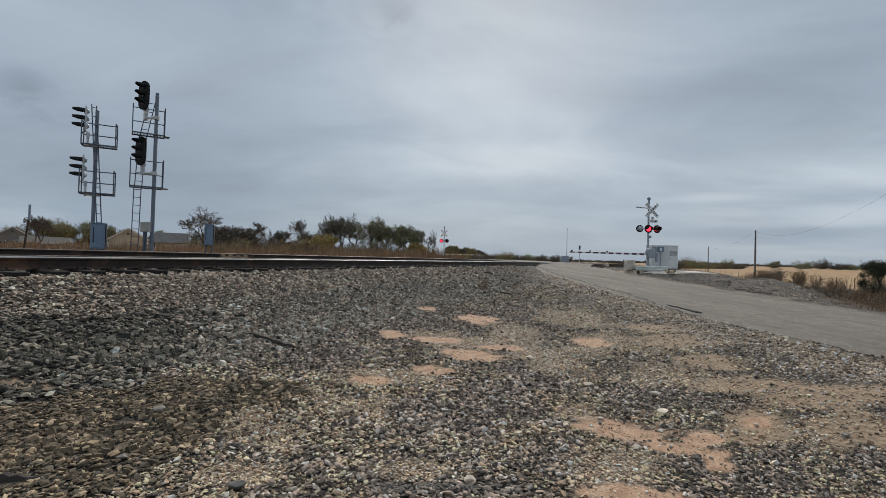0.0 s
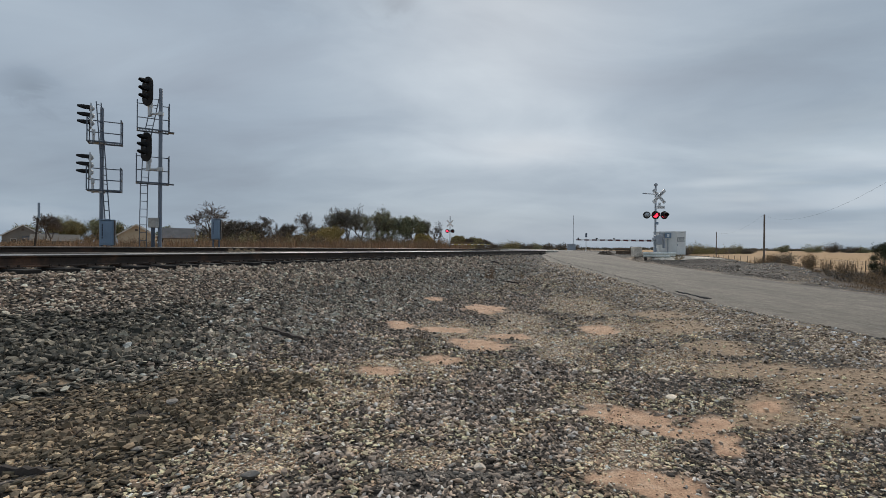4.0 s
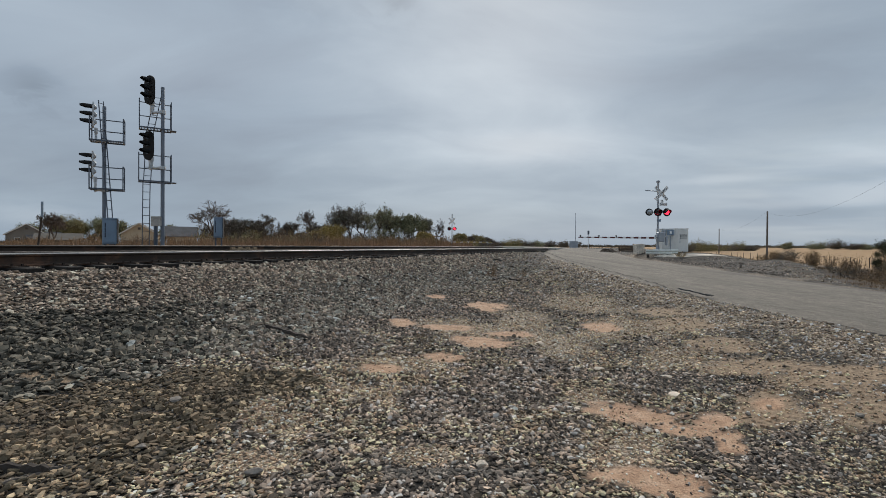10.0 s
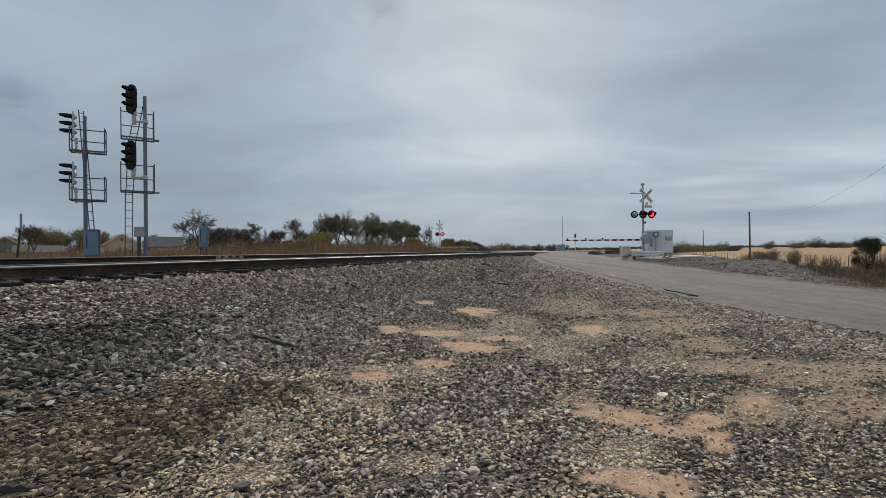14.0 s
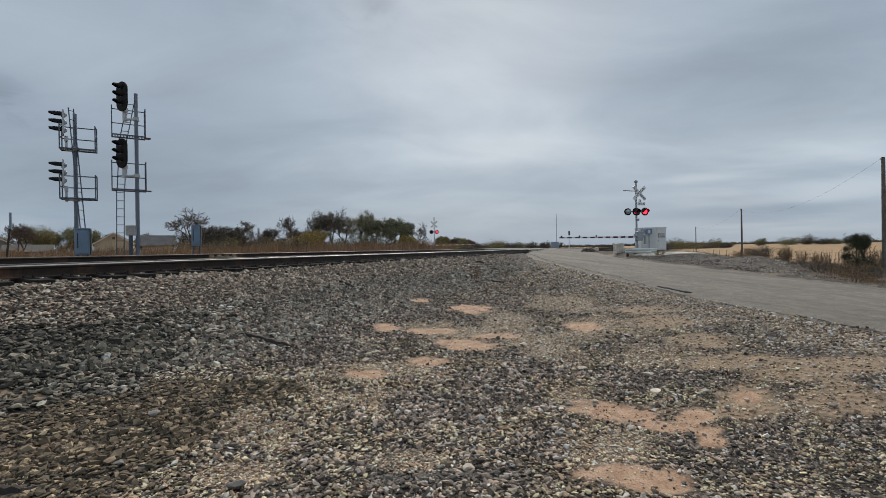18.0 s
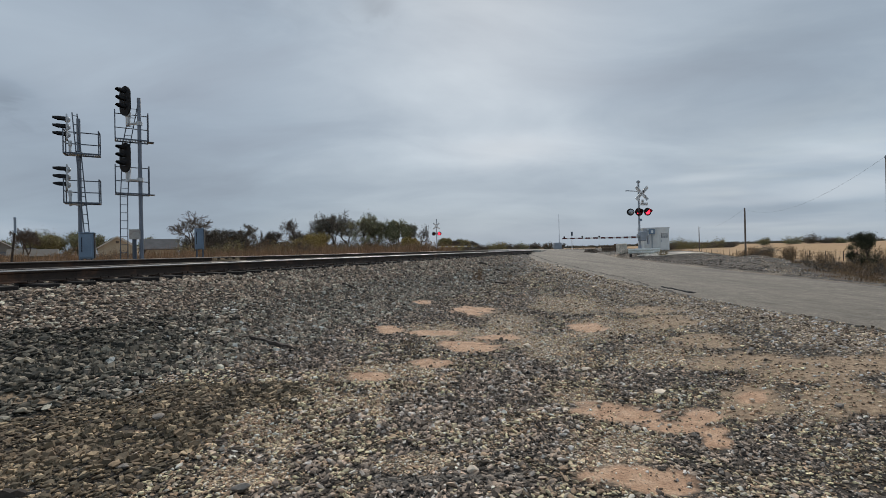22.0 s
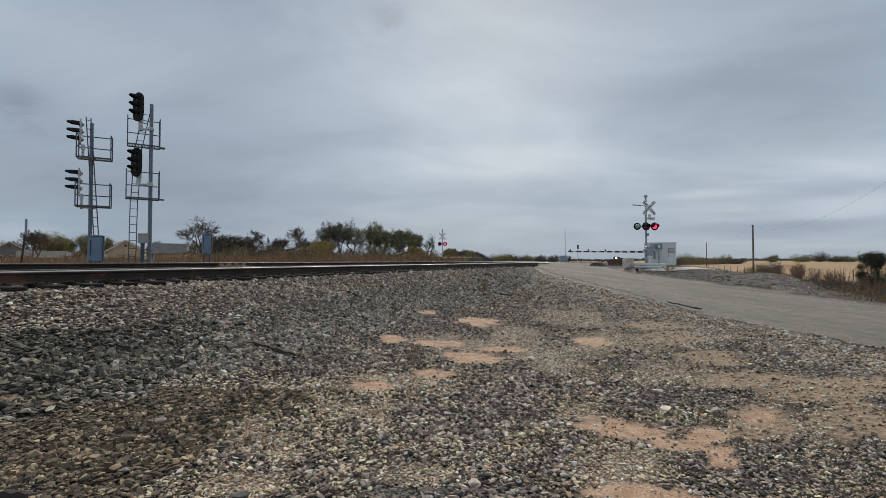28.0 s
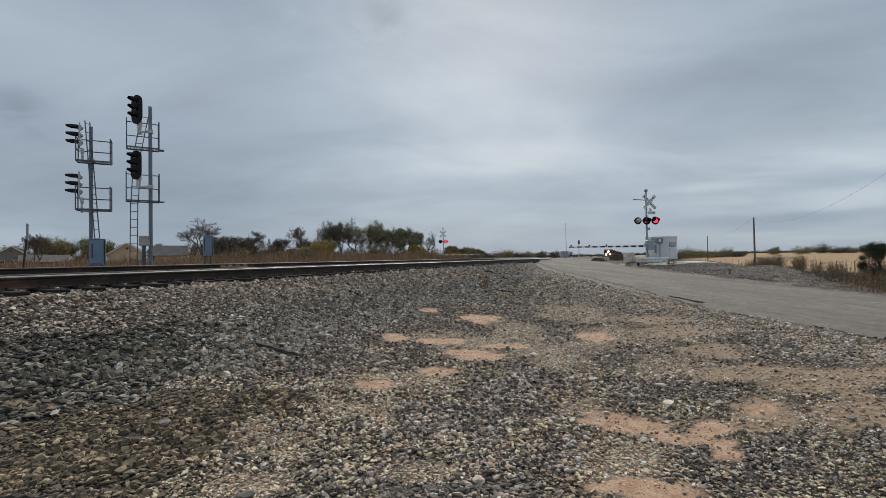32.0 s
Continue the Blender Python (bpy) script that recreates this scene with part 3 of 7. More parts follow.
def ground_material():
    mat = bpy.data.materials.new("crushed_stone_gap_shade_sand_and_grass")
    mat.use_nodes = True
    n, ln = mat.node_tree.nodes, mat.node_tree.links
    bsdf = n["Principled BSDF"]
    bsdf.inputs["Roughness"].default_value = 0.95
    tc = n.new("ShaderNodeTexCoord")

    def noise_tex(scale, detail=4.0, rgh=0.6):
        t = n.new("ShaderNodeTexNoise")
        t.inputs["Scale"].default_value, t.inputs["Detail"].default_value, t.inputs["Roughness"].default_value = scale, detail, rgh
        ln.new(tc.outputs["Object"], t.inputs["Vector"])
        return t.outputs["Fac"]

    def cells(scale):
        t = n.new("ShaderNodeTexVoronoi")
        t.inputs["Scale"].default_value = scale
        ln.new(tc.outputs["Object"], t.inputs["Vector"])
        return t

    def ramp(src, stops):
        r = n.new("ShaderNodeValToRGB")
        el = r.color_ramp.elements
        el[0].position, el[0].color = stops[0][0], (*stops[0][1], 1)
        el[1].position, el[1].color = stops[-1][0], (*stops[-1][1], 1)
        for p, c in stops[1:-1]:
            el.new(p).color = (*c, 1)
        ln.new(src, r.inputs[0])
        return r.outputs[0]

    def mix(f, a, b):
        m = n.new("ShaderNodeMix")
        m.data_type = "RGBA"
        ln.new(f, m.inputs["Factor"])
        ln.new(a, m.inputs["A"])
        ln.new(b, m.inputs["B"])
        return m.outputs["Result"]

    def attr(name):
        a = n.new("ShaderNodeAttribute")
        a.attribute_name = name
        return a.outputs["Fac"]

    def maths(op, a, b):
        o = n.new("ShaderNodeMath")
        o.operation = op
        o.use_clamp = op == "MULTIPLY_ADD"
        for i, v in enumerate((a, b)):
            if isinstance(v, (int, float)):
                o.inputs[i].default_value = v
            else:
                ln.new(v, o.inputs[i])
        return o.outputs[0]

    def edge(name, scale, lo, hi):
        v = maths("ADD", attr(name), maths("MULTIPLY", maths("SUBTRACT", noise_tex(scale, 6.0, 0.75), 0.5), 0.9))
        mr = n.new("ShaderNodeMapRange")
        mr.inputs["From Min"].default_value, mr.inputs["From Max"].default_value = lo, hi
        ln.new(v, mr.inputs["Value"])
        return mr.outputs[0]

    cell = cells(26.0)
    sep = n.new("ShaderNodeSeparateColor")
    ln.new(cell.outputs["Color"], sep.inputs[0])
    # near-black stops paint the shade in the gaps between the loose stones
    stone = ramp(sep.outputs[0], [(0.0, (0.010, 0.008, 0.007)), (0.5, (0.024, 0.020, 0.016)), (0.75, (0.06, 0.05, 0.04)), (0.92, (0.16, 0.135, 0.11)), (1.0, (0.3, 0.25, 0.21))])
    cell2 = cells(48.0)
    sep2 = n.new("ShaderNodeSeparateColor")
    ln.new(cell2.outputs["Color"], sep2.inputs[0])
    fines = ramp(sep2.outputs[0], [(0.0, (0.05, 0.038, 0.028)), (0.3, (0.13, 0.10, 0.072)), (0.6, (0.26, 0.20, 0.145)), (0.85, (0.42, 0.335, 0.25)), (1.0, (0.6, 0.52, 0.42))])
    specks = ramp(noise_tex(55, 3.0, 0.6), [(0.36, (0.45, 0.42, 0.4)), (0.5, (1, 1, 1)), (0.68, (1.18, 1.18, 1.18))])
    sand = ramp(noise_tex(7, 6.0), [(0.3, (0.36, 0.21, 0.128)), (0.5, (0.50, 0.315, 0.20)), (0.7, (0.60, 0.41, 0.28))])
    grit = n.new("ShaderNodeMix")
    grit.data_type, grit.blend_type = "RGBA", "MULTIPLY"
    grit.inputs["Factor"].default_value = 0.6
    ln.new(sand, grit.inputs["A"])
    ln.new(specks, grit.inputs["B"])
    sand = grit.outputs["Result"]
    grass = ramp(noise_tex(0.25, 8.0, 0.7), [(0.3, (0.22, 0.13, 0.058)), (0.5, (0.37, 0.228, 0.105)), (0.7, (0.47, 0.31, 0.155))])
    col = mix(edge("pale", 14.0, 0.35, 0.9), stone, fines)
    soil = ramp(noise_tex(20, 6.0), [(0.3, (0.15, 0.104, 0.066)), (0.5, (0.29, 0.205, 0.132)), (0.7, (0.42, 0.31, 0.205))])
    col = mix(edge("dirt", 14.0, 0.25, 0.7), col, soil)
    col = mix(edge("sand", 12.0, 0.32, 0.72), col, sand)
    earth = ramp(noise_tex(1.6, 8.0, 0.7), [(0.3, (0.042, 0.029, 0.020)), (0.55, (0.072, 0.051, 0.036)), (0.75, (0.12, 0.088, 0.062))])
    grass = mix(attr("verge"), grass, earth)
    col = mix(edge("grass", 0.8, 0.4, 0.6), col, grass)
    ln.new(col, bsdf.inputs["Base Color"])
    b = n.new("ShaderNodeBump")
    b.inputs["Strength"].default_value, b.inputs["Distance"].default_value = 0.6, 0.02
    ln.new(noise_tex(45, 6.0, 0.7), b.inputs["Height"])
    ln.new(b.outputs[0], bsdf.inputs["Normal"])
    return mat


M_GROUND = ground_material()
ground = build_ground()


def strip(name, ys, left, right, height, mat, sub=1, crown=0.0, thick=0.10):
    """A paved strip with a thickness, through rows of edges."""
    yy = np.unique(np.concatenate([np.linspace(a, b, sub + 1) for a, b in zip(ys[:-1], ys[1:])]))
    bm = B()
    rows = []
    rr = np.random.RandomState(5)
    for y in yy:
        l, r, z = np.interp(y, ys, left), np.interp(y, ys, right), np.interp(y, ys, height)
        l = l + 0.05 * math.sin(y * 1.9) * math.sin(y * 0.73) + rr.uniform(-0.04, 0.04)
        row = [bm.verts.new((l, y, z - thick))]
        for k in range(9):
            f = k / 8
            row.append(bm.verts.new((l + (r - l) * f, y, z + crown * (1 - (2 * f - 1) ** 2) - 0.05 * (k in (0, 8)))))
        row.append(bm.verts.new((r, y, z - thick)))
        rows.append(row)
    for a, b in zip(rows[:-1], rows[1:]):
        for k in range(len(a) - 1):
            bm.faces.new((a[k], a[k + 1], b[k + 1], b[k]))
    return part(name, bm, mat, smooth=False)


road = tagged(strip("road", ROAD_Y[:10], ROAD_L[:10], ROAD_R[:10], ROAD_Z[:10], M_ASPHALT, 24, 0.05), "worn grey asphalt road with crumbling edges beside the tracks", "road", kind="structure")


def tar_seams():
    """Narrow black repairs and cracks in the road."""
    rr = random.Random(12)
    for y0, y1, f, w in ((19.6, 20.4, 0.42, 0.16), (17.9, 18.5, 0.62, 0.12), (9.0, 11.2, 0.84, 0.06), (24.0, 30.0, 0.55, 0.05)):
        bm = B()
        prev = None
        y = y0
        while y < y1:
            l, r, z = np.interp(y, ROAD_Y, ROAD_L), np.interp(y, ROAD_Y, ROAD_R), np.interp(y, ROAD_Y, ROAD_Z)
            x = l + (r - l) * f + rr.uniform(-0.05, 0.05)
            h = z + 0.05 * (1 - (2 * f - 1) ** 2) + 0.008
            k = w * rr.uniform(0.3, 1.0)
            row = [bm.verts.new((x - k, y, h)), bm.verts.new((x + k, y, h))]
            if prev:
                bm.faces.new((prev[0], prev[1], row[1], row[0]))
            prev = row
            y += rr.uniform(0.2, 0.45)
        part("tar_seam", bm, M_TAR, road)


def edge_crack():
    """The broken lip where the newer asphalt ends short of the old edge; a flat dark ribbon paints its shadow."""
    rr = random.Random(4)
    bm = B()
    prev = None
    y = 5.0
    while y < 40.0:
        x = float(np.interp(y, [5, 6.6, 7.8, 9, 11.2, 15.4, 21.5, 27.7, 40], [5.95, 5.88, 5.82, 5.72, 5.86, 6.46, 6.92, 7.32, 8.7]))
        x += 0.035 * math.sin(y * 2.9) + 0.025 * math.sin(y * 7.3 + 1) + 0.012 * math.sin(y * 19.0) + rr.uniform(-0.008, 0.008)
        l, r, z = np.interp(y, ROAD_Y, ROAD_L), np.interp(y, ROAD_Y, ROAD_R), np.interp(y, ROAD_Y, ROAD_Z)
        g = np.linspace(0, 1, 9)
        h = z + float(np.interp((x - l) / (r - l), g, 0.05 * (1 - (2 * g - 1) ** 2) - 0.05 * ((g == 0) | (g == 1)))) + 0.008
        k = (0.016 + 0.0019 * y) * (0.75 + 0.45 * math.sin(y * 3.7) * math.sin(y * 1.3 + 2) + rr.uniform(-0.15, 0.15))
        row = [bm.verts.new((x - k, y, h)), bm.verts.new((x + rr.uniform(-0.01, 0.01), y, h + 0.001)), bm.verts.new((x + k, y, h))]
        if prev:
            bm.faces.new((prev[0], prev[1], row[1], row[0]))
            bm.faces.new((prev[1], prev[2], row[2], row[1]))
        prev = row
        y += rr.uniform(0.04, 0.09)
    part("edge_crack", bm, M_CRACK, road, "dark ribbon painted as the shadow in the broken crack along the road edge")


# dark colour stands in for the shade inside the crack
M_CRACK = material("dark_crack_shadow", (0.045, 0.038, 0.032), 0.95, 0, 0.4, 40, 3, 0.3)
edge_crack()
M_TAR = material("old_tar", (0.115, 0.104, 0.092), 0.9, 0, 0.2, 40, 3, 0.2)
tar_seams()
# ---- loose stone ----
CUBE = np.array([(-1, -1, -1), (1, -1, -1), (1, 1, -1), (-1, 1, -1), (-1, -1, 1), (1, -1, 1), (1, 1, 1), (-1, 1, 1)], float)
CUBE_FACES = np.array([(0, 2, 1), (0, 3, 2), (4, 5, 6), (4, 6, 7), (0, 1, 5), (0, 5, 4), (1, 2, 6), (1, 6, 5), (2, 3, 7), (2, 7, 6), (3, 0, 4), (3, 4, 7)])


PHI = (1 + 5**0.5) / 2
ICO = np.array([(-1, PHI, 0), (1, PHI, 0), (-1, -PHI, 0), (1, -PHI, 0), (0, -1, PHI), (0, 1, PHI), (0, -1, -PHI), (0, 1, -PHI), (PHI, 0, -1), (PHI, 0, 1), (-PHI, 0, -1), (-PHI, 0, 1)]) / 1.9
ICO_FACES = np.array([(0, 11, 5), (0, 5, 1), (0, 1, 7), (0, 7, 10), (0, 10, 11), (1, 5, 9), (5, 11, 4), (11, 10, 2), (10, 7, 6), (7, 1, 8), (3, 9, 4), (3, 4, 2), (3, 2, 6), (3, 6, 8), (3, 8, 9), (4, 9, 5), (2, 4, 11), (6, 2, 10), (8, 6, 7), (9, 8, 1)])


OCTA = np.array([(1, 0, 0), (0, 1, 0), (-1, 0, 0), (0, -1, 0), (0, 0, 1), (0, 0, -1)], float)
OCTA_FACES = np.array([(0, 1, 4), (1, 2, 4), (2, 3, 4), (3, 0, 4), (1, 0, 5), (2, 1, 5), (3, 2, 5), (0, 3, 5)])
SHAPES = (ICO_FACES, CUBE_FACES, OCTA_FACES)


def shards(rs, n, size, flat=(0.22, 0.55), shape=0, tilt=0.24):
    """Corners of n broken stones about the origin, lying flat."""
    if shape == 0:
        c = np.repeat(ICO[None], n, 0) * rs.uniform(0.62, 1.28, (n, 12, 1)) + rs.uniform(-0.2, 0.2, (n, 12, 3))
        c[..., 2] = np.clip(c[..., 2], -0.8, rs.uniform(0.3, 0.75, (n, 1)))
    elif shape == 2:
        c = np.repeat(OCTA[None], n, 0) * 1.25 + rs.uniform(-0.4, 0.4, (n, 6, 3))
        flat = (0.32, 0.75)
    else:
        c = np.repeat(CUBE[None], n, 0)
        c[:, 4:, :2] *= rs.uniform(0.55, 0.95, (n, 1, 2))
        c += rs.uniform(-0.42, 0.42, c.shape)
        c *= 0.85
    dims = np.stack([np.ones(n), rs.uniform(0.42, 0.9, n), rs.uniform(*flat, n)], 1) * (size / 2)[:, None]
    c *= dims[:, None]
    tip, spin = rs.normal(0, tilt, (n, 2)), rs.uniform(0, 6.283, n)
    ca, sa = np.cos(tip[:, 0])[:, None], np.sin(tip[:, 0])[:, None]
    y, z = c[..., 1] * ca - c[..., 2] * sa, c[..., 1] * sa + c[..., 2] * ca
    cb, sb = np.cos(tip[:, 1])[:, None], np.sin(tip[:, 1])[:, None]
    x, z = c[..., 0] * cb + z * sb, -c[..., 0] * sb + z * cb
    cc, sc = np.cos(spin)[:, None], np.sin(spin)[:, None]
    return np.stack([x * cc - y * sc, x * sc + y * cc, z], -1), dims[:, 2]


RINGS = [(1.9, 3.2, 3600), (3.2, 4.5, 3000), (4.5, 6.3, 1800), (6.3, 9.5, 900), (9.5, 14, 560), (14, 22, 260), (22, 34, 84), (34, 52, 18)]
NEAREST = (-0.40, 0.60, 3.00, 3.11)


def scatter(rs):
    """Places of stones over the open ground, thinning with distance."""
    pts = []
    for a, b, n in RINGS:
        area = 0.5 * 1.74 * (b * b - a * a)
        k = int(area * n)
        r, th = np.sqrt(rs.uniform(a * a, b * b, k)), rs.uniform(-0.87, 0.87, k) + rs.normal(0, 0.04, k)
        pts.append(np.stack([r * np.sin(th), r * np.cos(th)], 1))
    return np.concatenate(pts)


def stone_field():
    rs = np.random.RandomState(21)
    p = scatter(rs)
    x, y = p[:, 0], p[:, 1]
    q = (x + 8.97 - TRACK_SLOPE * y) * math.cos(TRACK_TURN)
    xl, xr = steps(y, ROAD_Y, ROAD_L), steps(y, ROAD_Y, ROAD_R)
    bare, fines = bare_sand(x, y), fine_gravel(x, y)
    spill = (x > xl) & (x < xl + 0.26) & (rs.uniform(0, 1, len(x)) < 0.6 * (1 - (x - xl) / 0.26))
    keep = (q > -6.5) & (~((x > xl + 0.05) & (x < xr + 0.3)) | spill) & (x < steps(y, SHOULDER_Y, SHOULDER_X) + 0.3 * soft(y, 14, 20) + rs.normal(0, 0.12, len(x)))
    soil = trodden(x, y)
    keep &= rs.uniform(0, 1, len(x)) > np.clip((soil - 0.3) / 0.5, 0, 0.72)
    keep &= rs.uniform(0, 1, len(x)) > np.clip((bare - 0.2) / 0.5, 0, 0.85)
    keep &= (x < xr) | (rs.uniform(0, 1, len(x)) < 0.75)
    on_rail = (np.abs(q) < 0.09) | (np.abs(q + GAUGE) < 0.09) | (np.abs(q + TRACK_GAP) < 0.09) | (np.abs(q + TRACK_GAP + GAUGE) < 0.09)
    keep &= ~on_rail & ((q > -0.4) | ((rs.uniform(0, 1, len(x)) < 0.3) & (y < 32)))
    near = (x > NEAREST[0]) & (x < NEAREST[1]) & (y > NEAREST[2]) & (y < NEAREST[3])
    keep &= ~near & (np.hypot((x - 15.5) / 2.4, (y - 29.5 - 0.12 * (x - 15.5)) / 0.75) > 1)
    # traffic thins the stone beside the road
    keep &= (x < xl - 1.6) | (rs.uniform(0, 1, len(x)) < 0.9)
    d = np.hypot(x, y)
    fresh = fresh_stone(x, y)
    # zones of different stone
    mottle = wobble(x, y, 1.6, 14)
    zone = np.where(q < 1.9 + 0.4 * mottle, 0, np.where((q < 3.6 + 0.5 * mottle), 1, np.where((q < 5.2 + 0.6 * mottle) & (x < -1.1 + 0.7 * mottle) & (y < 4.9 + 0.6 * mottle), 2, 3)))
    patch = 0.8 * wobble(x, y, 1.3, 61) + 0.7 * wobble(x, y, 3.1, 62) + 0.7 * wobble(x, y, 7.0, 63) + 0.5 * wobble(x, y, 15.0, 64)
    chance = rs.uniform(0, 1, len(x))
    zone = np.where((zone == 3) & (patch < -0.2) & (fines < 0.6), 6, zone)
    zone = np.where((zone == 3) & (y > 7.5) & (q < 6.0 + 0.9 * mottle) & (chance < 0.8 - 0.6 * soft(y, 10, 16)), 6, zone)
    zone = np.where((fines + 0.4 * patch + rs.normal(0, 0.14, len(x)) > 0.52) & (zone >= 2) & (chance < 0.93), 4, zone)
    zone = np.where((zone == 3) & (fines > 0.15) & (rs.uniform(0, 1, len(x)) < 0.55 * fines + 0.1), 4, zone)
    zone = np.where((fresh + rs.normal(0, 0.12, len(x)) > 0.55) & (zone >= 2) & (chance > 0.08), 6, zone)
    zone = np.where((x > xl - 2.2 + 0.8 * mottle) & (q > 2.2) & (x < xr) & (chance < 0.3), 4, zone)
    zone = np.where((soil > 0.5) & (x > 1) & (zone != 0) & (zone != 2) & (chance < 0.6), 4, zone)
    zone = np.where(x > xr, np.where((patch > 0.25) | ((steps(y, SHOULDER_Y, SHOULDER_X) - x < 1.0 + 0.7 * mottle) & (y < 24)), 8, 5), zone)
    zone = np.where((x > xl - 1.7 + 0.5 * mottle) & (x < xr) & (rs.uniform(0, 1, len(x)) < 0.92 * soft(x, xl - 2.1, xl - 1.2)), 8, zone)
    zone = np.where((bare > 0.55) & (x > -1) & (rs.uniform(0, 1, len(x)) < 0.6), 4, zone)
    zone = np.where((zone == 1) & (rs.uniform(0, 1, len(x)) < soft(-x, 2.0, 4.0) * (1 - soft(y, 5.5, 8.0))), 7, zone)
    # each kind of stone has its size, and lies as thick as it covers the ground
    usual = np.array([0.042, 0.046, 0.039, 0.028, 0.021, 0.036, 0.032, 0.050, 0.026])[zone]
    usual = usual * (1 - 0.38 * soft(x, 1.3, 3.0) * (1 - soft(d, 5, 8)) * (zone != 4))
    size = usual * np.exp(np.clip(rs.normal(0, 0.42, len(x)), -1, 0.75)) * np.where(bare > 0.5, 0.6, 1.0) * np.where(x > xr, 0.62, 1.0)
    size = np.clip(size, 0.012, 0.13) * (1 + np.where(q < 3.4, 0.5 * soft(d, 10, 24), 0.9 * soft(d, 8, 24)))
    spread = np.select([d < b for a, b, k in RINGS], [k for a, b, k in RINGS], 16)
    cover = np.array([1.6, 1.7, 1.6, 1.35, 1.5, 1.3, 1.35, 1.7, 1.4])[zone]
    keep &= (d > 14) | (rs.uniform(0, 1, len(x)) < cover / (0.6 * usual * usual) / spread)
    kinds = [("ballast_crest", "pinkish grey and brown crushed ballast beside the rail", M_STONE_CREST), ("ballast_slope", "dark blue-grey angular ballast on the bank", M_STONE_SLOPE),
             ("dusty_gravel", "brown dusty flat gravel at the foot of the bank", M_STONE_DUSTY), ("mixed_gravel", "mixed dark and pale crushed gravel", M_STONE_MIXED),
             ("pale_gravel", "pale tan fine gravel with sand", M_STONE_PALE), ("broken_asphalt", "grey broken asphalt and gravel on the road shoulder", M_STONE_ASPHALT), ("dark_gravel", "dark grey fresh crushed stone in patches", M_STONE_DARK), ("dark_ballast", "dark blue-green angular ballast at the foot of the bank", M_STONE_GREEN), ("roadside_gravel", "pale grey crumbled gravel along the road edge", M_STONE_FRINGE)]
    for k, (name, label, mat) in enumerate(kinds):
        verts, faces, base = [], [], 0
        for shape in (0, 1, 2):
            w = keep & (zone == k) & (np.where(d < np.where(q < 2.4, 9.5, np.where(q < 4.2, 6.0, 3.9)), 0, np.where(d < 12.0, 1, 2)) == shape)
            n = int(w.sum())
            c, half = shards(rs, n, size[w], (0.36, 0.68) if k in (0, 1, 7) else (0.28, 0.6), shape, 0.30 if k in (0, 1, 6, 7) else 0.24)
            z = ground_height(x[w], y[w]) + np.clip(1 - d[w] / 40, 0, 1) * (0.025 * wobble(x[w], y[w], 1.7, 3) + 0.012 * wobble(x[w], y[w], 5.0, 4))
            on_road = steps(y[w], ROAD_Y, ROAD_Z) + 0.05 * (1 - (2 * (x[w] - xl[w]) / (xr[w] - xl[w]) - 1) ** 2)
            z = np.where(spill[w], on_road, z)
            at = np.stack([x[w], y[w], z + half * rs.uniform(0.1, 1.2, n)], 1)
            corners = c.shape[1]
            verts.append((c + at[:, None]).reshape(-1, 3))
            faces.append((SHAPES[shape][None] + (np.arange(n) * corners)[:, None, None]).reshape(-1, 3) + base)
            base += n * corners
        me = bpy.data.meshes.new(name)
        fill_mesh(me, np.concatenate(verts), np.concatenate(faces))
        me.materials.append(mat)
        tagged(new(name, me), label, "gravel", kind="stuff")


def stone_material(name, stops, **kw):
    """Broken stone whose colour changes from piece to piece."""
    n = len(stops) - 1
    return material(name, (0.1, 0.1, 0.1), 0.88, 0, 0.3, 22, 2.4, 0.3, 120, spread=[(i / n, c) for i, c in enumerate(stops)], **kw)


M_STONE_CREST = stone_material("ballast_crest_stone", [(0.017, 0.014, 0.01), (0.254, 0.191, 0.144), (0.101, 0.081, 0.062), (0.524, 0.393, 0.301), (0.213, 0.172, 0.13), (0.633, 0.493, 0.376), (0.401, 0.332, 0.252), (0.762, 0.718, 0.582)])
M_STONE_SLOPE = stone_material("ballast_slope_stone", [(0.017, 0.014, 0.011), (0.137, 0.113, 0.091), (0.324, 0.243, 0.181), (0.093, 0.085, 0.068), (0.288, 0.246, 0.201), (0.509, 0.399, 0.3), (0.249, 0.223, 0.187), (0.517, 0.472, 0.361), (0.524, 0.53, 0.503)])
M_STONE_DUSTY = stone_material("dusty_gravel_stone", [(0.031, 0.022, 0.016), (0.108, 0.081, 0.05), (0.086, 0.071, 0.047), (0.188, 0.133, 0.081), (0.123, 0.098, 0.062), (0.267, 0.188, 0.116), (0.593, 0.454, 0.286)], tint=(0.19, 0.135, 0.09), tint_at=(0.5, 0.9))
M_STONE_MIXED = stone_material("mixed_gravel_stone", [(0.015, 0.012, 0.007), (0.169, 0.122, 0.081), (0.071, 0.055, 0.038), (0.611, 0.419, 0.272), (0.209, 0.154, 0.106), (0.8, 0.71, 0.452), (0.466, 0.349, 0.24), (0.8, 0.774, 0.682)])
M_STONE_PALE = stone_material("pale_gravel_stone", [(0.1, 0.067, 0.045), (0.462, 0.308, 0.199), (0.303, 0.207, 0.137), (0.776, 0.663, 0.431), (0.653, 0.456, 0.3), (0.776, 0.8, 0.734)])
M_STONE_ASPHALT = stone_material("broken_asphalt_stone", [(0.034, 0.029, 0.023), (0.116, 0.096, 0.081), (0.077, 0.064, 0.052), (0.239, 0.198, 0.165), (0.504, 0.424, 0.36)])
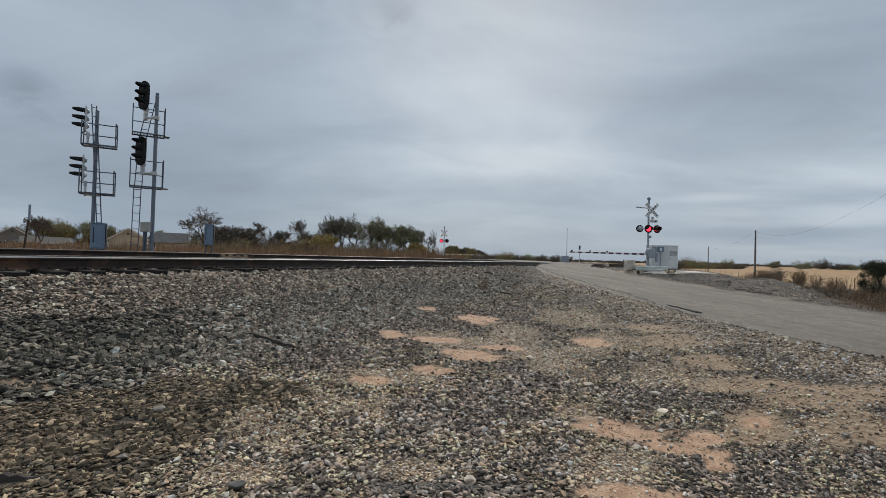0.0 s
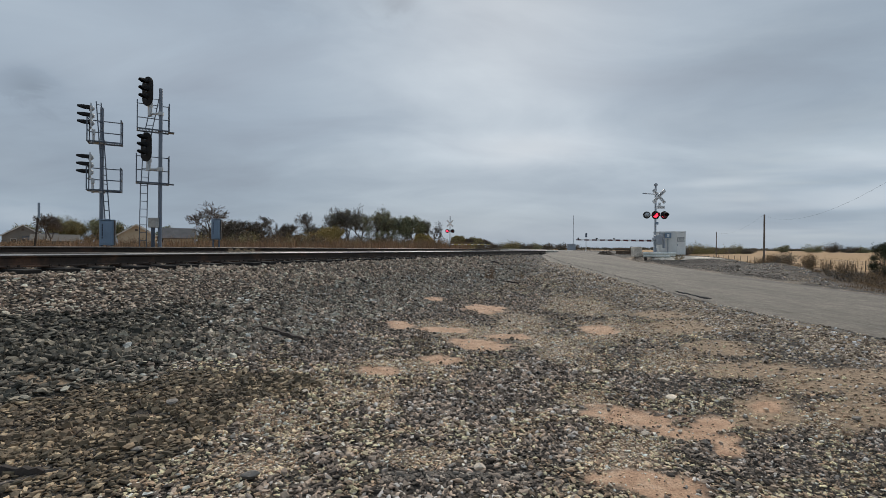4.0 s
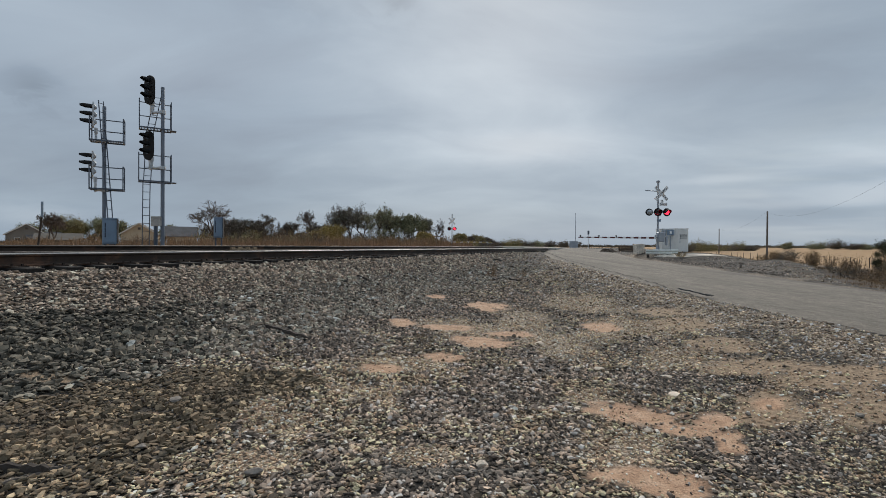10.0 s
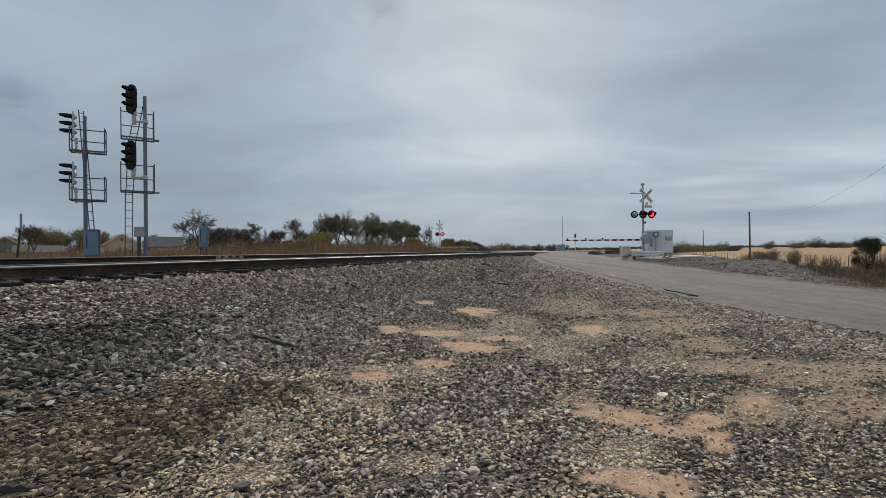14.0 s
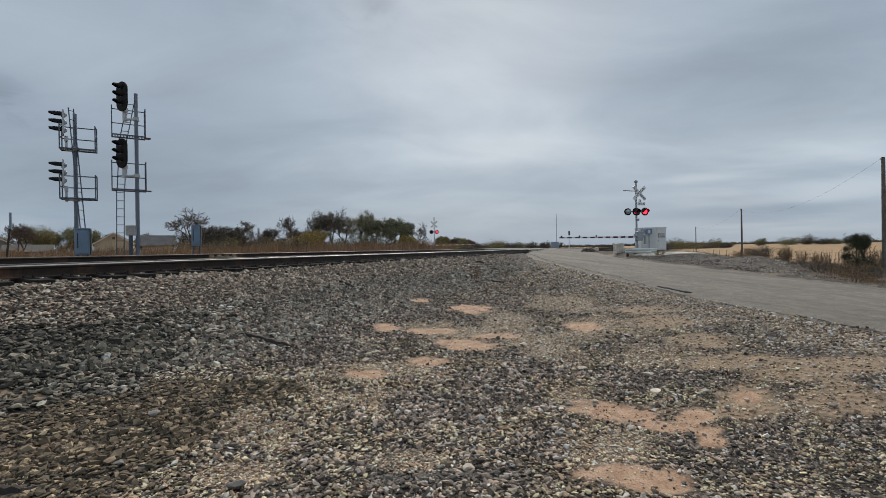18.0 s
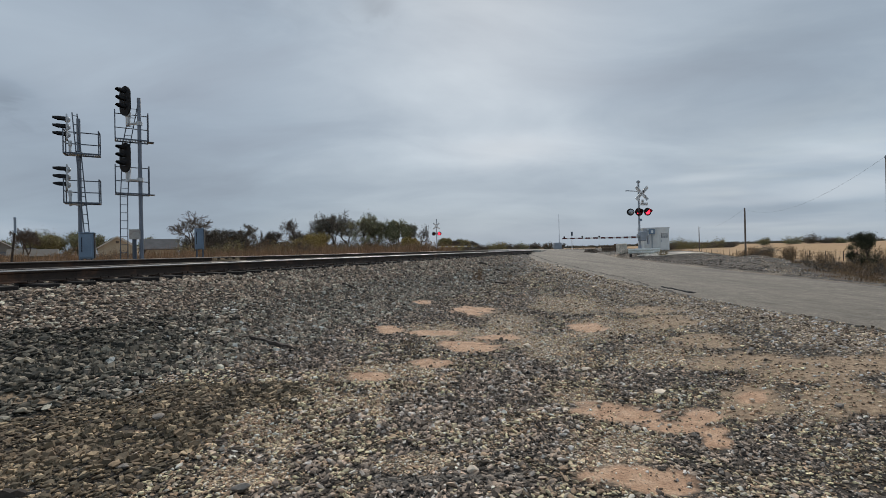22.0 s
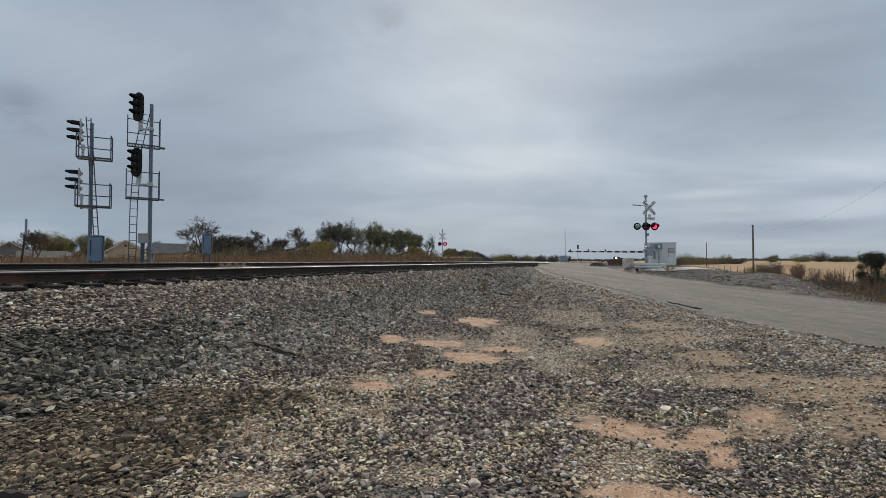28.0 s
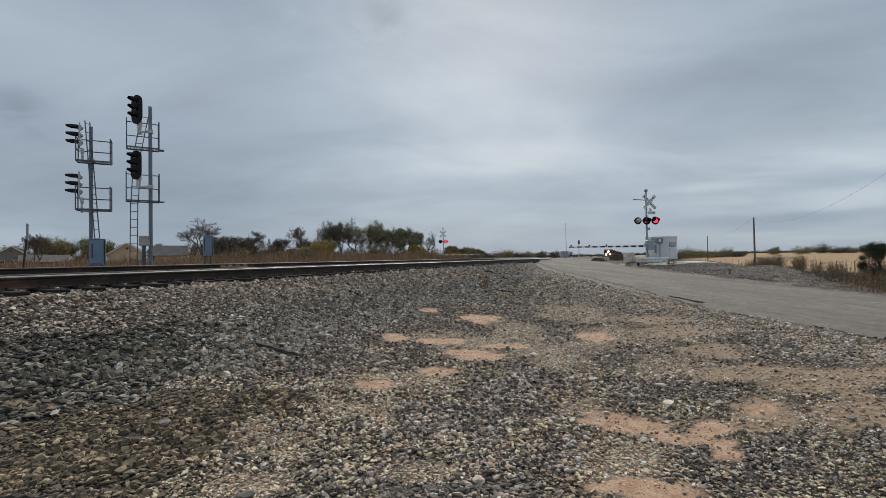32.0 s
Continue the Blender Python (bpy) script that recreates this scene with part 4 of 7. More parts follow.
M_STONE_FRINGE = stone_material("roadside_gravel_stone", [(0.031, 0.023, 0.017), (0.326, 0.24, 0.174), (0.147, 0.108, 0.077), (0.8, 0.658, 0.468), (0.424, 0.311, 0.224), (0.8, 0.8, 0.8)])
M_STONE_DARK = stone_material("dark_gravel_stone", [(0.012, 0.01, 0.009), (0.124, 0.097, 0.077), (0.058, 0.046, 0.036), (0.338, 0.26, 0.201), (0.154, 0.123, 0.097), (0.699, 0.523, 0.392), (0.269, 0.215, 0.17), (0.769, 0.708, 0.645)])
M_STONE_GREEN = stone_material("dark_ballast_stone", [(0.013, 0.013, 0.009), (0.082, 0.075, 0.059), (0.039, 0.038, 0.03), (0.197, 0.165, 0.123), (0.114, 0.105, 0.082), (0.284, 0.236, 0.175), (0.314, 0.271, 0.203)])
M_STONE_PIECE = material("crushed_stone", (0.1, 0.1, 0.1), 0.88, 0, 0.2, 60, 8, 0.25, 120, per_object=0.5, spread=[(0.00, (0.04, 0.035, 0.03)), (0.2, (0.13, 0.11, 0.09)), (0.4, (0.09, 0.08, 0.07)), (0.6, (0.26, 0.205, 0.16)), (0.8, (0.16, 0.14, 0.12)), (1.00, (0.55, 0.46, 0.37))])
M_LIMESTONE = material("pale_limestone", (0.72, 0.61, 0.49), 0.9, 0, 0.18, 40, 8, 0.35, 90, per_object=0.15)
M_SLATE = material("grey_brown_slab_stone", (0.22, 0.195, 0.17), 0.9, 0, 0.2, 40, 8, 0.35, 90)
stone_field()


def lay(x, y):
    return float(ground_height(np.array(x), np.array(y)) + max(0, 1 - math.hypot(x, y) / 40) * (0.025 * wobble(np.array([x]), np.array([y]), 1.7, 3)[0] + 0.012 * wobble(np.array([x]), np.array([y]), 5.0, 4)[0]))


def single_stones():
    rs = np.random.RandomState(33)
    pool = []
    for k in range(14):
        c, half = shards(rs, 1, np.array([1.0]))
        me = bpy.data.meshes.new("stone")
        fill_mesh(me, c[0], ICO_FACES)
        me.materials.append(M_STONE_PIECE)
        pool.append((me, half[0]))
    for k in range(290):
        x, y = rs.uniform(NEAREST[0], NEAREST[1]), rs.uniform(NEAREST[2], NEAREST[3])
        me, half = pool[k % 14]
        s = 0.04 * math.exp(rs.normal(0, 0.3))
        share("stone", me, ground, Matrix.LocRotScale((x, y, lay(x, y) + half * s * 0.5), Euler((0, 0, rs.uniform(0, 6.28))), (s, s, s)))


def rock(size, seed, mat, flat=0.5):
    """A rounded broken rock, denser than the small stones."""
    rs = np.random.RandomState(seed)
    bm = B()
    bmesh.ops.create_icosphere(bm, subdivisions=2, radius=0.5)
    cuts = [Vector(rs.normal(0, 1, 3)).normalized() for _ in range(12)]
    for v in bm.verts:
        for c in cuts:
            over = v.co.dot(c) - 0.29
            if over > 0:
                v.co -= c * over
        v.co *= 1 + rs.uniform(-0.04, 0.04)
        v.co = Vector((v.co.x * size, v.co.y * size * 0.72, v.co.z * size * flat))
    return bm


def large_rocks():
    rows = [(0.27, 3.15, 0.125, 1, 0.5), (2.27, 4.59, 0.20, 1, 0.3), (-1.32, 4.58, 0.125, 1, 0.35), (-0.80, 6.03, 0.13, 1, 0.6), (-2.33, 4.07, 0.18, 2, 0.35), (1.90, 5.64, 0.19, 1, 0.3), (1.47, 7.12, 0.2, 1, 0.4), (-0.85, 9.56, 0.17, 1, 0.6), (2.49, 5.16, 0.14, 1, 0.4),
            (-2.16, 8.51, 0.15, 1, 0.5), (-1.57, 3.54, 0.10, 2, 0.4), (-2.09, 3.23, 0.13, 2, 0.3), (1.24, 4.27, 0.09, 1, 0.4), (1.68, 3.75, 0.09, 1, 0.35), (1.57, 4.34, 0.06, 2, 0.7), (2.73, 4.49, 0.11, 1, 0.4), (-1.21, 2.99, 0.15, 2, 0.5), (-3.07, 6.21, 0.10, 1, 0.6), (-0.55, 5.9, 0.10, 1, 0.5), (-0.3, 6.3, 0.09, 1, 0.5), (-0.1, 6.7, 0.11, 1, 0.4), (-0.45, 6.7, 0.12, 1, 0.5), (-0.7, 6.5, 0.09, 1, 0.5)]
    rr = random.Random(9)
    for _ in range(46):
        rows.append((rr.uniform(-0.6, 3.6), rr.uniform(3.6, 8.6), rr.uniform(0.055, 0.10), 1 if rr.random() < 0.8 else 2, rr.uniform(0.35, 0.6)))
    for k, (x, y, s, kind, flat) in enumerate(rows):
        ob = part("rock", rock(s, 50 + k, M_LIMESTONE if kind == 1 else M_SLATE, flat), M_LIMESTONE if kind == 1 else M_SLATE)
        ob.matrix_basis = pose(x, y, lay(x, y) + s * flat * 0.32, 0, 0, (k * 67) % 360)
        tagged(ob, "pale limestone rock lying on the gravel" if kind == 1 else "grey-brown flat slab of stone on the gravel", "rock", "loose rocks on the gravel")


single_stones()
large_rocks()


def timber(name, a, b, width, height, label, mat, seed, lift=0.0):
    """A splintered length of timber that lies on the ground."""
    rs = random.Random(seed)
    a, b = Vector((*a, lay(*a) + height * 0.4 + lift)), Vector((*b, lay(*b) + height * 0.4 + lift))
    d = (b - a)
    bm = B()
    rings = []
    for i in range(9):
        f = i / 8
        k = 0.45 if i in (0, 8) else 1.0
        w, h = width / 2 * k * rs.uniform(0.75, 1.1), height / 2 * k * rs.uniform(0.7, 1.1)
        dz = rs.uniform(-0.008, 0.008)
        rings.append([bm.verts.new((d.length * (f - 0.5), u * w, v * h + dz)) for u, v in ((-1, -1), (1, -1), (1.0, 0.6), (0.4, 1), (-0.7, 1))])
    for r0, r1 in zip(rings[:-1], rings[1:]):
        for i in range(5):
            bm.faces.new((r0[i], r0[(i + 1) % 5], r1[(i + 1) % 5], r1[i]))
    bm.faces.new(rings[0])
    bm.faces.new(rings[-1])
    bmesh.ops.recalc_face_normals(bm, faces=bm.faces)
    ob = part(name, bm, mat)
    ob.matrix_basis = Matrix.Translation((a + b) / 2) @ d.to_track_quat("X", "Z").to_matrix().to_4x4()
    return tagged(ob, label, "timber", "scraps of timber")


timber("timber_scrap", (-2.63, 6.83), (-1.89, 6.55), 0.075, 0.06, "dark splintered length of timber on the ballast", M_DRIFTWOOD, 1)
timber("timber_scrap", (-2.15, 11.6), (-1.72, 11.45), 0.08, 0.05, "short dark scrap of timber on the ballast", M_DRIFTWOOD, 2)
timber("timber_scrap", (2.26, 17.8), (2.95, 17.6), 0.09, 0.06, "dark scrap of timber at the foot of the bank", M_DRIFTWOOD, 3)
timber("timber_scrap", (-2.72, 2.83), (-2.42, 2.86), 0.05, 0.05, "dark broken board end on the gravel", M_DRIFTWOOD, 4)
timber("timber_scrap", (-2.55, 2.66), (-2.38, 2.95), 0.02, 0.02, "thin grey splinter of wood on the gravel", M_WOOD, 5)
timber("timber_scrap", (2.5, 23.0), (2.9, 23.2), 0.15, 0.1, "black lump of old timber on the ballast", M_DRIFTWOOD, 6)
for k, (a, b) in enumerate((((5.60, 11.12), (5.72, 10.58)), ((5.72, 10.6), (5.88, 10.2)), ((5.76, 10.98), (5.98, 10.3)))):
    timber("rubber_strip", a, b, 0.05, 0.03, "torn curled black strip of rubber on the road edge", M_BLACK, 7 + k, 0.135)
timber("timber_scrap", (4.3, 19.5), (5.1, 19.35), 0.09, 0.05, "long dark splinter of timber on the gravel", M_DRIFTWOOD, 9)
timber("timber_scrap", (4.9, 21.5), (5.5, 21.7), 0.08, 0.06, "dark splinter of timber on the gravel", M_DRIFTWOOD, 10)


def wire_ring():
    """A rusty coil of wire dropped on the ballast."""
    t = thing("wire_coil", "small rusty ring of wire lying on the ballast", "scrap metal", pose(3.19, 21.66, lay(3.19, 21.66) + 0.05, 24, 6, 0))
    for r, tilt in ((0.24, 0), (0.22, 7)):
        bm = B()
        ring = [Matrix.Rotation(radians(tilt), 3, "X") @ Vector((math.cos(a) * r, math.sin(a) * r, 0.01 * math.sin(a * 5))) for a in np.linspace(0, 6.283, 25)]
        for a, b in zip(ring[:-1], ring[1:]):
            tube(bm, a, b, 0.013, seg=5)
        part("loop", bm, M_RAIL_SIDE, t)


wire_ring()
# ---- tracks ----
RAIL_HALF = [(0.07, 0.0), (0.07, 0.012), (0.016, 0.032), (0.0095, 0.06), (0.0095, 0.125), (0.034, 0.142), (0.037, 0.156), (0.0365, 0.168), (0.031, 0.180), (0.017, 0.186)]
RAIL_PROFILE = RAIL_HALF + [(-u, w) for u, w in RAIL_HALF[::-1]]


def rail_mesh(q, top, a, b):
    bm = B()
    ss = [s for s in np.concatenate([np.arange(a, 150, 6.0), np.arange(150, b + 1, 40.0)])]
    rings = []
    for s in ss:
        base = on_track(q, s, top - 0.186 + float(dip(np.array(s))))
        rings.append([bm.verts.new(base + TRACK_SIDE * u + Vector((0, 0, w))) for u, w in RAIL_PROFILE])
    k = len(RAIL_PROFILE)
    for r0, r1 in zip(rings[:-1], rings[1:]):
        for i in range(k):
            f = bm.faces.new((r0[i], r0[(i + 1) % k], r1[(i + 1) % k], r1[i]))
            f.material_index = 1 if 7 <= i <= 11 else 0
    bm.faces.new(rings[0])
    bm.faces.new(rings[-1])
    bmesh.ops.recalc_face_normals(bm, faces=bm.faces)
    return bm


def tie_mesh():
    bm = box(B(), 0, 0, 0, 2.6, 0.23, 0.18, bevel=0.012)
    me = bpy.data.meshes.new("tie")
    bm.to_mesh(me)
    bm.free()
    me.materials.append(M_TIE)
    return me


def plate_mesh():
    bm = box(B(), 0, 0, 0.008, 0.36, 0.2, 0.016)
    for sx in (-0.1, 0.1):
        for sy in (-0.06, 0.06):
            box(bm, sx, sy, 0.03, 0.03, 0.02, 0.035)
    me = bpy.data.meshes.new("tie_plate")
    bm.to_mesh(me)
    bm.free()
    me.materials.append(M_RAIL_SIDE)
    return me


def build_track(label, q0, top, s0, s1):
    t = thing("railway_track", label, "railway track", kind="structure")
    for q in (q0, q0 - GAUGE):
        part("rail", rail_mesh(q, top, -70, 900), [M_RAIL_SIDE, M_RAIL_TOP if q == 0.0 else M_RAIL_DULL], t)
    tie, plate = tie_mesh(), plate_mesh()
    rr = random.Random(8)
    s = s0
    while s < s1:
        z = top - 0.186 - 0.016 + float(dip(np.array(s)))
        m = Matrix.Translation(on_track(q0 - GAUGE / 2 + rr.uniform(-0.04, 0.04), s, z - 0.09)) @ pose(0, 0, 0, 0, 0, -math.degrees(TRACK_TURN) + rr.uniform(-0.8, 0.8))
        share("tie", tie, t, m)
        if q0 > -1:
            share("tie_plate", plate, t, Matrix.Translation(on_track(q0, s, z)) @ pose(0, 0, 0, 0, 0, -math.degrees(TRACK_TURN)))
        s += 0.51
    return t


build_track("rusty-sided steel rails with polished heads on dark ties", 0.0, RAIL_TOP_1, -4, 46)
build_track("second track of rusty steel rails on dark ties", -TRACK_GAP, RAIL_TOP_2, 2, 48)
# ---- signal masts beside the far track ----
def visor(bm, c, r, length):
    """A tunnel hood, open below, that points to -y and narrows to its lip."""
    segs = 10
    rows = []
    for y, k, tip in ((0, 1.0, 0), (-length * 0.55, 1.0, 0), (-length, 0.92, 1)):
        row = []
        for i in range(segs + 1):
            a = radians(-20 + 220 * i / segs)
            if tip:
                a = radians(20 + 140 * i / segs)
            row.append((c[0] + math.cos(a) * r * k, c[1] + y, c[2] + math.sin(a) * r * k - (0.02 if tip else 0)))
        rows.append(row)
    outer = [[bm.verts.new(p) for p in row] for row in rows]
    inner = [[bm.verts.new((c[0] + (p[0] - c[0]) * 0.93, p[1], c[2] + (p[2] - c[2]) * 0.93)) for p in row] for row in rows]
    for g, flip in ((outer, False), (inner, True)):
        for a, b in zip(g[:-1], g[1:]):
            for i in range(segs):
                f = (a[i], a[i + 1], b[i + 1], b[i])
                bm.faces.new(f[::-1] if flip else f)
    for i in range(segs):
        bm.faces.new((outer[-1][i], outer[-1][i + 1], inner[-1][i + 1], inner[-1][i]))


def signal_head(parent, m, gap=0.31, slim=False):
    head = new("signal_head")
    head.parent = parent
    head.matrix_basis = m
    head["label"] = "black three-lamp signal head with hoods"
    bm = B()
    w, top, bot = (0.115, 0.52, -0.44) if slim else (0.30, 0.58, -0.60)
    ring = [(math.cos(a) * w, top - w + math.sin(a) * w) for a in np.linspace(0, math.pi, 13)] + [(math.cos(a) * w, bot + w + math.sin(a) * w) for a in np.linspace(math.pi, 2 * math.pi, 13)]
    f = [bm.verts.new((x, 0.0, z)) for x, z in ring]
    b = [bm.verts.new((x, 0.05, z)) for x, z in ring]
    bm.faces.new(f)
    bm.faces.new(b[::-1])
    for i in range(len(ring)):
        j = (i + 1) % len(ring)
        bm.faces.new((f[j], f[i], b[i], b[j]))
    bmesh.ops.recalc_face_normals(bm, faces=bm.faces)
    part("backing", bm, M_PALE_CASE if slim else M_SIGNAL_BLACK, head)
    for z in (0.05 + gap, 0.05, 0.05 - gap):
        bm = B()
        visor(bm, (0, 0, z), 0.10 if slim else 0.112, 0.37 if slim else 0.31)
        part("hood", bm, M_SIGNAL_BLACK, head)
        part("lens", disc(B(), (0, -0.012, z), (0, 1, 0), 0.1, 0.02, 20), M_LENS_DARK, head)
        deep, wide = (0.04, 0.115) if slim else (0.08, 0.135)
        part("lamp_case", tube(tube(B(), (0, 0.05, z), (0, 0.05 + deep, z), wide, wide - 0.015, 14), (0, 0.05 + deep, z), (0, 0.09 + deep, z), wide - 0.035, wide - 0.065, 14), M_PALE_CASE, head)
    wide = 0.11 if slim else 0.16
    bm = box(B(), 0, 0.05 + wide / 2, -0.52, wide, wide, 0.2, bevel=0.015)
    box(bm, 0, 0.05 + wide / 2, -0.8, wide - 0.03, wide - 0.03, 0.34, bevel=0.015)
    part("mounting_case", bm, M_PALE_CASE, head)
    return head


M_LENS_DARK = material("dark_signal_lens", (0.02, 0.02, 0.022), 0.1, 0, 0, bump=0)


def walkway(parent, m, length, width, rail=1.1):
    w = new("walkway")
    w.parent = parent
    w.matrix_basis = m
    bm = B()
    for y in (-width / 2, width / 2):
        box(bm, 0, y, 0, length, 0.03, 0.05)
    for x in (-length / 2, length / 2):
        box(bm, x, 0, 0, 0.03, width, 0.05)
    k = int(length / 0.05)
    for i in range(k):
        box(bm, -length / 2 + (i + 0.5) * length / k, 0, 0.008, 0.022, width - 0.02, 0.02)
    part("grating", bm, M_WALKWAY, w)
    corners = [(-length / 2, -width / 2), (-length / 2, width / 2), (length / 2, width / 2), (length / 2, -width / 2)]
    if rail > 1:
        part("step_plate", box(B(), length / 2 + 0.10, 0, 0.0, 0.18, width * 0.6, 0.025), M_WALKWAY, w)
    for x, y in corners:
        part("post", tube(B(), (x, y, -0.02), (x, y, rail), 0.021, seg=6), M_WALKWAY, w)
    for z in (rail, rail * 0.5):
        for a, b in ((0, 1), (1, 2), (2, 3)):
            part("handrail", tube(B(), (*corners[a], z), (*corners[b], z), 0.019, seg=6), M_WALKWAY, w)
    return w


def ladder(parent, a, b, across, gap=0.305):
    lad = new("ladder")
    lad.parent = parent
    a, b, u = Vector(a), Vector(b), Vector(across)
    for k in (-1, 1):
        part("ladder_rail", tube(B(), a + u * k, b + u * k, 0.019, seg=6), M_WALKWAY, lad)
    n = int((b - a).length / gap)
    for i in range(n):
        p = a + (b - a) * ((i + 0.7) / n)
        part("rung", tube(B(), p - u, p + u, 0.0125, seg=6), M_WALKWAY, lad)
    return lad


def signal_mast(x, y, base, height, label, heads, walks, lad, radius):
    t = thing("railway_signal", label, "railway signal", pose(x, y, base), "signal masts beside the tracks")
    bm = tube(B(), (0, 0, 0), (0, 0, height), radius, radius * 0.88, 14)
    part("mast", bm, M_MAST, t, smooth=False)
    bm = box(B(), 0, 0, 0.02, 0.45, 0.45, 0.04, bevel=0.006)
    part("base_plate", bm, M_MAST, t)
    for u in (-0.16, 0.16):
        for v in (-0.16, 0.16):
            part("bolt", tube(B(), (u, v, 0), (u, v, 0.12), 0.018, seg=6), M_MAST, t)
    part("foundation", box(B(), 0, 0, -0.25, 0.7, 0.7, 0.5, bevel=0.02), M_CONCRETE, t, "concrete foundation")
    for px, py, pz, turn in heads:
        signal_head(t, pose(px, py, pz, 0, 0, turn), 0.31 if turn > -40 else 0.27, turn < -40)
        c = pose(px, py, pz, 0, 0, turn) @ Vector((0, 0.05 + (0.055 if turn < -40 else 0.08), -0.9))
        bm = tube(B(), c, (0, 0, c.z), 0.05, seg=8)
        bm = disc(bm, (0, 0, c.z), (0, 0, 1), 0.11, 0.14, 12)
        part("bracket", bm, M_PALE_CASE, t)
    for px, py, pz, turn, length, width, rail in walks:
        walkway(t, pose(px, py, pz, 0, 0, turn), length, width, rail)
    for a, b, u in lad:
        ladder(t, a, b, u)
    return t


BASE_M = 1.16
M_JUNCTION = material("weathered_box_paint", (0.42, 0.41, 0.39), 0.6, 0.1, 0.2, 20, 3, 0.1, tint=(0.26, 0.21, 0.17), tint_at=(0.5, 0.75))
mast_b = signal_mast(-11.5, 19.1, BASE_M, 6.74, "grey railway signal mast with two black signal heads and ladder",
                     [(-0.50, -0.10, 6.62, -23), (-0.54, -0.10, 4.36, -23)],
                     [(-0.30, 0.0, 5.02, 33, 1.10, 0.55, 1.12), (-0.31, 0.0, 2.88, 33, 1.12, 0.55, 1.12)],
                     [((-0.76, 0.1, 0.0), (-0.72, 0.1, 2.9), (0.115, 0.05, 0)), ((-0.70, 0.1, 2.9), (-0.58, 0.1, 5.02), (0.115, 0.05, 0)), ((-0.56, 0.1, 5.02), (-0.26, 0.1, 6.45), (0.11, 0.05, 0))], 0.076)
part("junction_box", box(B(), -0.17, -0.13, 1.27, 0.36, 0.2, 0.40, bevel=0.015), M_JUNCTION, mast_b, "weathered pale grey junction box")
part("conduit", tube(B(), (-0.2, -0.13, 0.0), (-0.2, -0.13, 1.08), 0.075, seg=8), M_WALKWAY, mast_b)
signal_mast(-12.36, 17.0, BASE_M, 5.33, "shorter grey railway signal mast with two heads and caged walkways",
                     [(-0.40, -0.05, 4.98, -54.5), (-0.42, -0.05, 3.20, -54.5)],
                     [(0.06, 0.08, 4.06, 29, 1.0, 0.5, 0.84), (0.05, 0.08, 2.32, 29, 1.0, 0.5, 0.84)],
                     [((0.40, -0.12, 0.1), (-0.04, -0.12, 5.5), (0.025, 0.085, 0))], 0.066)


def cabinet(x, y, base, w, d, h, leg, turn, label):
    t = thing("equipment_cabinet", label, "equipment cabinet", pose(x, y, base, 0, 0, turn), "cabinets beside the tracks")
    bm = box(B(), 0, 0, leg + h / 2, w, d, h, bevel=0.012)
    part("body", bm, M_CABINET, t)
    part("door", box(B(), -0.01, -d / 2 - 0.012, leg + h / 2, w - 0.08, 0.024, h - 0.1, bevel=0.006), M_CABINET, t)
    # a sheet over the right side, near-black where the other faces are blue-grey
    part("side_panel", box(B(), w / 2 + 0.012, 0, leg + h / 2, 0.024, d - 0.02, h - 0.02), M_SIGNAL_BLACK, t, "dark side panel")
    part("roof", box(B(), 0, 0, leg + h + 0.015, w + 0.06, d + 0.08, 0.03, bevel=0.006), M_CABINET, t)
    for k in range(6):
        part("vent_slot", box(B(), -w * 0.28, -d / 2 - 0.027, leg + h * (0.3 + 0.1 * k), 0.03, 0.012, h * 0.075), M_SIGNAL_BLACK, t)
    for u in (-w / 3, w / 3):
        part("leg", tube(B(), (u, 0, -0.05), (u, 0, leg), 0.035, seg=8), M_WALKWAY, t)
    return t


cabinet(-11.86, 16.6, 1.16, 0.42, 0.25, 0.88, 0.34, 26, "blue-grey metal equipment cabinet on pipe legs at the signal mast")
cabinet(-10.12, 21.0, 1.18, 0.36, 0.28, 0.9, 0.62, 17, "blue-grey metal equipment cabinet on two legs beside the tracks")


def leaning_post():
    t = thing("marker_post", "thin dark leaning post with a pale marker strip", "post", pose(-20.93, 24.0, 0.85))
    part("post", tube(B(), (0, 0, -0.1), (0.28, 0, 2.2), 0.05, 0.045, 8), M_DRIFTWOOD, t)
    part("marker_plate", box(B(), 0.31, -0.03, 2.4, 0.12, 0.03, 0.8, bevel=0.006), M_CABINET, t, "pale blue-grey marker strip")


leaning_post()


def rail_joint():
    """A rusty yellowish rail lubricator bar between the tracks."""
    t = thing("timber_block", "weathered tan timber block lying between the two tracks", "timber", pose(-6.2, 14.5, 1.14, 0, 0, -6))
    part("board", box(B(), 0, 0, 0.14, 0.80, 0.2, 0.20, bevel=0.012), M_TANWOOD, t)
    for k in (-0.36, -0.12, 0.12, 0.36):
        part("cleat", box(B(), k, 0.0, 0.26, 0.05, 0.2, 0.06, bevel=0.008), M_TANWOOD, t)


M_TANWOOD = material("weathered_tan_wood", (0.27, 0.20, 0.12), 0.9, 0, 0.4, 14, 6, 0.4, 40, tint=(0.09, 0.05, 0.03), tint_at=(0.45, 0.7))
rail_joint()
# ---- road crossing ----
FLASH_START, FLASH_PERIOD = 0.15, 0.984
flashers = []


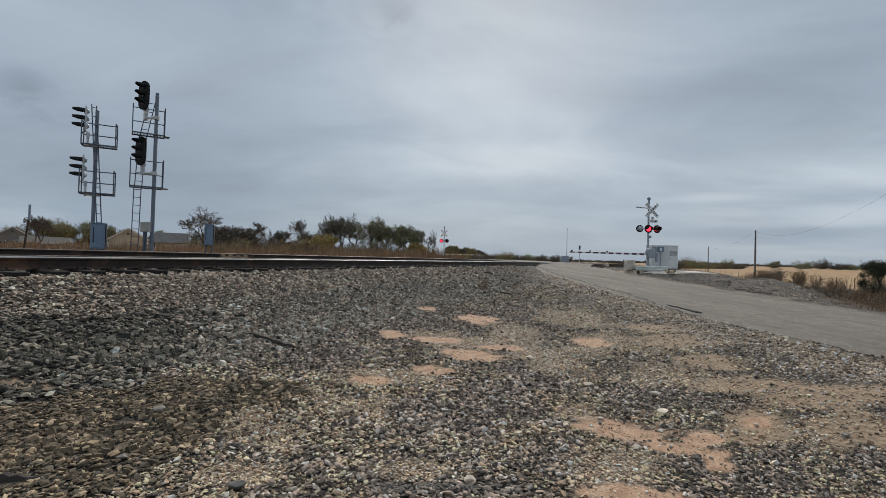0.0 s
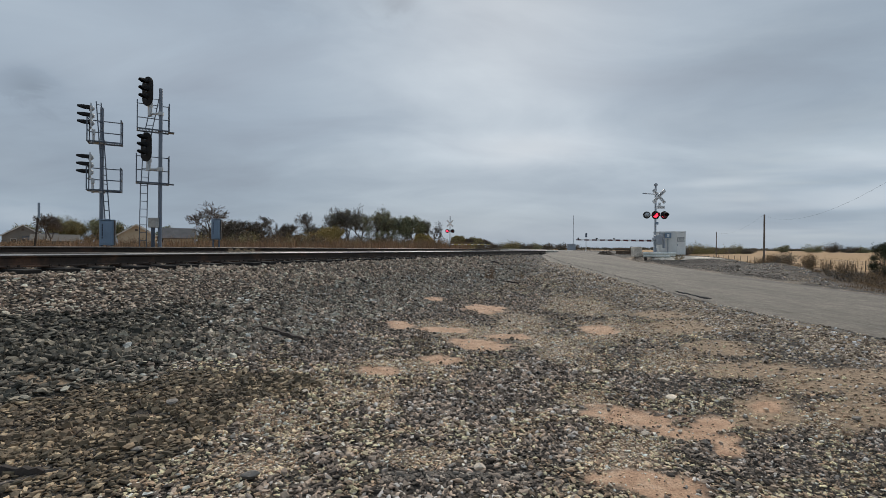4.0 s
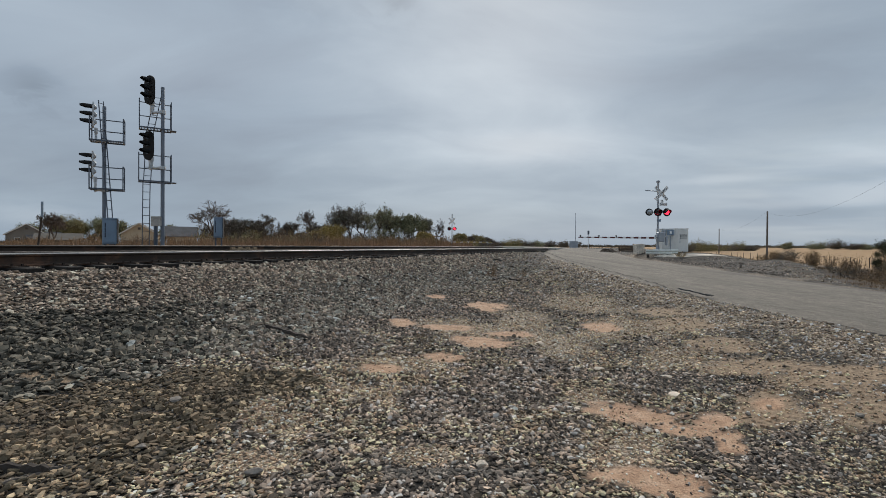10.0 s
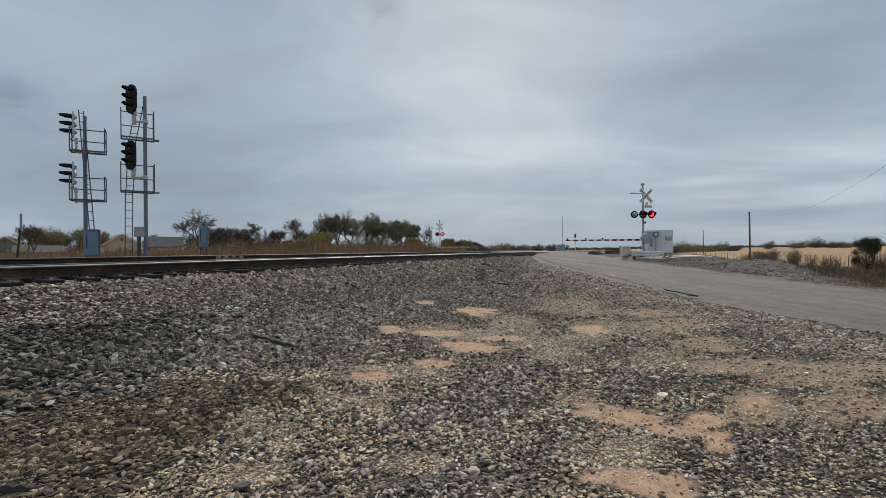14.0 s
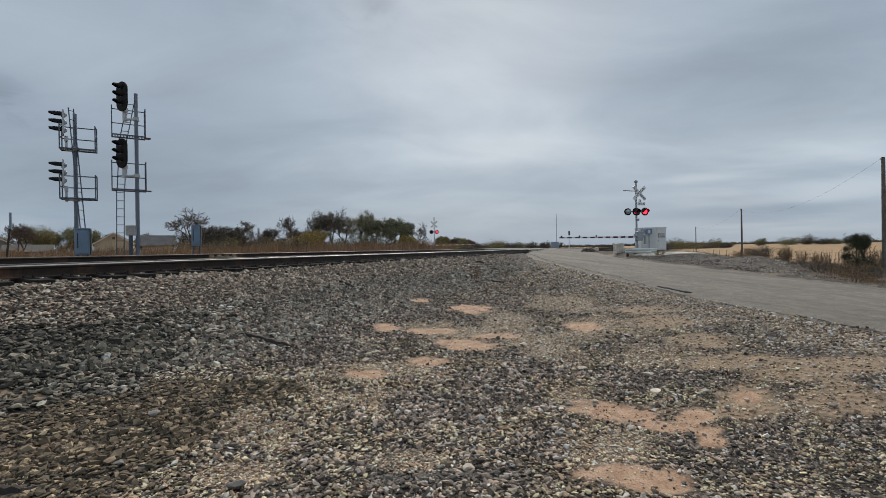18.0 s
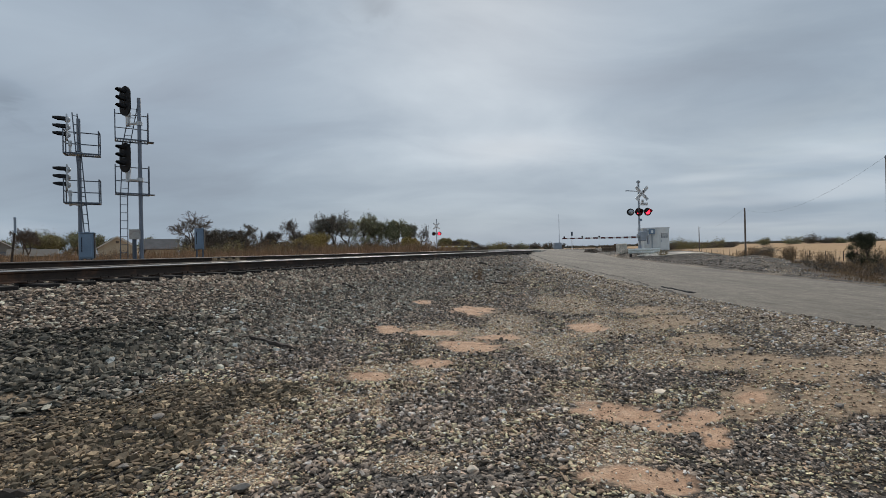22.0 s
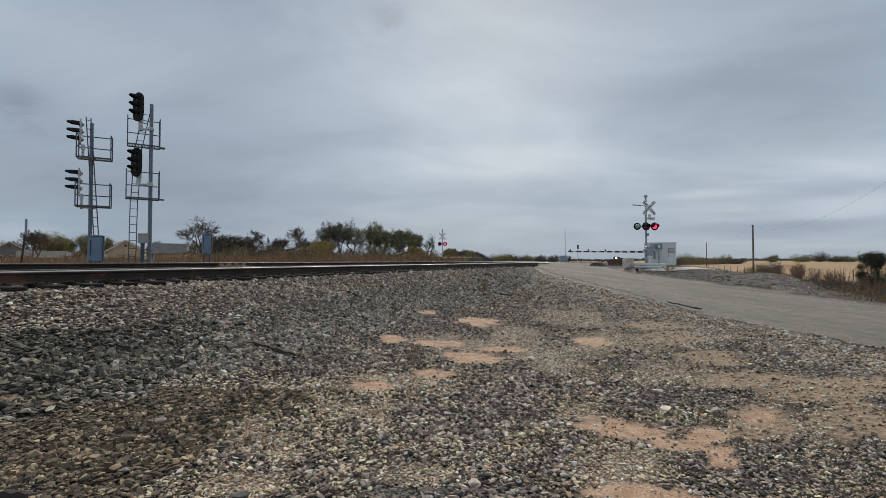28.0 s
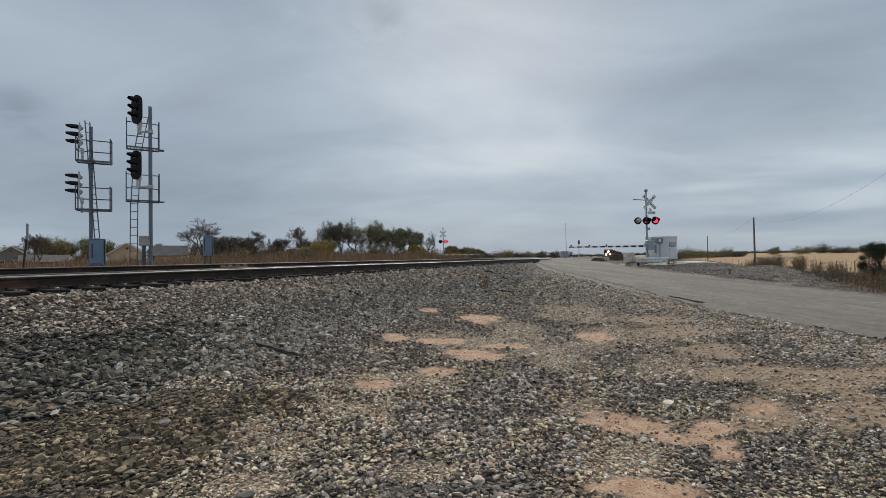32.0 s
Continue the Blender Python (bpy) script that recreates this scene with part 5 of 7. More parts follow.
def flasher_unit(parent, m, first):
    """A lamp: background disc, hood, case, always-lit lens, and an added shutter that swings down over the lens between
    flashes.
    """
    lamp = new("flashing_lamp")
    lamp.parent = parent
    lamp.matrix_basis = m
    part("background_disc", disc(B(), (0, 0.02, 0), (0, 1, 0), 0.27, 0.02, 28), M_SIGNAL_BLACK, lamp)
    bm = B()
    visor(bm, (0, 0.0, 0), 0.19, 0.30)
    part("hood", bm, M_SIGNAL_BLACK, lamp)
    part("lamp_case", tube(tube(B(), (0, 0.03, 0), (0, 0.2, 0), 0.18, 0.15, 16), (0, 0.2, 0), (0, 0.26, 0), 0.15, 0.06, 16), M_PALE_CASE, lamp)
    part("lens", disc(B(), (0, 0.0, 0), (0, 1, 0), 0.165, 0.02, 24), M_RED_LIT, lamp, "glowing red lens")
    # shutter is an added part: covering the glowing lens makes the lamp look off
    shutter = part("shutter", disc(B(), (0, -0.012, -0.165), (0, 1, 0), 0.168, 0.008, 24), M_RED_DARK, lamp, "added dark red shutter that stands in for the unlit lens")
    shutter.matrix_basis = pose(0, -0.012, 0.165)
    flashers.append((shutter, first))
    return lamp


def plain_lamp(parent, m):
    """A lamp that faces away; its pale back shows."""
    lamp = new("rear_lamp")
    lamp.parent = parent
    lamp.matrix_basis = m
    lamp["label"] = "lamp facing away with pale grey case"
    part("background_disc", disc(B(), (0, 0.02, 0), (0, 1, 0), 0.24, 0.02, 28), M_SIGNAL_BLACK, lamp)
    part("lamp_case", tube(tube(B(), (0, 0.03, 0), (0, 0.15, 0), 0.165, 0.15, 20), (0, 0.15, 0), (0, 0.26, 0), 0.15, 0.07, 20), M_GREY_LENS, lamp)
    bm = B()
    visor(bm, (0, 0.0, 0), 0.18, 0.3)
    part("hood", bm, M_SIGNAL_BLACK, lamp)
    return lamp


def word(text, size, mat, parent, m, extrude=0.004):
    cu = bpy.data.curves.new("lettering", "FONT")
    cu.body, cu.size, cu.align_x, cu.align_y, cu.extrude = text, size, "CENTER", "CENTER", extrude
    tmp = bpy.data.objects.new("lettering", cu)
    scene.collection.objects.link(tmp)
    me = bpy.data.meshes.new_from_object(tmp.evaluated_get(bpy.context.evaluated_depsgraph_get()))
    bpy.data.objects.remove(tmp)
    me.materials.append(mat)
    ob = new("lettering", me)
    ob.parent = parent
    ob.matrix_basis = m
    return ob


def crossbuck(parent, z, lettered, off=0.0):
    x = new("crossbuck")
    x.parent = parent
    x.matrix_basis = pose(off, -0.12, z)
    x["label"] = "white crossed boards with black lettering"
    for turn, words in ((-45, ("RAIL", "ROAD")), (45, ("CROSSING",))):
        front = -0.02 if turn < 0 else -0.045
        part("board", box(B(), 0, 0, 0, 1.22, 0.02, 0.225, pose(0, front, 0, 0, -turn, 0), 0.004), M_WHITE, x)
        if lettered:
            for k, wd in zip((-0.36, 0.36) if len(words) > 1 else (0,), words):
                word(wd, 0.2, M_BLACK, x, pose(0, front - 0.012, 0, 0, -turn, 0) @ pose(k, 0, 0, 90, 0, 0))
    return x


def crossing_signal(x, y, base, turn, label, lettered, lamp_z, buck_z, top, pairs):
    t = thing("crossing_signal", label, "crossing signal", pose(x, y, base, 0, 0, turn), "crossing signals with flashing lights")
    part("mast", tube(B(), (0, 0, 0), (0, 0, top), 0.065, 0.06, 12), M_STEEL, t)
    bm = tube(B(), (0, 0, 0), (0, 0, 0.5), 0.16, 0.09, 12)
    box(bm, 0, 0, 0.03, 0.5, 0.5, 0.06, bevel=0.01)
    part("base", bm, M_STEEL, t)
    part("foundation", box(B(), 0, 0, -0.3, 0.8, 0.8, 0.6, bevel=0.02), M_CONCRETE, t, "concrete foundation")
    crossbuck(t, buck_z, lettered, 0.14 if lettered else 0.0)
    part("cross_arm", tube(B(), (-0.75, 0.02, lamp_z), (0.75, 0.02, lamp_z), 0.035, seg=8), M_STEEL, t)
    part("junction_box", box(B(), 0, 0.02, lamp_z, 0.22, 0.2, 0.2, bevel=0.015), M_STEEL, t)
    for px, first in pairs:
        flasher_unit(t, pose(px, -0.1, lamp_z), first)
    return t


RX_BASE = 1.12
near_signal = crossing_signal(14.22, 31.0, RX_BASE, 8, "silver crossing signal with crossbuck, flashing lights and lowered gate", True, 2.70, 3.94, 4.72, [(-0.06, True), (0.58, False)])
plain_lamp(near_signal, pose(-0.56, 0.12, 2.70, 0, 0, 168))
plain_lamp(near_signal, pose(0.22, 0.26, 2.70, 0, 0, 190))
ns = near_signal
part("bell", tube(disc(B(), (0, 0, 4.72), (0, 0, 1), 0.12, 0.1, 14), (0, 0, 4.65), (0, 0, 4.82), 0.05, seg=8), M_STEEL, ns)
part("arm_bracket", box(tube(B(), (0.0, 0, 4.08), (-0.78, 0, 4.12), 0.03, seg=8), -0.82, 0, 4.12, 0.2, 0.1, 0.06), M_STEEL, ns, "short side arm")
sg = new("track_count_sign")
sg.parent = ns
sg.matrix_basis = pose(0.1, -0.1, 0)
part("plate", box(B(), 0.22, 0, 3.22, 0.55, 0.02, 0.2, bevel=0.004), M_WHITE, sg)
word("TRACKS", 0.13, M_BLACK, sg, pose(0.22, -0.013, 3.22, 90, 0, 0))
part("number_plate", box(B(), 0.12, 0, 3.42, 0.2, 0.02, 0.2, bevel=0.004), M_WHITE, sg)
word("2", 0.18, M_BLACK, sg, pose(0.12, -0.013, 3.42, 90, 0, 0))
part("phone_plate", box(B(), 0.05, -0.09, 2.15, 0.22, 0.02, 0.16, bevel=0.004), M_CABINET, ns, "small blue notice plate")
mech = new("gate_mechanism")
mech.parent = ns
part("case", box(B(), 0, -0.28, 1.05, 0.42, 0.36, 0.62, bevel=0.03), M_STEEL, mech)
part("pivot", disc(B(), (-0.27, -0.28, 1.08), (1, 0, 0), 0.12, 0.12, 14), M_STEEL, mech)
part("counterweight", box(B(), 0.34, -0.42, 0.82, 0.1, 0.2, 0.62, pose(0, 0, 0, 0, 0, 0), 0.02), M_STEEL, mech)


def gate_arm(parent, start, end, bands, r=0.06, dark=None):
    """A banded gate arm with three small lamps on it."""
    arm = new("gate_arm")
    arm.parent = parent
    a, b = Vector(start), Vector(end)
    for i in range(bands):
        f0, f1 = (i if i % 2 == 0 else i - 0.24) / bands, (i + 0.76 if i % 2 == 0 else i + 1) / bands
        p, q = a + (b - a) * f0, a + (b - a) * f1
        k = 1 - 0.45 * (i / bands)
        bm = box(B(), 0, 0, 0, (q - p).length, 0.035, 2 * r * k)
        ob = part("band", bm, M_WHITE if i % 2 == 0 else (dark or M_REDPAINT), arm)
        ob.matrix_basis = Matrix.Translation((p + q) / 2) @ (b - a).to_track_quat("X", "Z").to_matrix().to_4x4()
    for f in (0.52, 0.74, 0.975):
        p = a + (b - a) * f
        part("arm_lamp", tube(disc(B(), p + Vector((0, 0, 0.10)), (0, 1, 0), 0.045, 0.08, 12), p, p + Vector((0, 0, 0.09)), 0.03, seg=6), M_SIGNAL_BLACK, arm, "small dark lamp on the arm")
    return arm


gate_arm(ns, (-0.25, -0.28, 0.99), (-5.42, 0.25, 1.0), 20, 0.066)
far_signal = crossing_signal(1.2, 66.0, 1.05, -8, "white crossing signal with crossbuck and red flashing lights", False, 2.88, 3.95, 4.95, [(-0.38, True), (0.38, False)])
M_YELLOW = material("faded_yellow_paint", (0.55, 0.42, 0.12), 0.6, 0, 0.2)
gate_arm(far_signal, (0.25, -0.2, 1.0), (5.6, 1.5, 1.02), 12, 0.07, M_YELLOW)


def signal_house():
    t = thing("signal_house", "silver sheet-metal signal equipment house with a louvre on a gravel pad", "equipment house", pose(15.72, 32.0, 1.13, 0, 0, 0))
    # the corner toward the crossing signal is cut off at a slant
    bm = B()
    ring = [(0.02, -0.68), (0.70, -0.68), (0.70, 0.68), (-0.86, 0.68), (-0.86, -0.25)]
    lo, hi = [bm.verts.new((u, v, 0.06)) for u, v in ring], [bm.verts.new((u, v, 1.58)) for u, v in ring]
    bm.faces.new(lo[::-1])
    bm.faces.new(hi)
    for i in range(5):
        bm.faces.new((lo[i], lo[(i + 1) % 5], hi[(i + 1) % 5], hi[i]))
    bmesh.ops.bevel(bm, geom=list(bm.edges), offset=0.015, segments=1, affect="EDGES")
    part("body", bm, M_SILVER, t)
    bm = B()
    lo, hi = [bm.verts.new((u * 1.03, v * 1.03, 1.582)) for u, v in ring], [bm.verts.new((u * 1.02, v * 1.02, 1.635)) for u, v in ring]
    bm.faces.new(lo[::-1])
    bm.faces.new(hi)
    for i in range(5):
        bm.faces.new((lo[i], lo[(i + 1) % 5], hi[(i + 1) % 5], hi[i]))
    part("roof", bm, M_SILVER, t)
    part("plinth", box(B(), 0.1, 0.1, 0.02, 1.1, 1.1, 0.12), M_CONCRETE, t, "concrete plinth")
    part("door", box(B(), 0.36, -0.692, 0.82, 0.58, 0.02, 1.42, bevel=0.006), M_SILVER, t)
    part("door_handle", box(B(), 0.12, -0.72, 0.72, 0.03, 0.05, 0.14, bevel=0.006), M_STEEL, t)
    lv = new("louvre")
    lv.parent = t
    part("louvre_frame", box(B(), 0.36, -0.706, 1.08, 0.46, 0.02, 0.3, bevel=0.004), M_WALKWAY, lv)
    for k in range(5):
        part("slat", box(B(), 0.36, -0.73, 0.97 + 0.055 * k, 0.42, 0.03, 0.03), M_SILVER, lv)
    side = pose(-0.42, -0.465, 0, 0, 0, -26)
    part("meter_box", box(B(), 0.02, -0.09, 1.36, 0.40, 0.16, 0.34, side, 0.01), M_CABINET, t, "grey-blue meter box")
    part("notice", box(B(), 0.04, -0.177, 1.36, 0.14, 0.008, 0.2, side), M_WHITE, t)
    part("meter_box", box(B(), -0.38, -0.06, 1.3, 0.26, 0.16, 0.46, side, 0.01), M_STEEL, t)
    part("conduit", box(B(), 0.02, -0.04, 0.6, 0.06, 0.06, 1.1, side), M_STEEL, t)
    return t


signal_house()


M_GUARD = material("weathered_guard_rail_zinc", (0.66, 0.68, 0.64), 0.55, 0.0, 0.2, 20, 2, 0.1)


def guard_rail():
    """Two lengths of beam, one behind the other, low over the ground."""
    t = thing("guard_rail", "low galvanised steel guard rail in front of the signal house", "guard rail", pose(13.75, 29.6, 0.97, 0, 0, 3))
    prof = [(-0.02, -0.15), (0.03, -0.10), (0.03, -0.05), (-0.02, 0.0), (0.03, 0.05), (0.03, 0.10), (-0.02, 0.15)]
    for x0, x1, y0, z0 in ((-0.95, 0.78, 0.0, 0.22), (-0.3, 1.35, 0.34, 0.24)):
        bm = B()
        rows = [[bm.verts.new((x, y0 - y, z0 + z)) for y, z in prof] for x in np.linspace(x0, x1, 5)]
        back = [[bm.verts.new((x, y0 - y + 0.02, z0 + z)) for y, z in prof] for x in np.linspace(x0, x1, 5)]
        for g in (rows, back):
            for a, b in zip(g[:-1], g[1:]):
                for i in range(len(prof) - 1):
                    bm.faces.new((a[i], a[i + 1], b[i + 1], b[i]))
        part("beam", bm, M_GUARD, t)
        for x in (x0 + 0.2, x1 - 0.25):
            part("post", box(B(), x, y0 + 0.1, 0.02, 0.13, 0.12, 0.55, bevel=0.01), M_DRIFTWOOD, t)
    return t


guard_rail()


def mound(name, label, category, x, y, w, d, h, mat, seed):
    """A low uneven heap of earth."""
    rs = np.random.RandomState(seed)
    bm = B()
    n, m = 18, 7
    rings = []
    for j in range(m):
        f = j / (m - 1)
        ring = []
        for i in range(n):
            a = 6.283 * i / n
            k = (1 - f) * rs.uniform(0.85, 1.15) + 0.02
            px, py = x + math.cos(a) * w / 2 * k, y + math.sin(a) * d / 2 * k
            ring.append(bm.verts.new((px, py, left_height(px, py) - 0.06 + h * math.sin(f * 1.57) * rs.uniform(0.8, 1.15))))
        rings.append(ring)
    for r0, r1 in zip(rings[:-1], rings[1:]):
        for i in range(n):
            bm.faces.new((r0[i], r0[(i + 1) % n], r1[(i + 1) % n], r1[i]))
    bm.faces.new(rings[-1])
    return tagged(part(name, bm, mat), label, category)


def left_height(x, y):
    return float(ground_height(np.array(float(x)), np.array(float(y))))


def bulkhead():
    t = thing("retaining_wall", "low brown weathered timber bulkhead half buried in earth", "retaining wall", pose(16.45, 42.0, 1.0, 0, 0, 3))
    rr = random.Random(3)
    for k in range(3):
        part("timber", box(B(), -0.05 + rr.uniform(-0.06, 0.06), rr.uniform(-0.03, 0.03), 0.1 + 0.22 * k, 1.3, 0.22, 0.205, pose(0, 0, 0, 0, rr.uniform(-1.5, 1.5), 0), 0.03), M_BROWNWOOD, t)
    part("end_post", box(B(), 0.62, -0.1, 0.4, 0.2, 0.22, 0.85, pose(0, 0, 0, 0, 4, 0), 0.02), M_BROWNWOOD, t)
    # a pale concrete block stands beside it
    bm = box(B(), 0, 0, 0.26, 0.58, 0.5, 0.72, bevel=0.05)
    for v in bm.verts:
        v.co += Vector((rr.uniform(-0.02, 0.02), rr.uniform(-0.02, 0.02), rr.uniform(-0.02, 0.02)))
    ob = part("concrete_block", bm, M_APRON)
    ob.matrix_basis = pose(13.35, 31.9, left_height(13.35, 31.9), 0, 0, 12)
    tagged(ob, "worn pale concrete block beside the guard rail", "concrete block")
    mound("soil_heap", "low dark heap of soil beside the crossing", "soil heap", 13.9, 40.0, 1.5, 1.0, 0.42, M_SOIL, 5)
    mound("soil_heap", "low brown heap of earth against the bulkhead", "soil heap", 14.6, 41.3, 1.7, 1.0, 0.35, M_SOIL, 6)


M_SOIL = material("dark_heaped_soil", (0.075, 0.055, 0.04), 0.95, 0, 0.4, 12, 2, 0.6, 25)
M_BROWNWOOD = material("brown_weathered_timber", (0.13, 0.088, 0.06), 0.9, 0, 0.3, 20, 2, 0.4, 40)
bulkhead()


def radio_cabinet():
    t = thing("radio_cabinet", "small grey equipment box with a tall thin antenna pole", "equipment box", pose(20.9, 75.0, 0.75))
    part("body", box(B(), 0, 0, 1.0, 1.15, 0.8, 1.25, bevel=0.02), M_STEEL, t)
    part("leg", box(B(), 0, 0, 0.2, 0.9, 0.6, 0.45), M_CONCRETE, t)
    part("antenna_pole", tube(B(), (0.3, 0, 0.3), (0.3, 0, 6.2), 0.05, 0.03, 8), M_STEEL, t)
    t2 = thing("signpost", "thin white post with a small dark plate beyond the crossing", "sign", pose(15.5, 50.0, 1.1))
    part("post", tube(B(), (0, 0, -0.1), (0, 0, 2.1), 0.04, 0.04, 8), M_WHITE, t2)
    part("plate", box(B(), 0, -0.05, 1.92, 0.2, 0.02, 0.42, bevel=0.004), M_WALKWAY, t2, "small dark plate")


radio_cabinet()


def crossing_panels():
    """Concrete slabs between and beside the rails where the road goes over."""
    rows = [(0.45, 0.75, RAIL_TOP_1), (-0.755, 1.28, RAIL_TOP_1), (-1.95, 0.75, RAIL_TOP_1), (-3.05, 1.4, 1.41), (-4.15, 0.75, RAIL_TOP_2), (-5.355, 1.28, RAIL_TOP_2), (-6.55, 0.75, RAIL_TOP_2)]
    for q, w, top in rows:
        for k in range(6):
            s = 48.4 + k * 2.42 + q * -0.2
            bm = box(B(), 0, 0, 0, w, 2.40, 0.2, bevel=0.012)
            ob = part("crossing_panel", bm, M_CONCRETE, road)
            ob.matrix_basis = Matrix.Translation(on_track(q, s, top - 0.105)) @ pose(0, 0, 0, 0, 0, -math.degrees(TRACK_TURN))


crossing_panels()


def pad_slab():
    """Pale broken concrete apron between the road and the signal house, level with the gravel."""
    rs = np.random.RandomState(8)
    bm = B()
    cx, cy, n = 15.5, 29.5, 30
    edge = []
    for i in range(n):
        a = 6.283 * i / n
        k = 1 + 0.16 * math.sin(3 * a + 1) + rs.uniform(-0.10, 0.10)
        edge.append((math.cos(a) * 2.2 * k, math.sin(a) * 0.62 * k))
    rings = []
    for f, drop in ((1.06, -0.15), (1.0, 0.006), (0.7, 0.025), (0.35, 0.03), (0.02, 0.03)):
        ring = []
        for u, v in edge:
            x, y = cx + u * f, cy + v * f + 0.12 * u * f
            ring.append(bm.verts.new((x, y, left_height(x, y) + drop)))
        rings.append(ring)
    for r0, r1 in zip(rings[:-1], rings[1:]):
        for i in range(n):
            bm.faces.new((r0[i], r0[(i + 1) % n], r1[(i + 1) % n], r1[i]))
    bm.faces.new(rings[-1])
    tagged(part("pavement", bm, M_APRON), "pale cracked concrete apron before the signal house", "pavement", kind="structure")


pad_slab()
# ---- trees, scrub, houses, poles ----
M_BARK = material("grey_brown_bark", (0.085, 0.07, 0.06), 0.95, 0, 0.3, 20, 2, 0.4, 30)
M_STALK = material("dry_stalks", (0.17, 0.13, 0.095), 0.95, 0, 0.2, 20, 2, 0.0)
M_TWIG = material("bare_twigs", (0.12, 0.10, 0.086), 0.95, 0, 0.2, 20, 2, 0.0)


def leaf_material(name, a, b, c):
    return material(name, a, 0.8, 0, 0.25, 3.0, 0.5, 0.0, spread=[(0.0, a), (0.55, b), (1.0, c)])


M_LEAF_GREEN = leaf_material("dull_green_leaves", (0.115, 0.122, 0.07), (0.225, 0.225, 0.125), (0.40, 0.37, 0.22))
M_LEAF_OLIVE = leaf_material("olive_yellow_leaves", (0.12, 0.113, 0.055), (0.235, 0.208, 0.095), (0.40, 0.33, 0.155))
M_LEAF_OCHRE = leaf_material("yellow_ochre_leaves", (0.17, 0.125, 0.04), (0.34, 0.25, 0.075), (0.52, 0.39, 0.14))
M_LEAF_GREY = leaf_material("grey_green_leaves", (0.115, 0.115, 0.085), (0.22, 0.21, 0.155), (0.38, 0.35, 0.26))
M_TAN = leaf_material("pale_tan_grass", (0.26, 0.19, 0.10), (0.42, 0.32, 0.18), (0.58, 0.46, 0.28))
M_LEAF_BROWN = leaf_material("brown_autumn_leaves", (0.068, 0.056, 0.044), (0.135, 0.112, 0.086), (0.235, 0.195, 0.148))
M_JUNIPER = leaf_material("dark_juniper_needles", (0.030, 0.034, 0.018), (0.062, 0.066, 0.032), (0.12, 0.115, 0.058))
M_DRY = leaf_material("dry_tall_grass", (0.142, 0.089, 0.049), (0.242, 0.151, 0.084), (0.385, 0.255, 0.15))
M_WEED = leaf_material("brown_weeds", (0.130, 0.080, 0.044), (0.250, 0.158, 0.083), (0.44, 0.295, 0.15))


def tube_mesh(paths, seg=5, least=0.0):
    verts, faces = [], []
    for pts in paths:
        rings = []
        for i, (p, r) in enumerate(pts):
            d = (pts[min(i + 1, len(pts) - 1)][0] - pts[max(i - 1, 0)][0]).normalized()
            u = d.orthogonal().normalized()
            v = d.cross(u)
            rings.append(len(verts))
            for k in range(seg):
                a = 6.283 * k / seg
                verts.append(p + (u * math.cos(a) + v * math.sin(a)) * max(r, least))
        for a, b in zip(rings[:-1], rings[1:]):
            for k in range(seg):
                faces.append((a + k, a + (k + 1) % seg, b + (k + 1) % seg, b + k))
    return np.array([tuple(v) for v in verts]), np.array(faces)


def array_part(name, verts, faces, mat, parent, label=""):
    me = bpy.data.meshes.new(name)
    fill_mesh(me, verts, faces)
    me.materials.append(mat)
    ob = new(name, me)
    ob.parent = parent
    if label:
        ob["label"] = label
    return ob


def leaf_cards(rs, centres, size, per, puff):
    """Small folded leaves in tufts about the twig ends."""
    c = np.repeat(centres, per, 0) + rs.normal(0, puff, (len(centres) * per, 3))
    n = len(c)
    u = rs.normal(0, 1, (n, 3))
    u /= np.linalg.norm(u, axis=1, keepdims=True)
    w = np.cross(u, rs.normal(0, 1, (n, 3)))
    w /= np.linalg.norm(w, axis=1, keepdims=True)
    s = size * rs.uniform(0.6, 1.4, (n, 1))
    t = np.cross(u, w) * s * 0.25
    v = np.stack([c - u * s, c + w * s * 0.6 + t, c + u * s, c - w * s * 0.6 + t], 1).reshape(-1, 3)
    f = np.arange(n * 4).reshape(-1, 4)
    return v, f


def grow(rs, p, d, length, radius, level, last, paths, ends, spread, lift):
    """A limb that bends on its way, and forks into thinner ones at its end and along its sides."""
    pts = [(p, radius)]
    n = 4 if level < 3 else 3 if level < 5 else 2
    for k in range(n):
        d = (d + Vector(rs.normal(0, 0.16 if level else 0.07, 3)) + Vector((0, 0, lift * (0.05 if level < last - 1 else 0.02)))).normalized()
        p = p + d * (length / n)
        pts.append((p, radius * (1 - 0.28 * (k + 1) / n)))
    paths.append((level, pts))
    if level == last:
        ends.append(tuple(p))
        ends.append(tuple(pts[-2][0]))
        return
    forks = 2 if rs.uniform() < 0.55 else 3
    for k in range(forks + (level >= 2)):
        start, r = pts[-1] if k < forks else pts[rs.randint(1, n)]
        side = d.cross(Vector(rs.normal(0, 1, 3)))
        if side.length < 1e-3:
            side = d.orthogonal()
        turn = radians(spread * rs.uniform(0.5, 1.35))
        grow(rs, start, (d * math.cos(turn) + side.normalized() * math.sin(turn)).normalized(), length * rs.uniform(0.62, 0.92), r * (0.84 if k < forks else 0.55), level + 1, last, paths, ends, spread, lift)


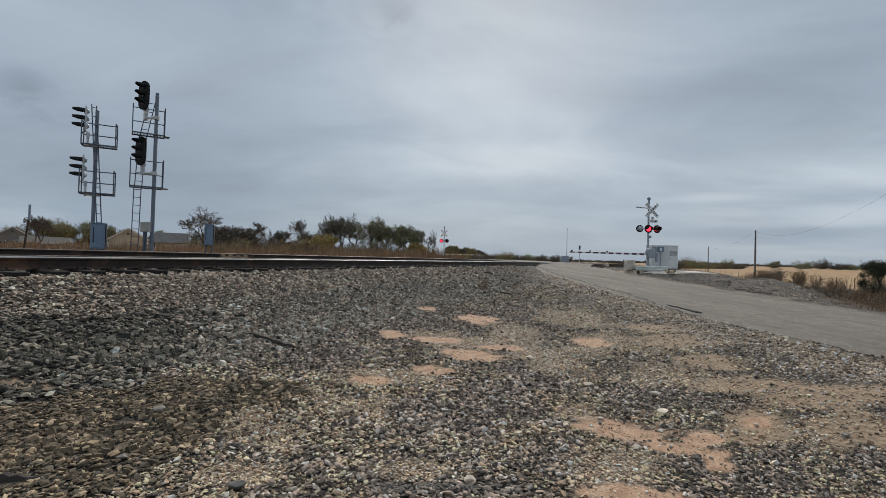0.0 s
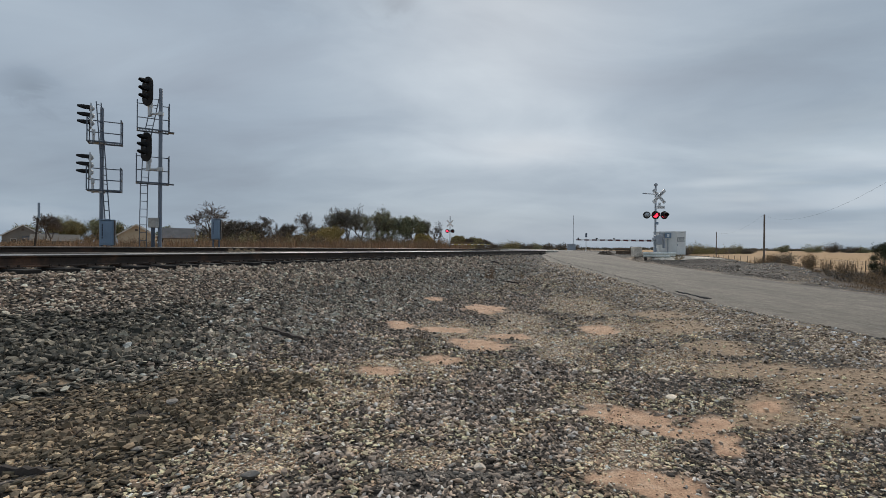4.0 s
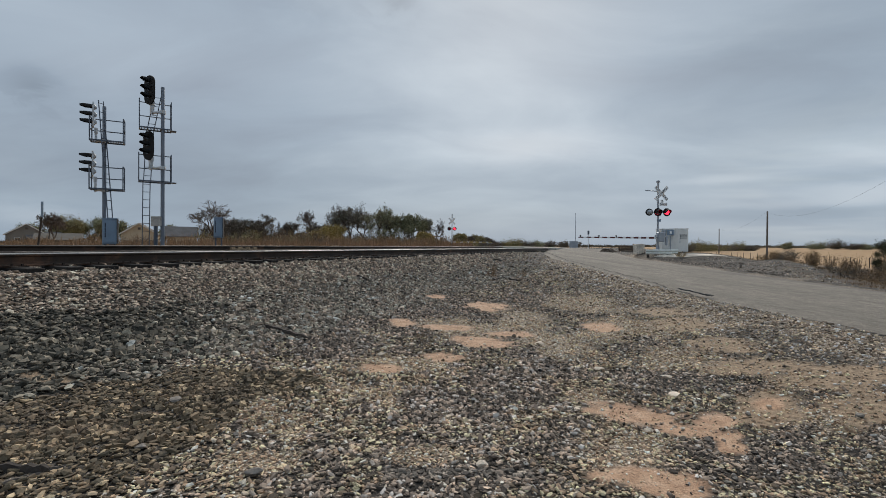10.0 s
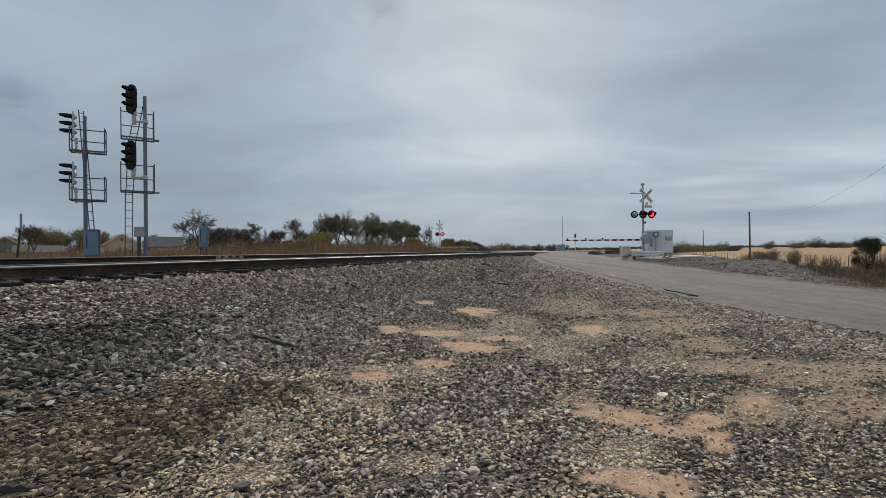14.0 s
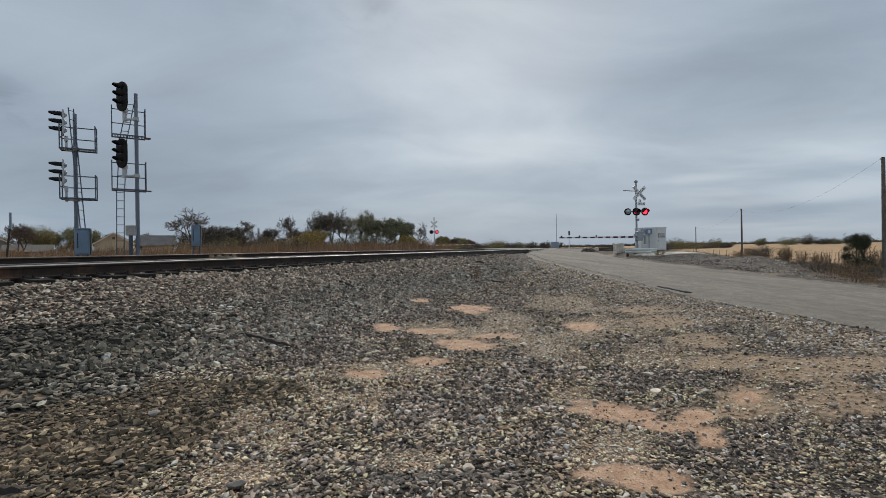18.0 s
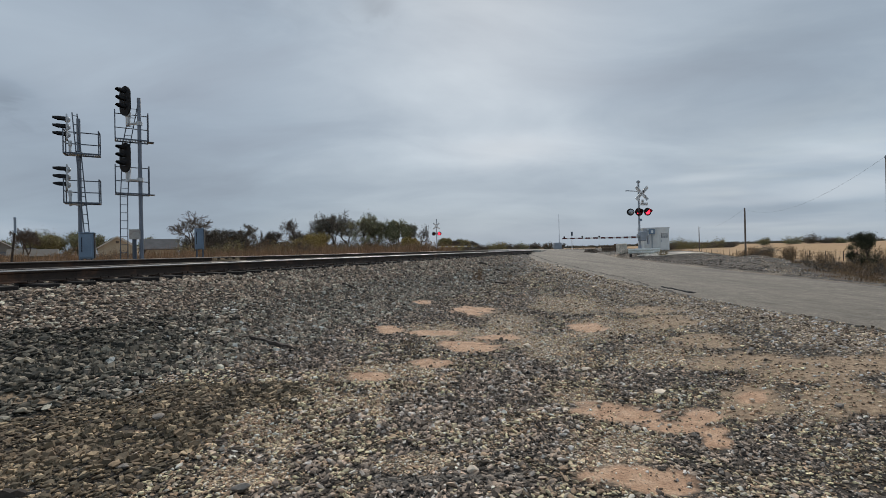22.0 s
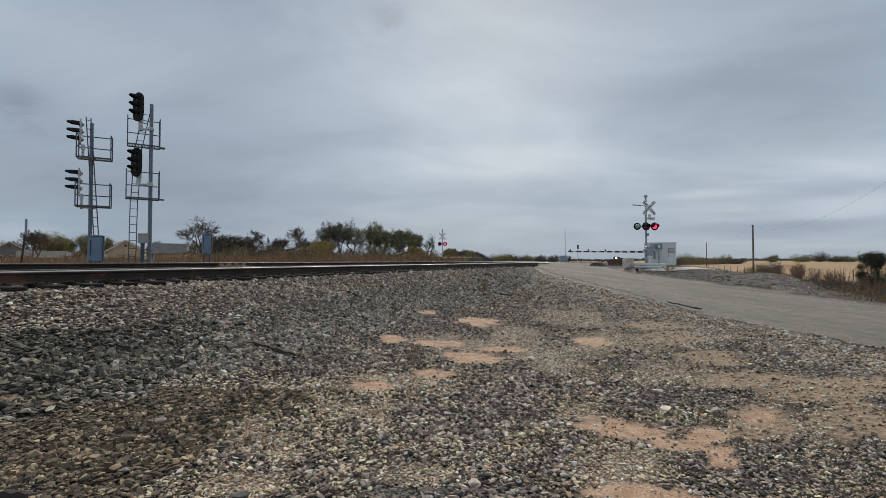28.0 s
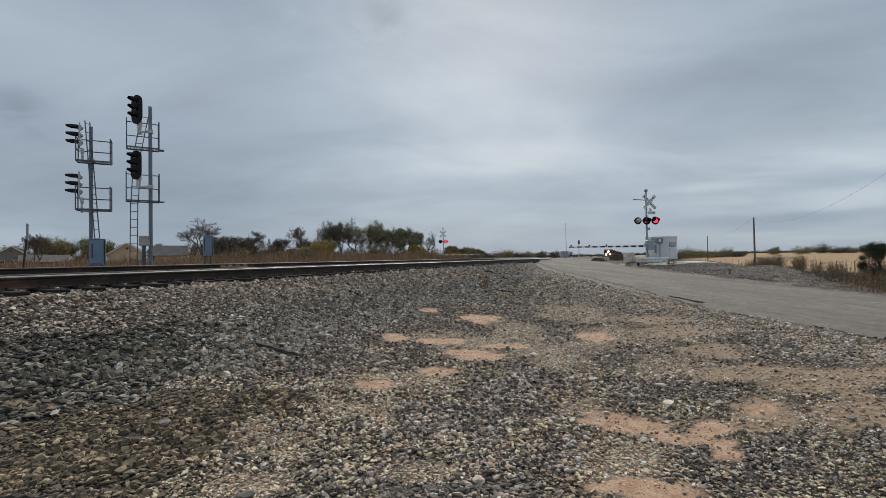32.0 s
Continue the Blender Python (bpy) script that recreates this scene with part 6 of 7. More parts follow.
def tree(x, y, base, height, width, seed, leaf=None, per=0, size=0.12, puff=0.3, label="", trunk=0.3, stems=1, spread=36):
    """A tree: stems that fork again and again into bowed limbs and fine twigs, with leaves in clumps at the twig ends."""
    rs = np.random.RandomState(seed)
    t = thing("tree", label, "tree", pose(x, y, base), "trees and bushes along the tracks")
    paths, ends = [], []
    last = 4 + (stems < 3) + (leaf in (None, M_LEAF_BROWN, M_LEAF_GREY) or stems == 1)
    for k in range(stems):
        a = 6.283 * k / stems + rs.uniform(-0.5, 0.5)
        out = 0.0 if stems == 1 else rs.uniform(0.25, 0.6)
        d = Vector((math.cos(a) * out + rs.normal(0, 0.08), math.sin(a) * out + rs.normal(0, 0.08), 1)).normalized()
        grow(rs, Vector((0, 0, -0.1)), d, 0.5 + 2.2 * trunk, height * 0.036 / math.sqrt(stems), 0, last, paths, ends, spread, 1.0)
    e = np.array(ends)
    up = (height - 0.3 * puff) / np.percentile(e[:, 2], 99.7)
    wide = width / 2 / np.percentile(np.hypot(e[:, 0], e[:, 1]), 93)
    def fit(p):
        return Vector((p[0] * wide, p[1] * wide, p[2] * up))
    thick = [[(fit(p), r) for p, r in pts] for level, pts in paths if level < 3]
    thin = [[(fit(p), r) for p, r in pts] for level, pts in paths if level >= 3]
    v, f = tube_mesh(thick, 6, 0.00055 * math.hypot(x, y))
    array_part("trunk", v, f, M_BARK, t)["kind"] = "stuff"
    v, f = tube_mesh(thin, 3, 0.00034 * math.hypot(x, y) * min(1.0, width / 7.4))
    array_part("fine_branching", v, f, M_TWIG, t)["kind"] = "stuff"
    if leaf:
        e = np.array([tuple(fit(p)) for p in ends])
        rounds = max(1, int(round(per * 2400 / len(e))))
        clump = e[wobble(e[:, 0] * 3 + seed, e[:, 2] * 3 + e[:, 1], 0.8, seed) > -0.22]
        v, f = leaf_cards(rs, clump, size * 1.15, rounds, puff)
        array_part("crown", v, f, leaf, t)["kind"] = "stuff"
    return t


def bush(x, y, base, height, width, seed, leaf, n=260, size=0.07, label="", sticks=14, puff=0.075):
    rs = np.random.RandomState(seed)
    t = thing("bush", label, "bush", pose(x, y, base), "bushes and weeds")
    paths, ends = [], []
    for k in range(sticks):
        a, r = rs.uniform(0, 6.28), width / 2 * math.sqrt(rs.uniform(0, 1))
        e = Vector((math.cos(a) * r, math.sin(a) * r, height * rs.uniform(0.55, 1.0) * (1 - 0.35 * (2 * r / width) ** 2)))
        b0 = Vector((e.x * 0.3, e.y * 0.3, -0.05))
        m = (b0 + e) / 2 + Vector(rs.normal(0, 0.06 * height, 3))
        k0 = min(1.0, height / 1.2)
        paths.append([(b0, 0.018 * k0), (m, 0.013 * k0), (e, 0.005 * k0)])
        ends += [tuple(b0 + (e - b0) * f) for f in (0.2, 0.4, 0.6, 0.8, 1.0)]
    v, f = tube_mesh(paths, 4, 0.003)
    array_part("brushwood", v, f, M_STALK, t)["kind"] = "stuff"
    v, f = leaf_cards(rs, np.array(ends), size * 1.12, max(1, int(0.72 * n) // len(ends)), puff * height)
    v[:, 2] = np.maximum(v[:, 2], 0.0)
    array_part("foliage", v, f, leaf, t)["kind"] = "stuff"
    return t


def px_place(px, dist):
    """Sideways place of a thing from its bearing (bearing in thousandths) and distance ahead."""
    return px * 0.001 * dist


def left_ground(x, y):
    return float(ground_height(np.array(float(x)), np.array(float(y))))


BARE, LEAFY = "bare grey-brown winter tree with fine twigs", "tree with dull green and brown autumn leaves"
# bearing, distance, height, width, seed, leaf, leaves per twig, leaf size, puff, trunk share, stems
G, O, N = M_LEAF_GREEN, M_LEAF_OLIVE, M_LEAF_BROWN
TREES = [(-838, 90, 6.6, 6.0, 1, None, 0, 0, 0, 0.4, 2), (-778, 125, 7.9, 10.26, 2, O, 9, 0.12, 0.55, 0.1, 2), (-808, 135, 6.86, 8.64, 3, G, 9, 0.12, 0.55, 0.1, 2), (-742, 130, 7.49, 8.1, 51, G, 9, 0.12, 0.55, 0.1, 2), (-690, 140, 7.18, 8.64, 44, G, 5, 0.133, 0.375, 0.1, 2), (-880, 140, 6.55, 9.72, 52, G, 5, 0.133, 0.375, 0.1, 2),
         (-590, 150, 6.66, 8.64, 53, G, 5, 0.133, 0.375, 0.1, 2), (-496, 70, 7.1, 7.4, 4, None, 0, 0, 0, 0.35, 1), (-452, 80, 5.15, 6.32, 5, N, 4, 0.075, 0.2, 0.1, 3), (-420, 84, 5.15, 5.75, 6, N, 4, 0.075, 0.2, 0.1, 2), (-384, 80, 5.88, 5.75, 7, N, 3, 0.075, 0.15, 0.22, 1), (-350, 92, 5.4, 3.6, 45, None, 0, 0, 0, 0.2, 1),
         (-478, 90, 5.25, 6.9, 54, N, 4, 0.075, 0.2, 0.1, 3), (-292, 84, 7.0, 5.4, 88, None, 0, 0, 0, 1.1, 1), (-322, 95, 5.25, 5.17, 46, N, 3, 0.075, 0.2, 0.1, 2), (-268, 95, 5.25, 5.75, 55, N, 4, 0.075, 0.2, 0.1, 3), (-240, 74, 3.74, 4.8, 9, M_LEAF_OCHRE, 11, 0.075, 0.3, 0.04, 4), (-203, 92, 8.5, 8.0, 10, M_LEAF_GREY, 3, 0.07, 0.25, 0.22, 2),
         (-172, 98, 8.0, 6.4, 56, M_LEAF_GREY, 3, 0.07, 0.25, 0.25, 1), (-128, 88, 7.9, 7.4, 11, G, 4, 0.08, 0.26, 0.25, 2), (-106, 91, 7.3, 6.0, 48, G, 4, 0.08, 0.26, 0.2, 1), (-64, 90, 6.45, 4.75, 12, G, 7, 0.097, 0.25, 0.08, 2), (-36, 96, 6.3, 4.4, 57, M_LEAF_GREY, 3, 0.075, 0.22, 0.6, 1), (-20, 95, 6.2, 4.0, 13, None, 0, 0, 0, 0.2, 1),
         (-36, 82, 2.91, 3.02, 14, M_LEAF_OCHRE, 8, 0.088, 0.2, 0.05, 3), (30, 150, 4.26, 6.48, 15, O, 6, 0.133, 0.312, 0.05, 3), (52, 170, 4.3, 6.9, 58, N, 6, 0.075, 0.25, 0.05, 3), (70, 190, 4.68, 7.56, 16, O, 6, 0.159, 0.375, 0.05, 3), (92, 230, 4.94, 8.05, 17, N, 7, 0.075, 0.3, 0.05, 3)]
HEDGES = [(522, 190, 2.7, 11.2, M_LEAF_BROWN), (540, 205, 4.6, 9.6, M_LEAF_OLIVE), (556, 210, 3.4, 12.8, M_LEAF_OLIVE), (580, 215, 3.7, 14.4, M_LEAF_OLIVE), (606, 225, 2.9, 16.0, M_LEAF_BROWN), (632, 240, 4.2, 9.6, M_LEAF_OLIVE), (655, 240, 2.7, 12.8, M_LEAF_BROWN), (735, 330, 4.2, 9.0, M_LEAF_GREEN), (800, 330, 5.0, 14.0, M_LEAF_GREEN), (838, 335, 6.0, 12.0, M_LEAF_BROWN), (872, 330, 4.2, 14.0, M_LEAF_BROWN), (905, 330, 4.0, 14.0, M_LEAF_GREEN),
          (112, 240, 3.4, 9.0, M_LEAF_BROWN), (138, 250, 4.6, 8.0, M_LEAF_OLIVE), (158, 255, 5.2, 8.0, M_LEAF_OLIVE), (180, 262, 3.6, 9.0, M_LEAF_BROWN), (202, 270, 4.2, 9.0, M_LEAF_GREEN), (230, 275, 3.6, 9.0, M_LEAF_BROWN), (258, 280, 3.4, 9.0, M_LEAF_BROWN), (285, 285, 3.0, 8.0, M_LEAF_BROWN), (35, 145, 2.8, 5.0, M_LEAF_OLIVE), (60, 160, 2.6, 6.0, M_LEAF_OLIVE), (82, 170, 2.8, 6.0, M_LEAF_BROWN)]
for bearing, dist, h, w, seed, leaf, per, size, puff, trunk, stems in TREES:
    tx = px_place(bearing, dist)
    tree(tx, dist, left_ground(tx, dist) - 0.05, h, w, seed, leaf, per, size, puff, {None: BARE, G: LEAFY, O: "tree with olive and yellow autumn leaves", N: "dark twiggy tree with sparse brown leaves", M_LEAF_GREY: "airy grey-green tree with bare upright limbs", M_LEAF_OCHRE: "low spreading tree with yellow-ochre leaves"}[leaf], trunk, stems, 42 if leaf is None else 38)
for k, (bearing, dist, h, w, leaf) in enumerate(HEDGES):
    hx = px_place(bearing, dist)
    bush(hx, dist, left_ground(hx, dist), h * (1.15 if hx > 60 else 1.0), w, 700 + k, leaf, 3600, 0.00075 * dist, "ragged distant hedge of bare and brown brush", 22, 0.13)
# scrub along the far side
rr = random.Random(17)
for k in range(48):
    bearing, dist = rr.uniform(-520, -225), rr.uniform(56, 96)
    bx = px_place(bearing, dist)
    if q_of(bx, dist) > -15:
        continue
    bush(bx, dist, left_ground(bx, dist), rr.uniform(1.4, 3.2), rr.uniform(2.0, 4.2), 200 + k, rr.choice([M_LEAF_BROWN, M_WEED, M_WEED, M_LEAF_OLIVE]), 900, 0.085, "low brown scrub in dry grass")


for k in range(34):
    bearing, dist = rr.uniform(-230, 5), rr.uniform(62, 80)
    bx = px_place(bearing, dist)
    if q_of(bx, dist) > -14:
        continue
    bush(bx, dist, left_ground(bx, dist), rr.uniform(1.3, 2.4), rr.uniform(2.0, 4.0), 300 + k, rr.choice([M_DRY, M_DRY, M_WEED, M_LEAF_OLIVE]), 800, 0.07, "low dry brush in tall grass before the trees")


def grass_stuff(name, label, mat, spots, height, seed, blade=0.02):
    """Upright dry stems, three corners each."""
    rs = np.random.RandomState(seed)
    x, y, z = spots
    n = len(x)
    h = height * rs.uniform(0.45, 1.15, n) * (0.8 + 0.6 * wobble(x, y, 0.5, 71)) * (0.35 + 0.65 * soft(y, 30, 55) if height > 1 else 1)
    a = rs.uniform(0, 6.28, n)
    w = blade * rs.uniform(0.7, 1.5, n)
    lean = rs.normal(0, 0.22, (n, 2)) * h[:, None]
    p0 = np.stack([x - np.cos(a) * w, y - np.sin(a) * w, z - 0.02], 1)
    p1 = np.stack([x + np.cos(a) * w, y + np.sin(a) * w, z - 0.02], 1)
    p2 = np.stack([x + lean[:, 0] + np.cos(a) * w * 0.3, y + lean[:, 1], z + h], 1)
    me = bpy.data.meshes.new(name)
    fill_mesh(me, np.stack([p0, p1, p2], 1).reshape(-1, 3), np.arange(n * 3).reshape(-1, 3))
    me.materials.append(mat)
    return tagged(new(name, me), label, "grass", kind="stuff")


rs = np.random.RandomState(5)
n = 95000
gy = rs.uniform(16, 100, n)
gx = rs.uniform(-1.05, 0.06, n) * gy
gq = (gx + 8.97 - TRACK_SLOPE * gy) * math.cos(TRACK_TURN)
clump = wobble(gx, gy, 0.35, 31) + 0.5 * wobble(gx, gy, 1.1, 32)
ok = (gq < -12.5 - 1.2 * clump) & (gq > -48) & (clump > -0.25) & ((gx > -0.45 * gy) | (rs.uniform(0, 1, n) < 0.75))
gx, gy = gx[ok], gy[ok]
grass_stuff("tall_dry_grass", "tall brown dry grass beyond the tracks", M_DRY, (gx, gy, ground_height(gx, gy)), 1.95, 6, 0.026)
n = 30000
gy = rs.uniform(9, 120, n)
gx = steps(gy, ROAD_Y, ROAD_R) + rs.uniform(6.5, 40, n)
clump = wobble(gx, gy, 0.4, 33) + 0.5 * wobble(gx, gy, 1.3, 34)
ok = (gx < 1.15 * gy + 2) & (clump > 0.05) & (gx > 10)
gx, gy = gx[ok], gy[ok]
grass_stuff("roadside_dry_grass", "short dry grass and weeds between the road and the field", M_DRY, (gx, gy, ground_height(gx, gy)), 0.3, 7, 0.015)

# weeds along the field fence
FENCE_A, FENCE_B = Vector((43, 40, 0)), Vector((66, 120, 0))
rr = random.Random(23)
for k in range(13):
    f = rr.random() ** 1.3
    p = FENCE_A + (FENCE_B - FENCE_A) * f + Vector((rr.uniform(-7.0, 1.0), rr.uniform(-1.0, 1.0), 0))
    bush(p.x, p.y, left_ground(p.x, p.y), rr.uniform(0.8, 2.0), rr.uniform(1.2, 2.8), 400 + k, rr.choice([M_WEED, M_WEED, M_WEED, M_LEAF_BROWN]), 1100, 0.04, "dry brown weeds along the field fence", 18)
bush(31.8, 32.9, left_ground(31.8, 32.9), 1.8, 1.7, 79, M_JUNIPER, 3600, 0.034, "dense dark green juniper growth at the field fence", 40, 0.09)
tree(31.8, 33.0, left_ground(31.8, 33.0), 2.7, 1.6, 77, M_JUNIPER, 7, 0.034, 0.12, "dark green ragged juniper standing at the field fence", 0.12, 3, 24)
for bx, by, bh, bw, seed, leaf, n in ((33.4, 33.6, 1.9, 1.8, 78, M_WEED, 500), (30.2, 33.4, 0.9, 1.5, 81, M_WEED, 1400), (35.4, 34.6, 1.7, 2.2, 82, M_WEED, 600), (32.2, 33.9, 1.1, 1.8, 83, M_LEAF_BROWN, 1300), (48.7, 66.0, 2.1, 3.6, 84, M_LEAF_BROWN, 2600), (46.9, 66.0, 1.8, 2.6, 85, M_WEED, 2000), (43.4, 55.0, 2.1, 1.5, 86, M_WEED, 2400), (33.7, 39.0, 1.7, 1.3, 87, M_WEED, 1500), (34.9, 39.2, 1.9, 1.2, 88, M_WEED, 200), (32.2, 38.5, 0.6, 2.0, 89, M_WEED, 900)):
    bush(bx, by, left_ground(bx, by), bh, bw, seed, leaf, int(n * 1.8), 0.0008 * by, "brown half-leafless thicket at the field fence" if bh > 1.5 else "low dark brown weeds at the field fence", 30)
for k in range(12):
    px, py = 28.0 + 0.62 * k + rr.uniform(-0.3, 0.3), 31.6 + 0.2 * k + rr.uniform(-0.8, 0.8)
    bush(px, py, left_ground(px, py), rr.uniform(0.45, 0.85), rr.uniform(1.4, 2.2), 660 + k, rr.choice([M_LEAF_BROWN, M_LEAF_BROWN, M_WEED]), 1700, 0.03, "low dark brown weeds at the field fence", 24)
# brush that fills in under the crowns of the trees, and before the houses
for k in range(16):
    dist = rr.uniform(83, 91)
    bx = px_place(-218 + 13 * k + rr.uniform(-5, 5), dist)
    bush(bx, dist, left_ground(bx, dist), rr.uniform(2.2, 3.6), rr.uniform(3.4, 5.0), 680 + k, rr.choice([M_LEAF_BROWN, M_LEAF_OLIVE, M_WEED]), 2200, 0.085, "dense brown and olive brush under the trees", 40)
for k in range(26):
    dist = rr.uniform(52, 88)
    bx = px_place(-930 + 14 * k + rr.uniform(-8, 8), dist)
    bush(bx, dist, left_ground(bx, dist), rr.uniform(0.9, 1.9), rr.uniform(2.4, 4.2), 1000 + k, rr.choice([M_LEAF_BROWN, M_WEED, M_WEED]), 1500, 0.06, "low brown scrub before the houses", 26)
# tall thicket of brown brush between the bare trees
for k in range(13):
    dist = rr.uniform(84, 97)
    bx = px_place(-485 + 12.5 * k + rr.uniform(-6, 6), dist)
    bush(bx, dist, left_ground(bx, dist), rr.uniform(2.9, 4.6), rr.uniform(4.0, 6.0), 640 + k, rr.choice([M_LEAF_BROWN, M_LEAF_BROWN, M_WEED]), 2400, 0.09, "tall dense thicket of dark brown brush", 46)


bush(1.83, 17.76, left_ground(1.83, 17.76), 0.55, 0.5, 601, M_DRY, 260, 0.03, "dry yellow weed growing in the ballast", 16)
bush(14.7, 28.9, left_ground(14.7, 28.9), 0.34, 0.95, 602, M_TAN, 620, 0.026, "low tuft of dry tan grass by the apron", 20)
bush(-0.28, 6.75, left_ground(-0.28, 6.75), 0.34, 0.3, 603, M_DRY, 12, 0.012, "few thin dry stalks standing in the gravel", 7)
bush(3.4, 20.0, left_ground(3.4, 20.0), 0.3, 0.5, 604, M_WEED, 160, 0.03, "dry brown weed at the foot of the bank", 12)


rr = random.Random(37)
for k in range(60):
    py = rr.uniform(13.0, 34.0)
    px = rr.uniform(0.68, 1.02) * py
    if px < float(np.interp(py, SHOULDER_Y, SHOULDER_X)) + 0.5:
        continue
    bush(px, py, left_ground(px, py), rr.uniform(0.12, 0.5), rr.uniform(0.4, 1.3), 900 + k, rr.choice([M_WEED, M_LEAF_BROWN, M_LEAF_BROWN, M_DRY]), 420, 0.02, "low dry weeds on the brown verge", 14)
n = 17000
gy = np.concatenate([rs.uniform(11, 20, n // 2), rs.uniform(12, 40, n - n // 2)])
gx = rs.uniform(0.62, 1.05, n) * gy
clump = wobble(gx, gy, 1.1, 35) + 0.6 * wobble(gx, gy, 3.3, 36)
ok = (gx > steps(gy, SHOULDER_Y, SHOULDER_X) + 0.1) & (clump > -0.25)
gx, gy = gx[ok], gy[ok]
grass_stuff("verge_weeds", "matted short brown weeds on the verge", M_WEED, (gx, gy, ground_height(gx, gy)), 0.09, 9, 0.008)
rr = random.Random(31)
for k in range(26):
    px, py = rr.uniform(22.0, 38.0), rr.uniform(22.0, 40.0)
    if px < 15.5 + py * 0.42 or px > 1.06 * py:
        continue
    bush(px, py, left_ground(px, py), rr.uniform(0.35, 0.9), rr.uniform(0.8, 2.0), 800 + k, rr.choice([M_WEED, M_LEAF_BROWN, M_LEAF_BROWN]), 900, 0.028, "low dark brown weeds on the verge", 16)


def fence():
    t = thing("field_fence", "old wire fence with thin weathered posts along the field", "fence")
    n = 24
    prev = None
    for k in range(n):
        p = FENCE_A + (FENCE_B - FENCE_A) * (k / (n - 1))
        z = left_ground(p.x, p.y)
        part("post", tube(B(), (p.x, p.y, z - 0.2), (p.x + 0.03 * math.sin(k * 5), p.y, z + 1.15), 0.045, 0.04, 6), M_DRIFTWOOD, t)
        now = [Vector((p.x, p.y, z + h)) for h in (0.4, 0.75, 1.08)]
        if prev:
            for a, b in zip(prev, now):
                part("wire", tube(B(), a, b, 0.006, seg=4), M_WALKWAY, t)
        prev = now


fence()


def utility_pole(x, y, top, label):
    z = left_ground(x, y)
    t = thing("utility_pole", label, "utility pole", pose(x, y, z), "poles along the field")
    part("pole", tube(B(), (0, 0, -0.3), (0, 0, top - z), 0.16, 0.11, 12), M_WOOD, t)
    part("insulator", tube(disc(B(), (-0.16, 0, top - z - 0.12), (0, 0, 1), 0.05, 0.08, 10), (-0.16, 0, top - z - 0.3), (0.0, 0, top - z - 0.25), 0.02, seg=6), M_STEEL, t)
    return Vector((x - 0.16, y, top - 0.1))


tops = [utility_pole(32.55, 32.0, 7.54, "tall weathered wooden utility pole at the field edge"), utility_pole(53.35, 77.0, 7.52, "weathered wooden utility pole with no crossarm"), utility_pole(88.5, 150.0, 7.52, "distant weathered wooden utility pole")]


def wire(a, b, sag):
    pts = [(a.lerp(b, i / 24) - Vector((0, 0, sag * 4 * (i / 24) * (1 - i / 24))), 0.006) for i in range(25)]
    t = thing("overhead_wire", "single thin overhead wire between wooden poles", "wire", kind="")
    v, f = tube_mesh([pts], 5)
    array_part("cable", v, f, M_SIGNAL_BLACK, t)


wire(tops[0], tops[1], 1.9)
wire(tops[1], tops[2], 1.5)

M_TANWALL = material("tan_house_siding", (0.48, 0.40, 0.29), 0.85, 0, 0.12, 8, 0.6, 0.1)
M_GREYROOF = material("grey_roof_shingles", (0.13, 0.125, 0.125), 0.9, 0, 0.2, 6, 0.6, 0.2)
M_BROWNROOF = material("brown_roof_shingles", (0.12, 0.10, 0.085), 0.9, 0, 0.2, 6, 0.6, 0.2)
M_GREYWALL = material("grey_house_siding", (0.2, 0.185, 0.165), 0.85, 0, 0.12, 8, 0.6, 0.1)
M_PALEROOF = material("weathered_metal_roof", (0.15, 0.133, 0.112), 0.75, 0, 0.2, 8, 0.6, 0.15, tint=(0.10, 0.085, 0.07), tint_at=(0.45, 0.7))
M_SHEDWALL = material("brown_shed_boards", (0.17, 0.14, 0.11), 0.9, 0, 0.2, 8, 0.6, 0.2)
M_TRIM = material("pale_trim_paint", (0.62, 0.60, 0.56), 0.7, 0, 0.1)
M_DARKGLASS = material("dark_window_glass", (0.03, 0.035, 0.04), 0.1, 0, 0, bump=0)


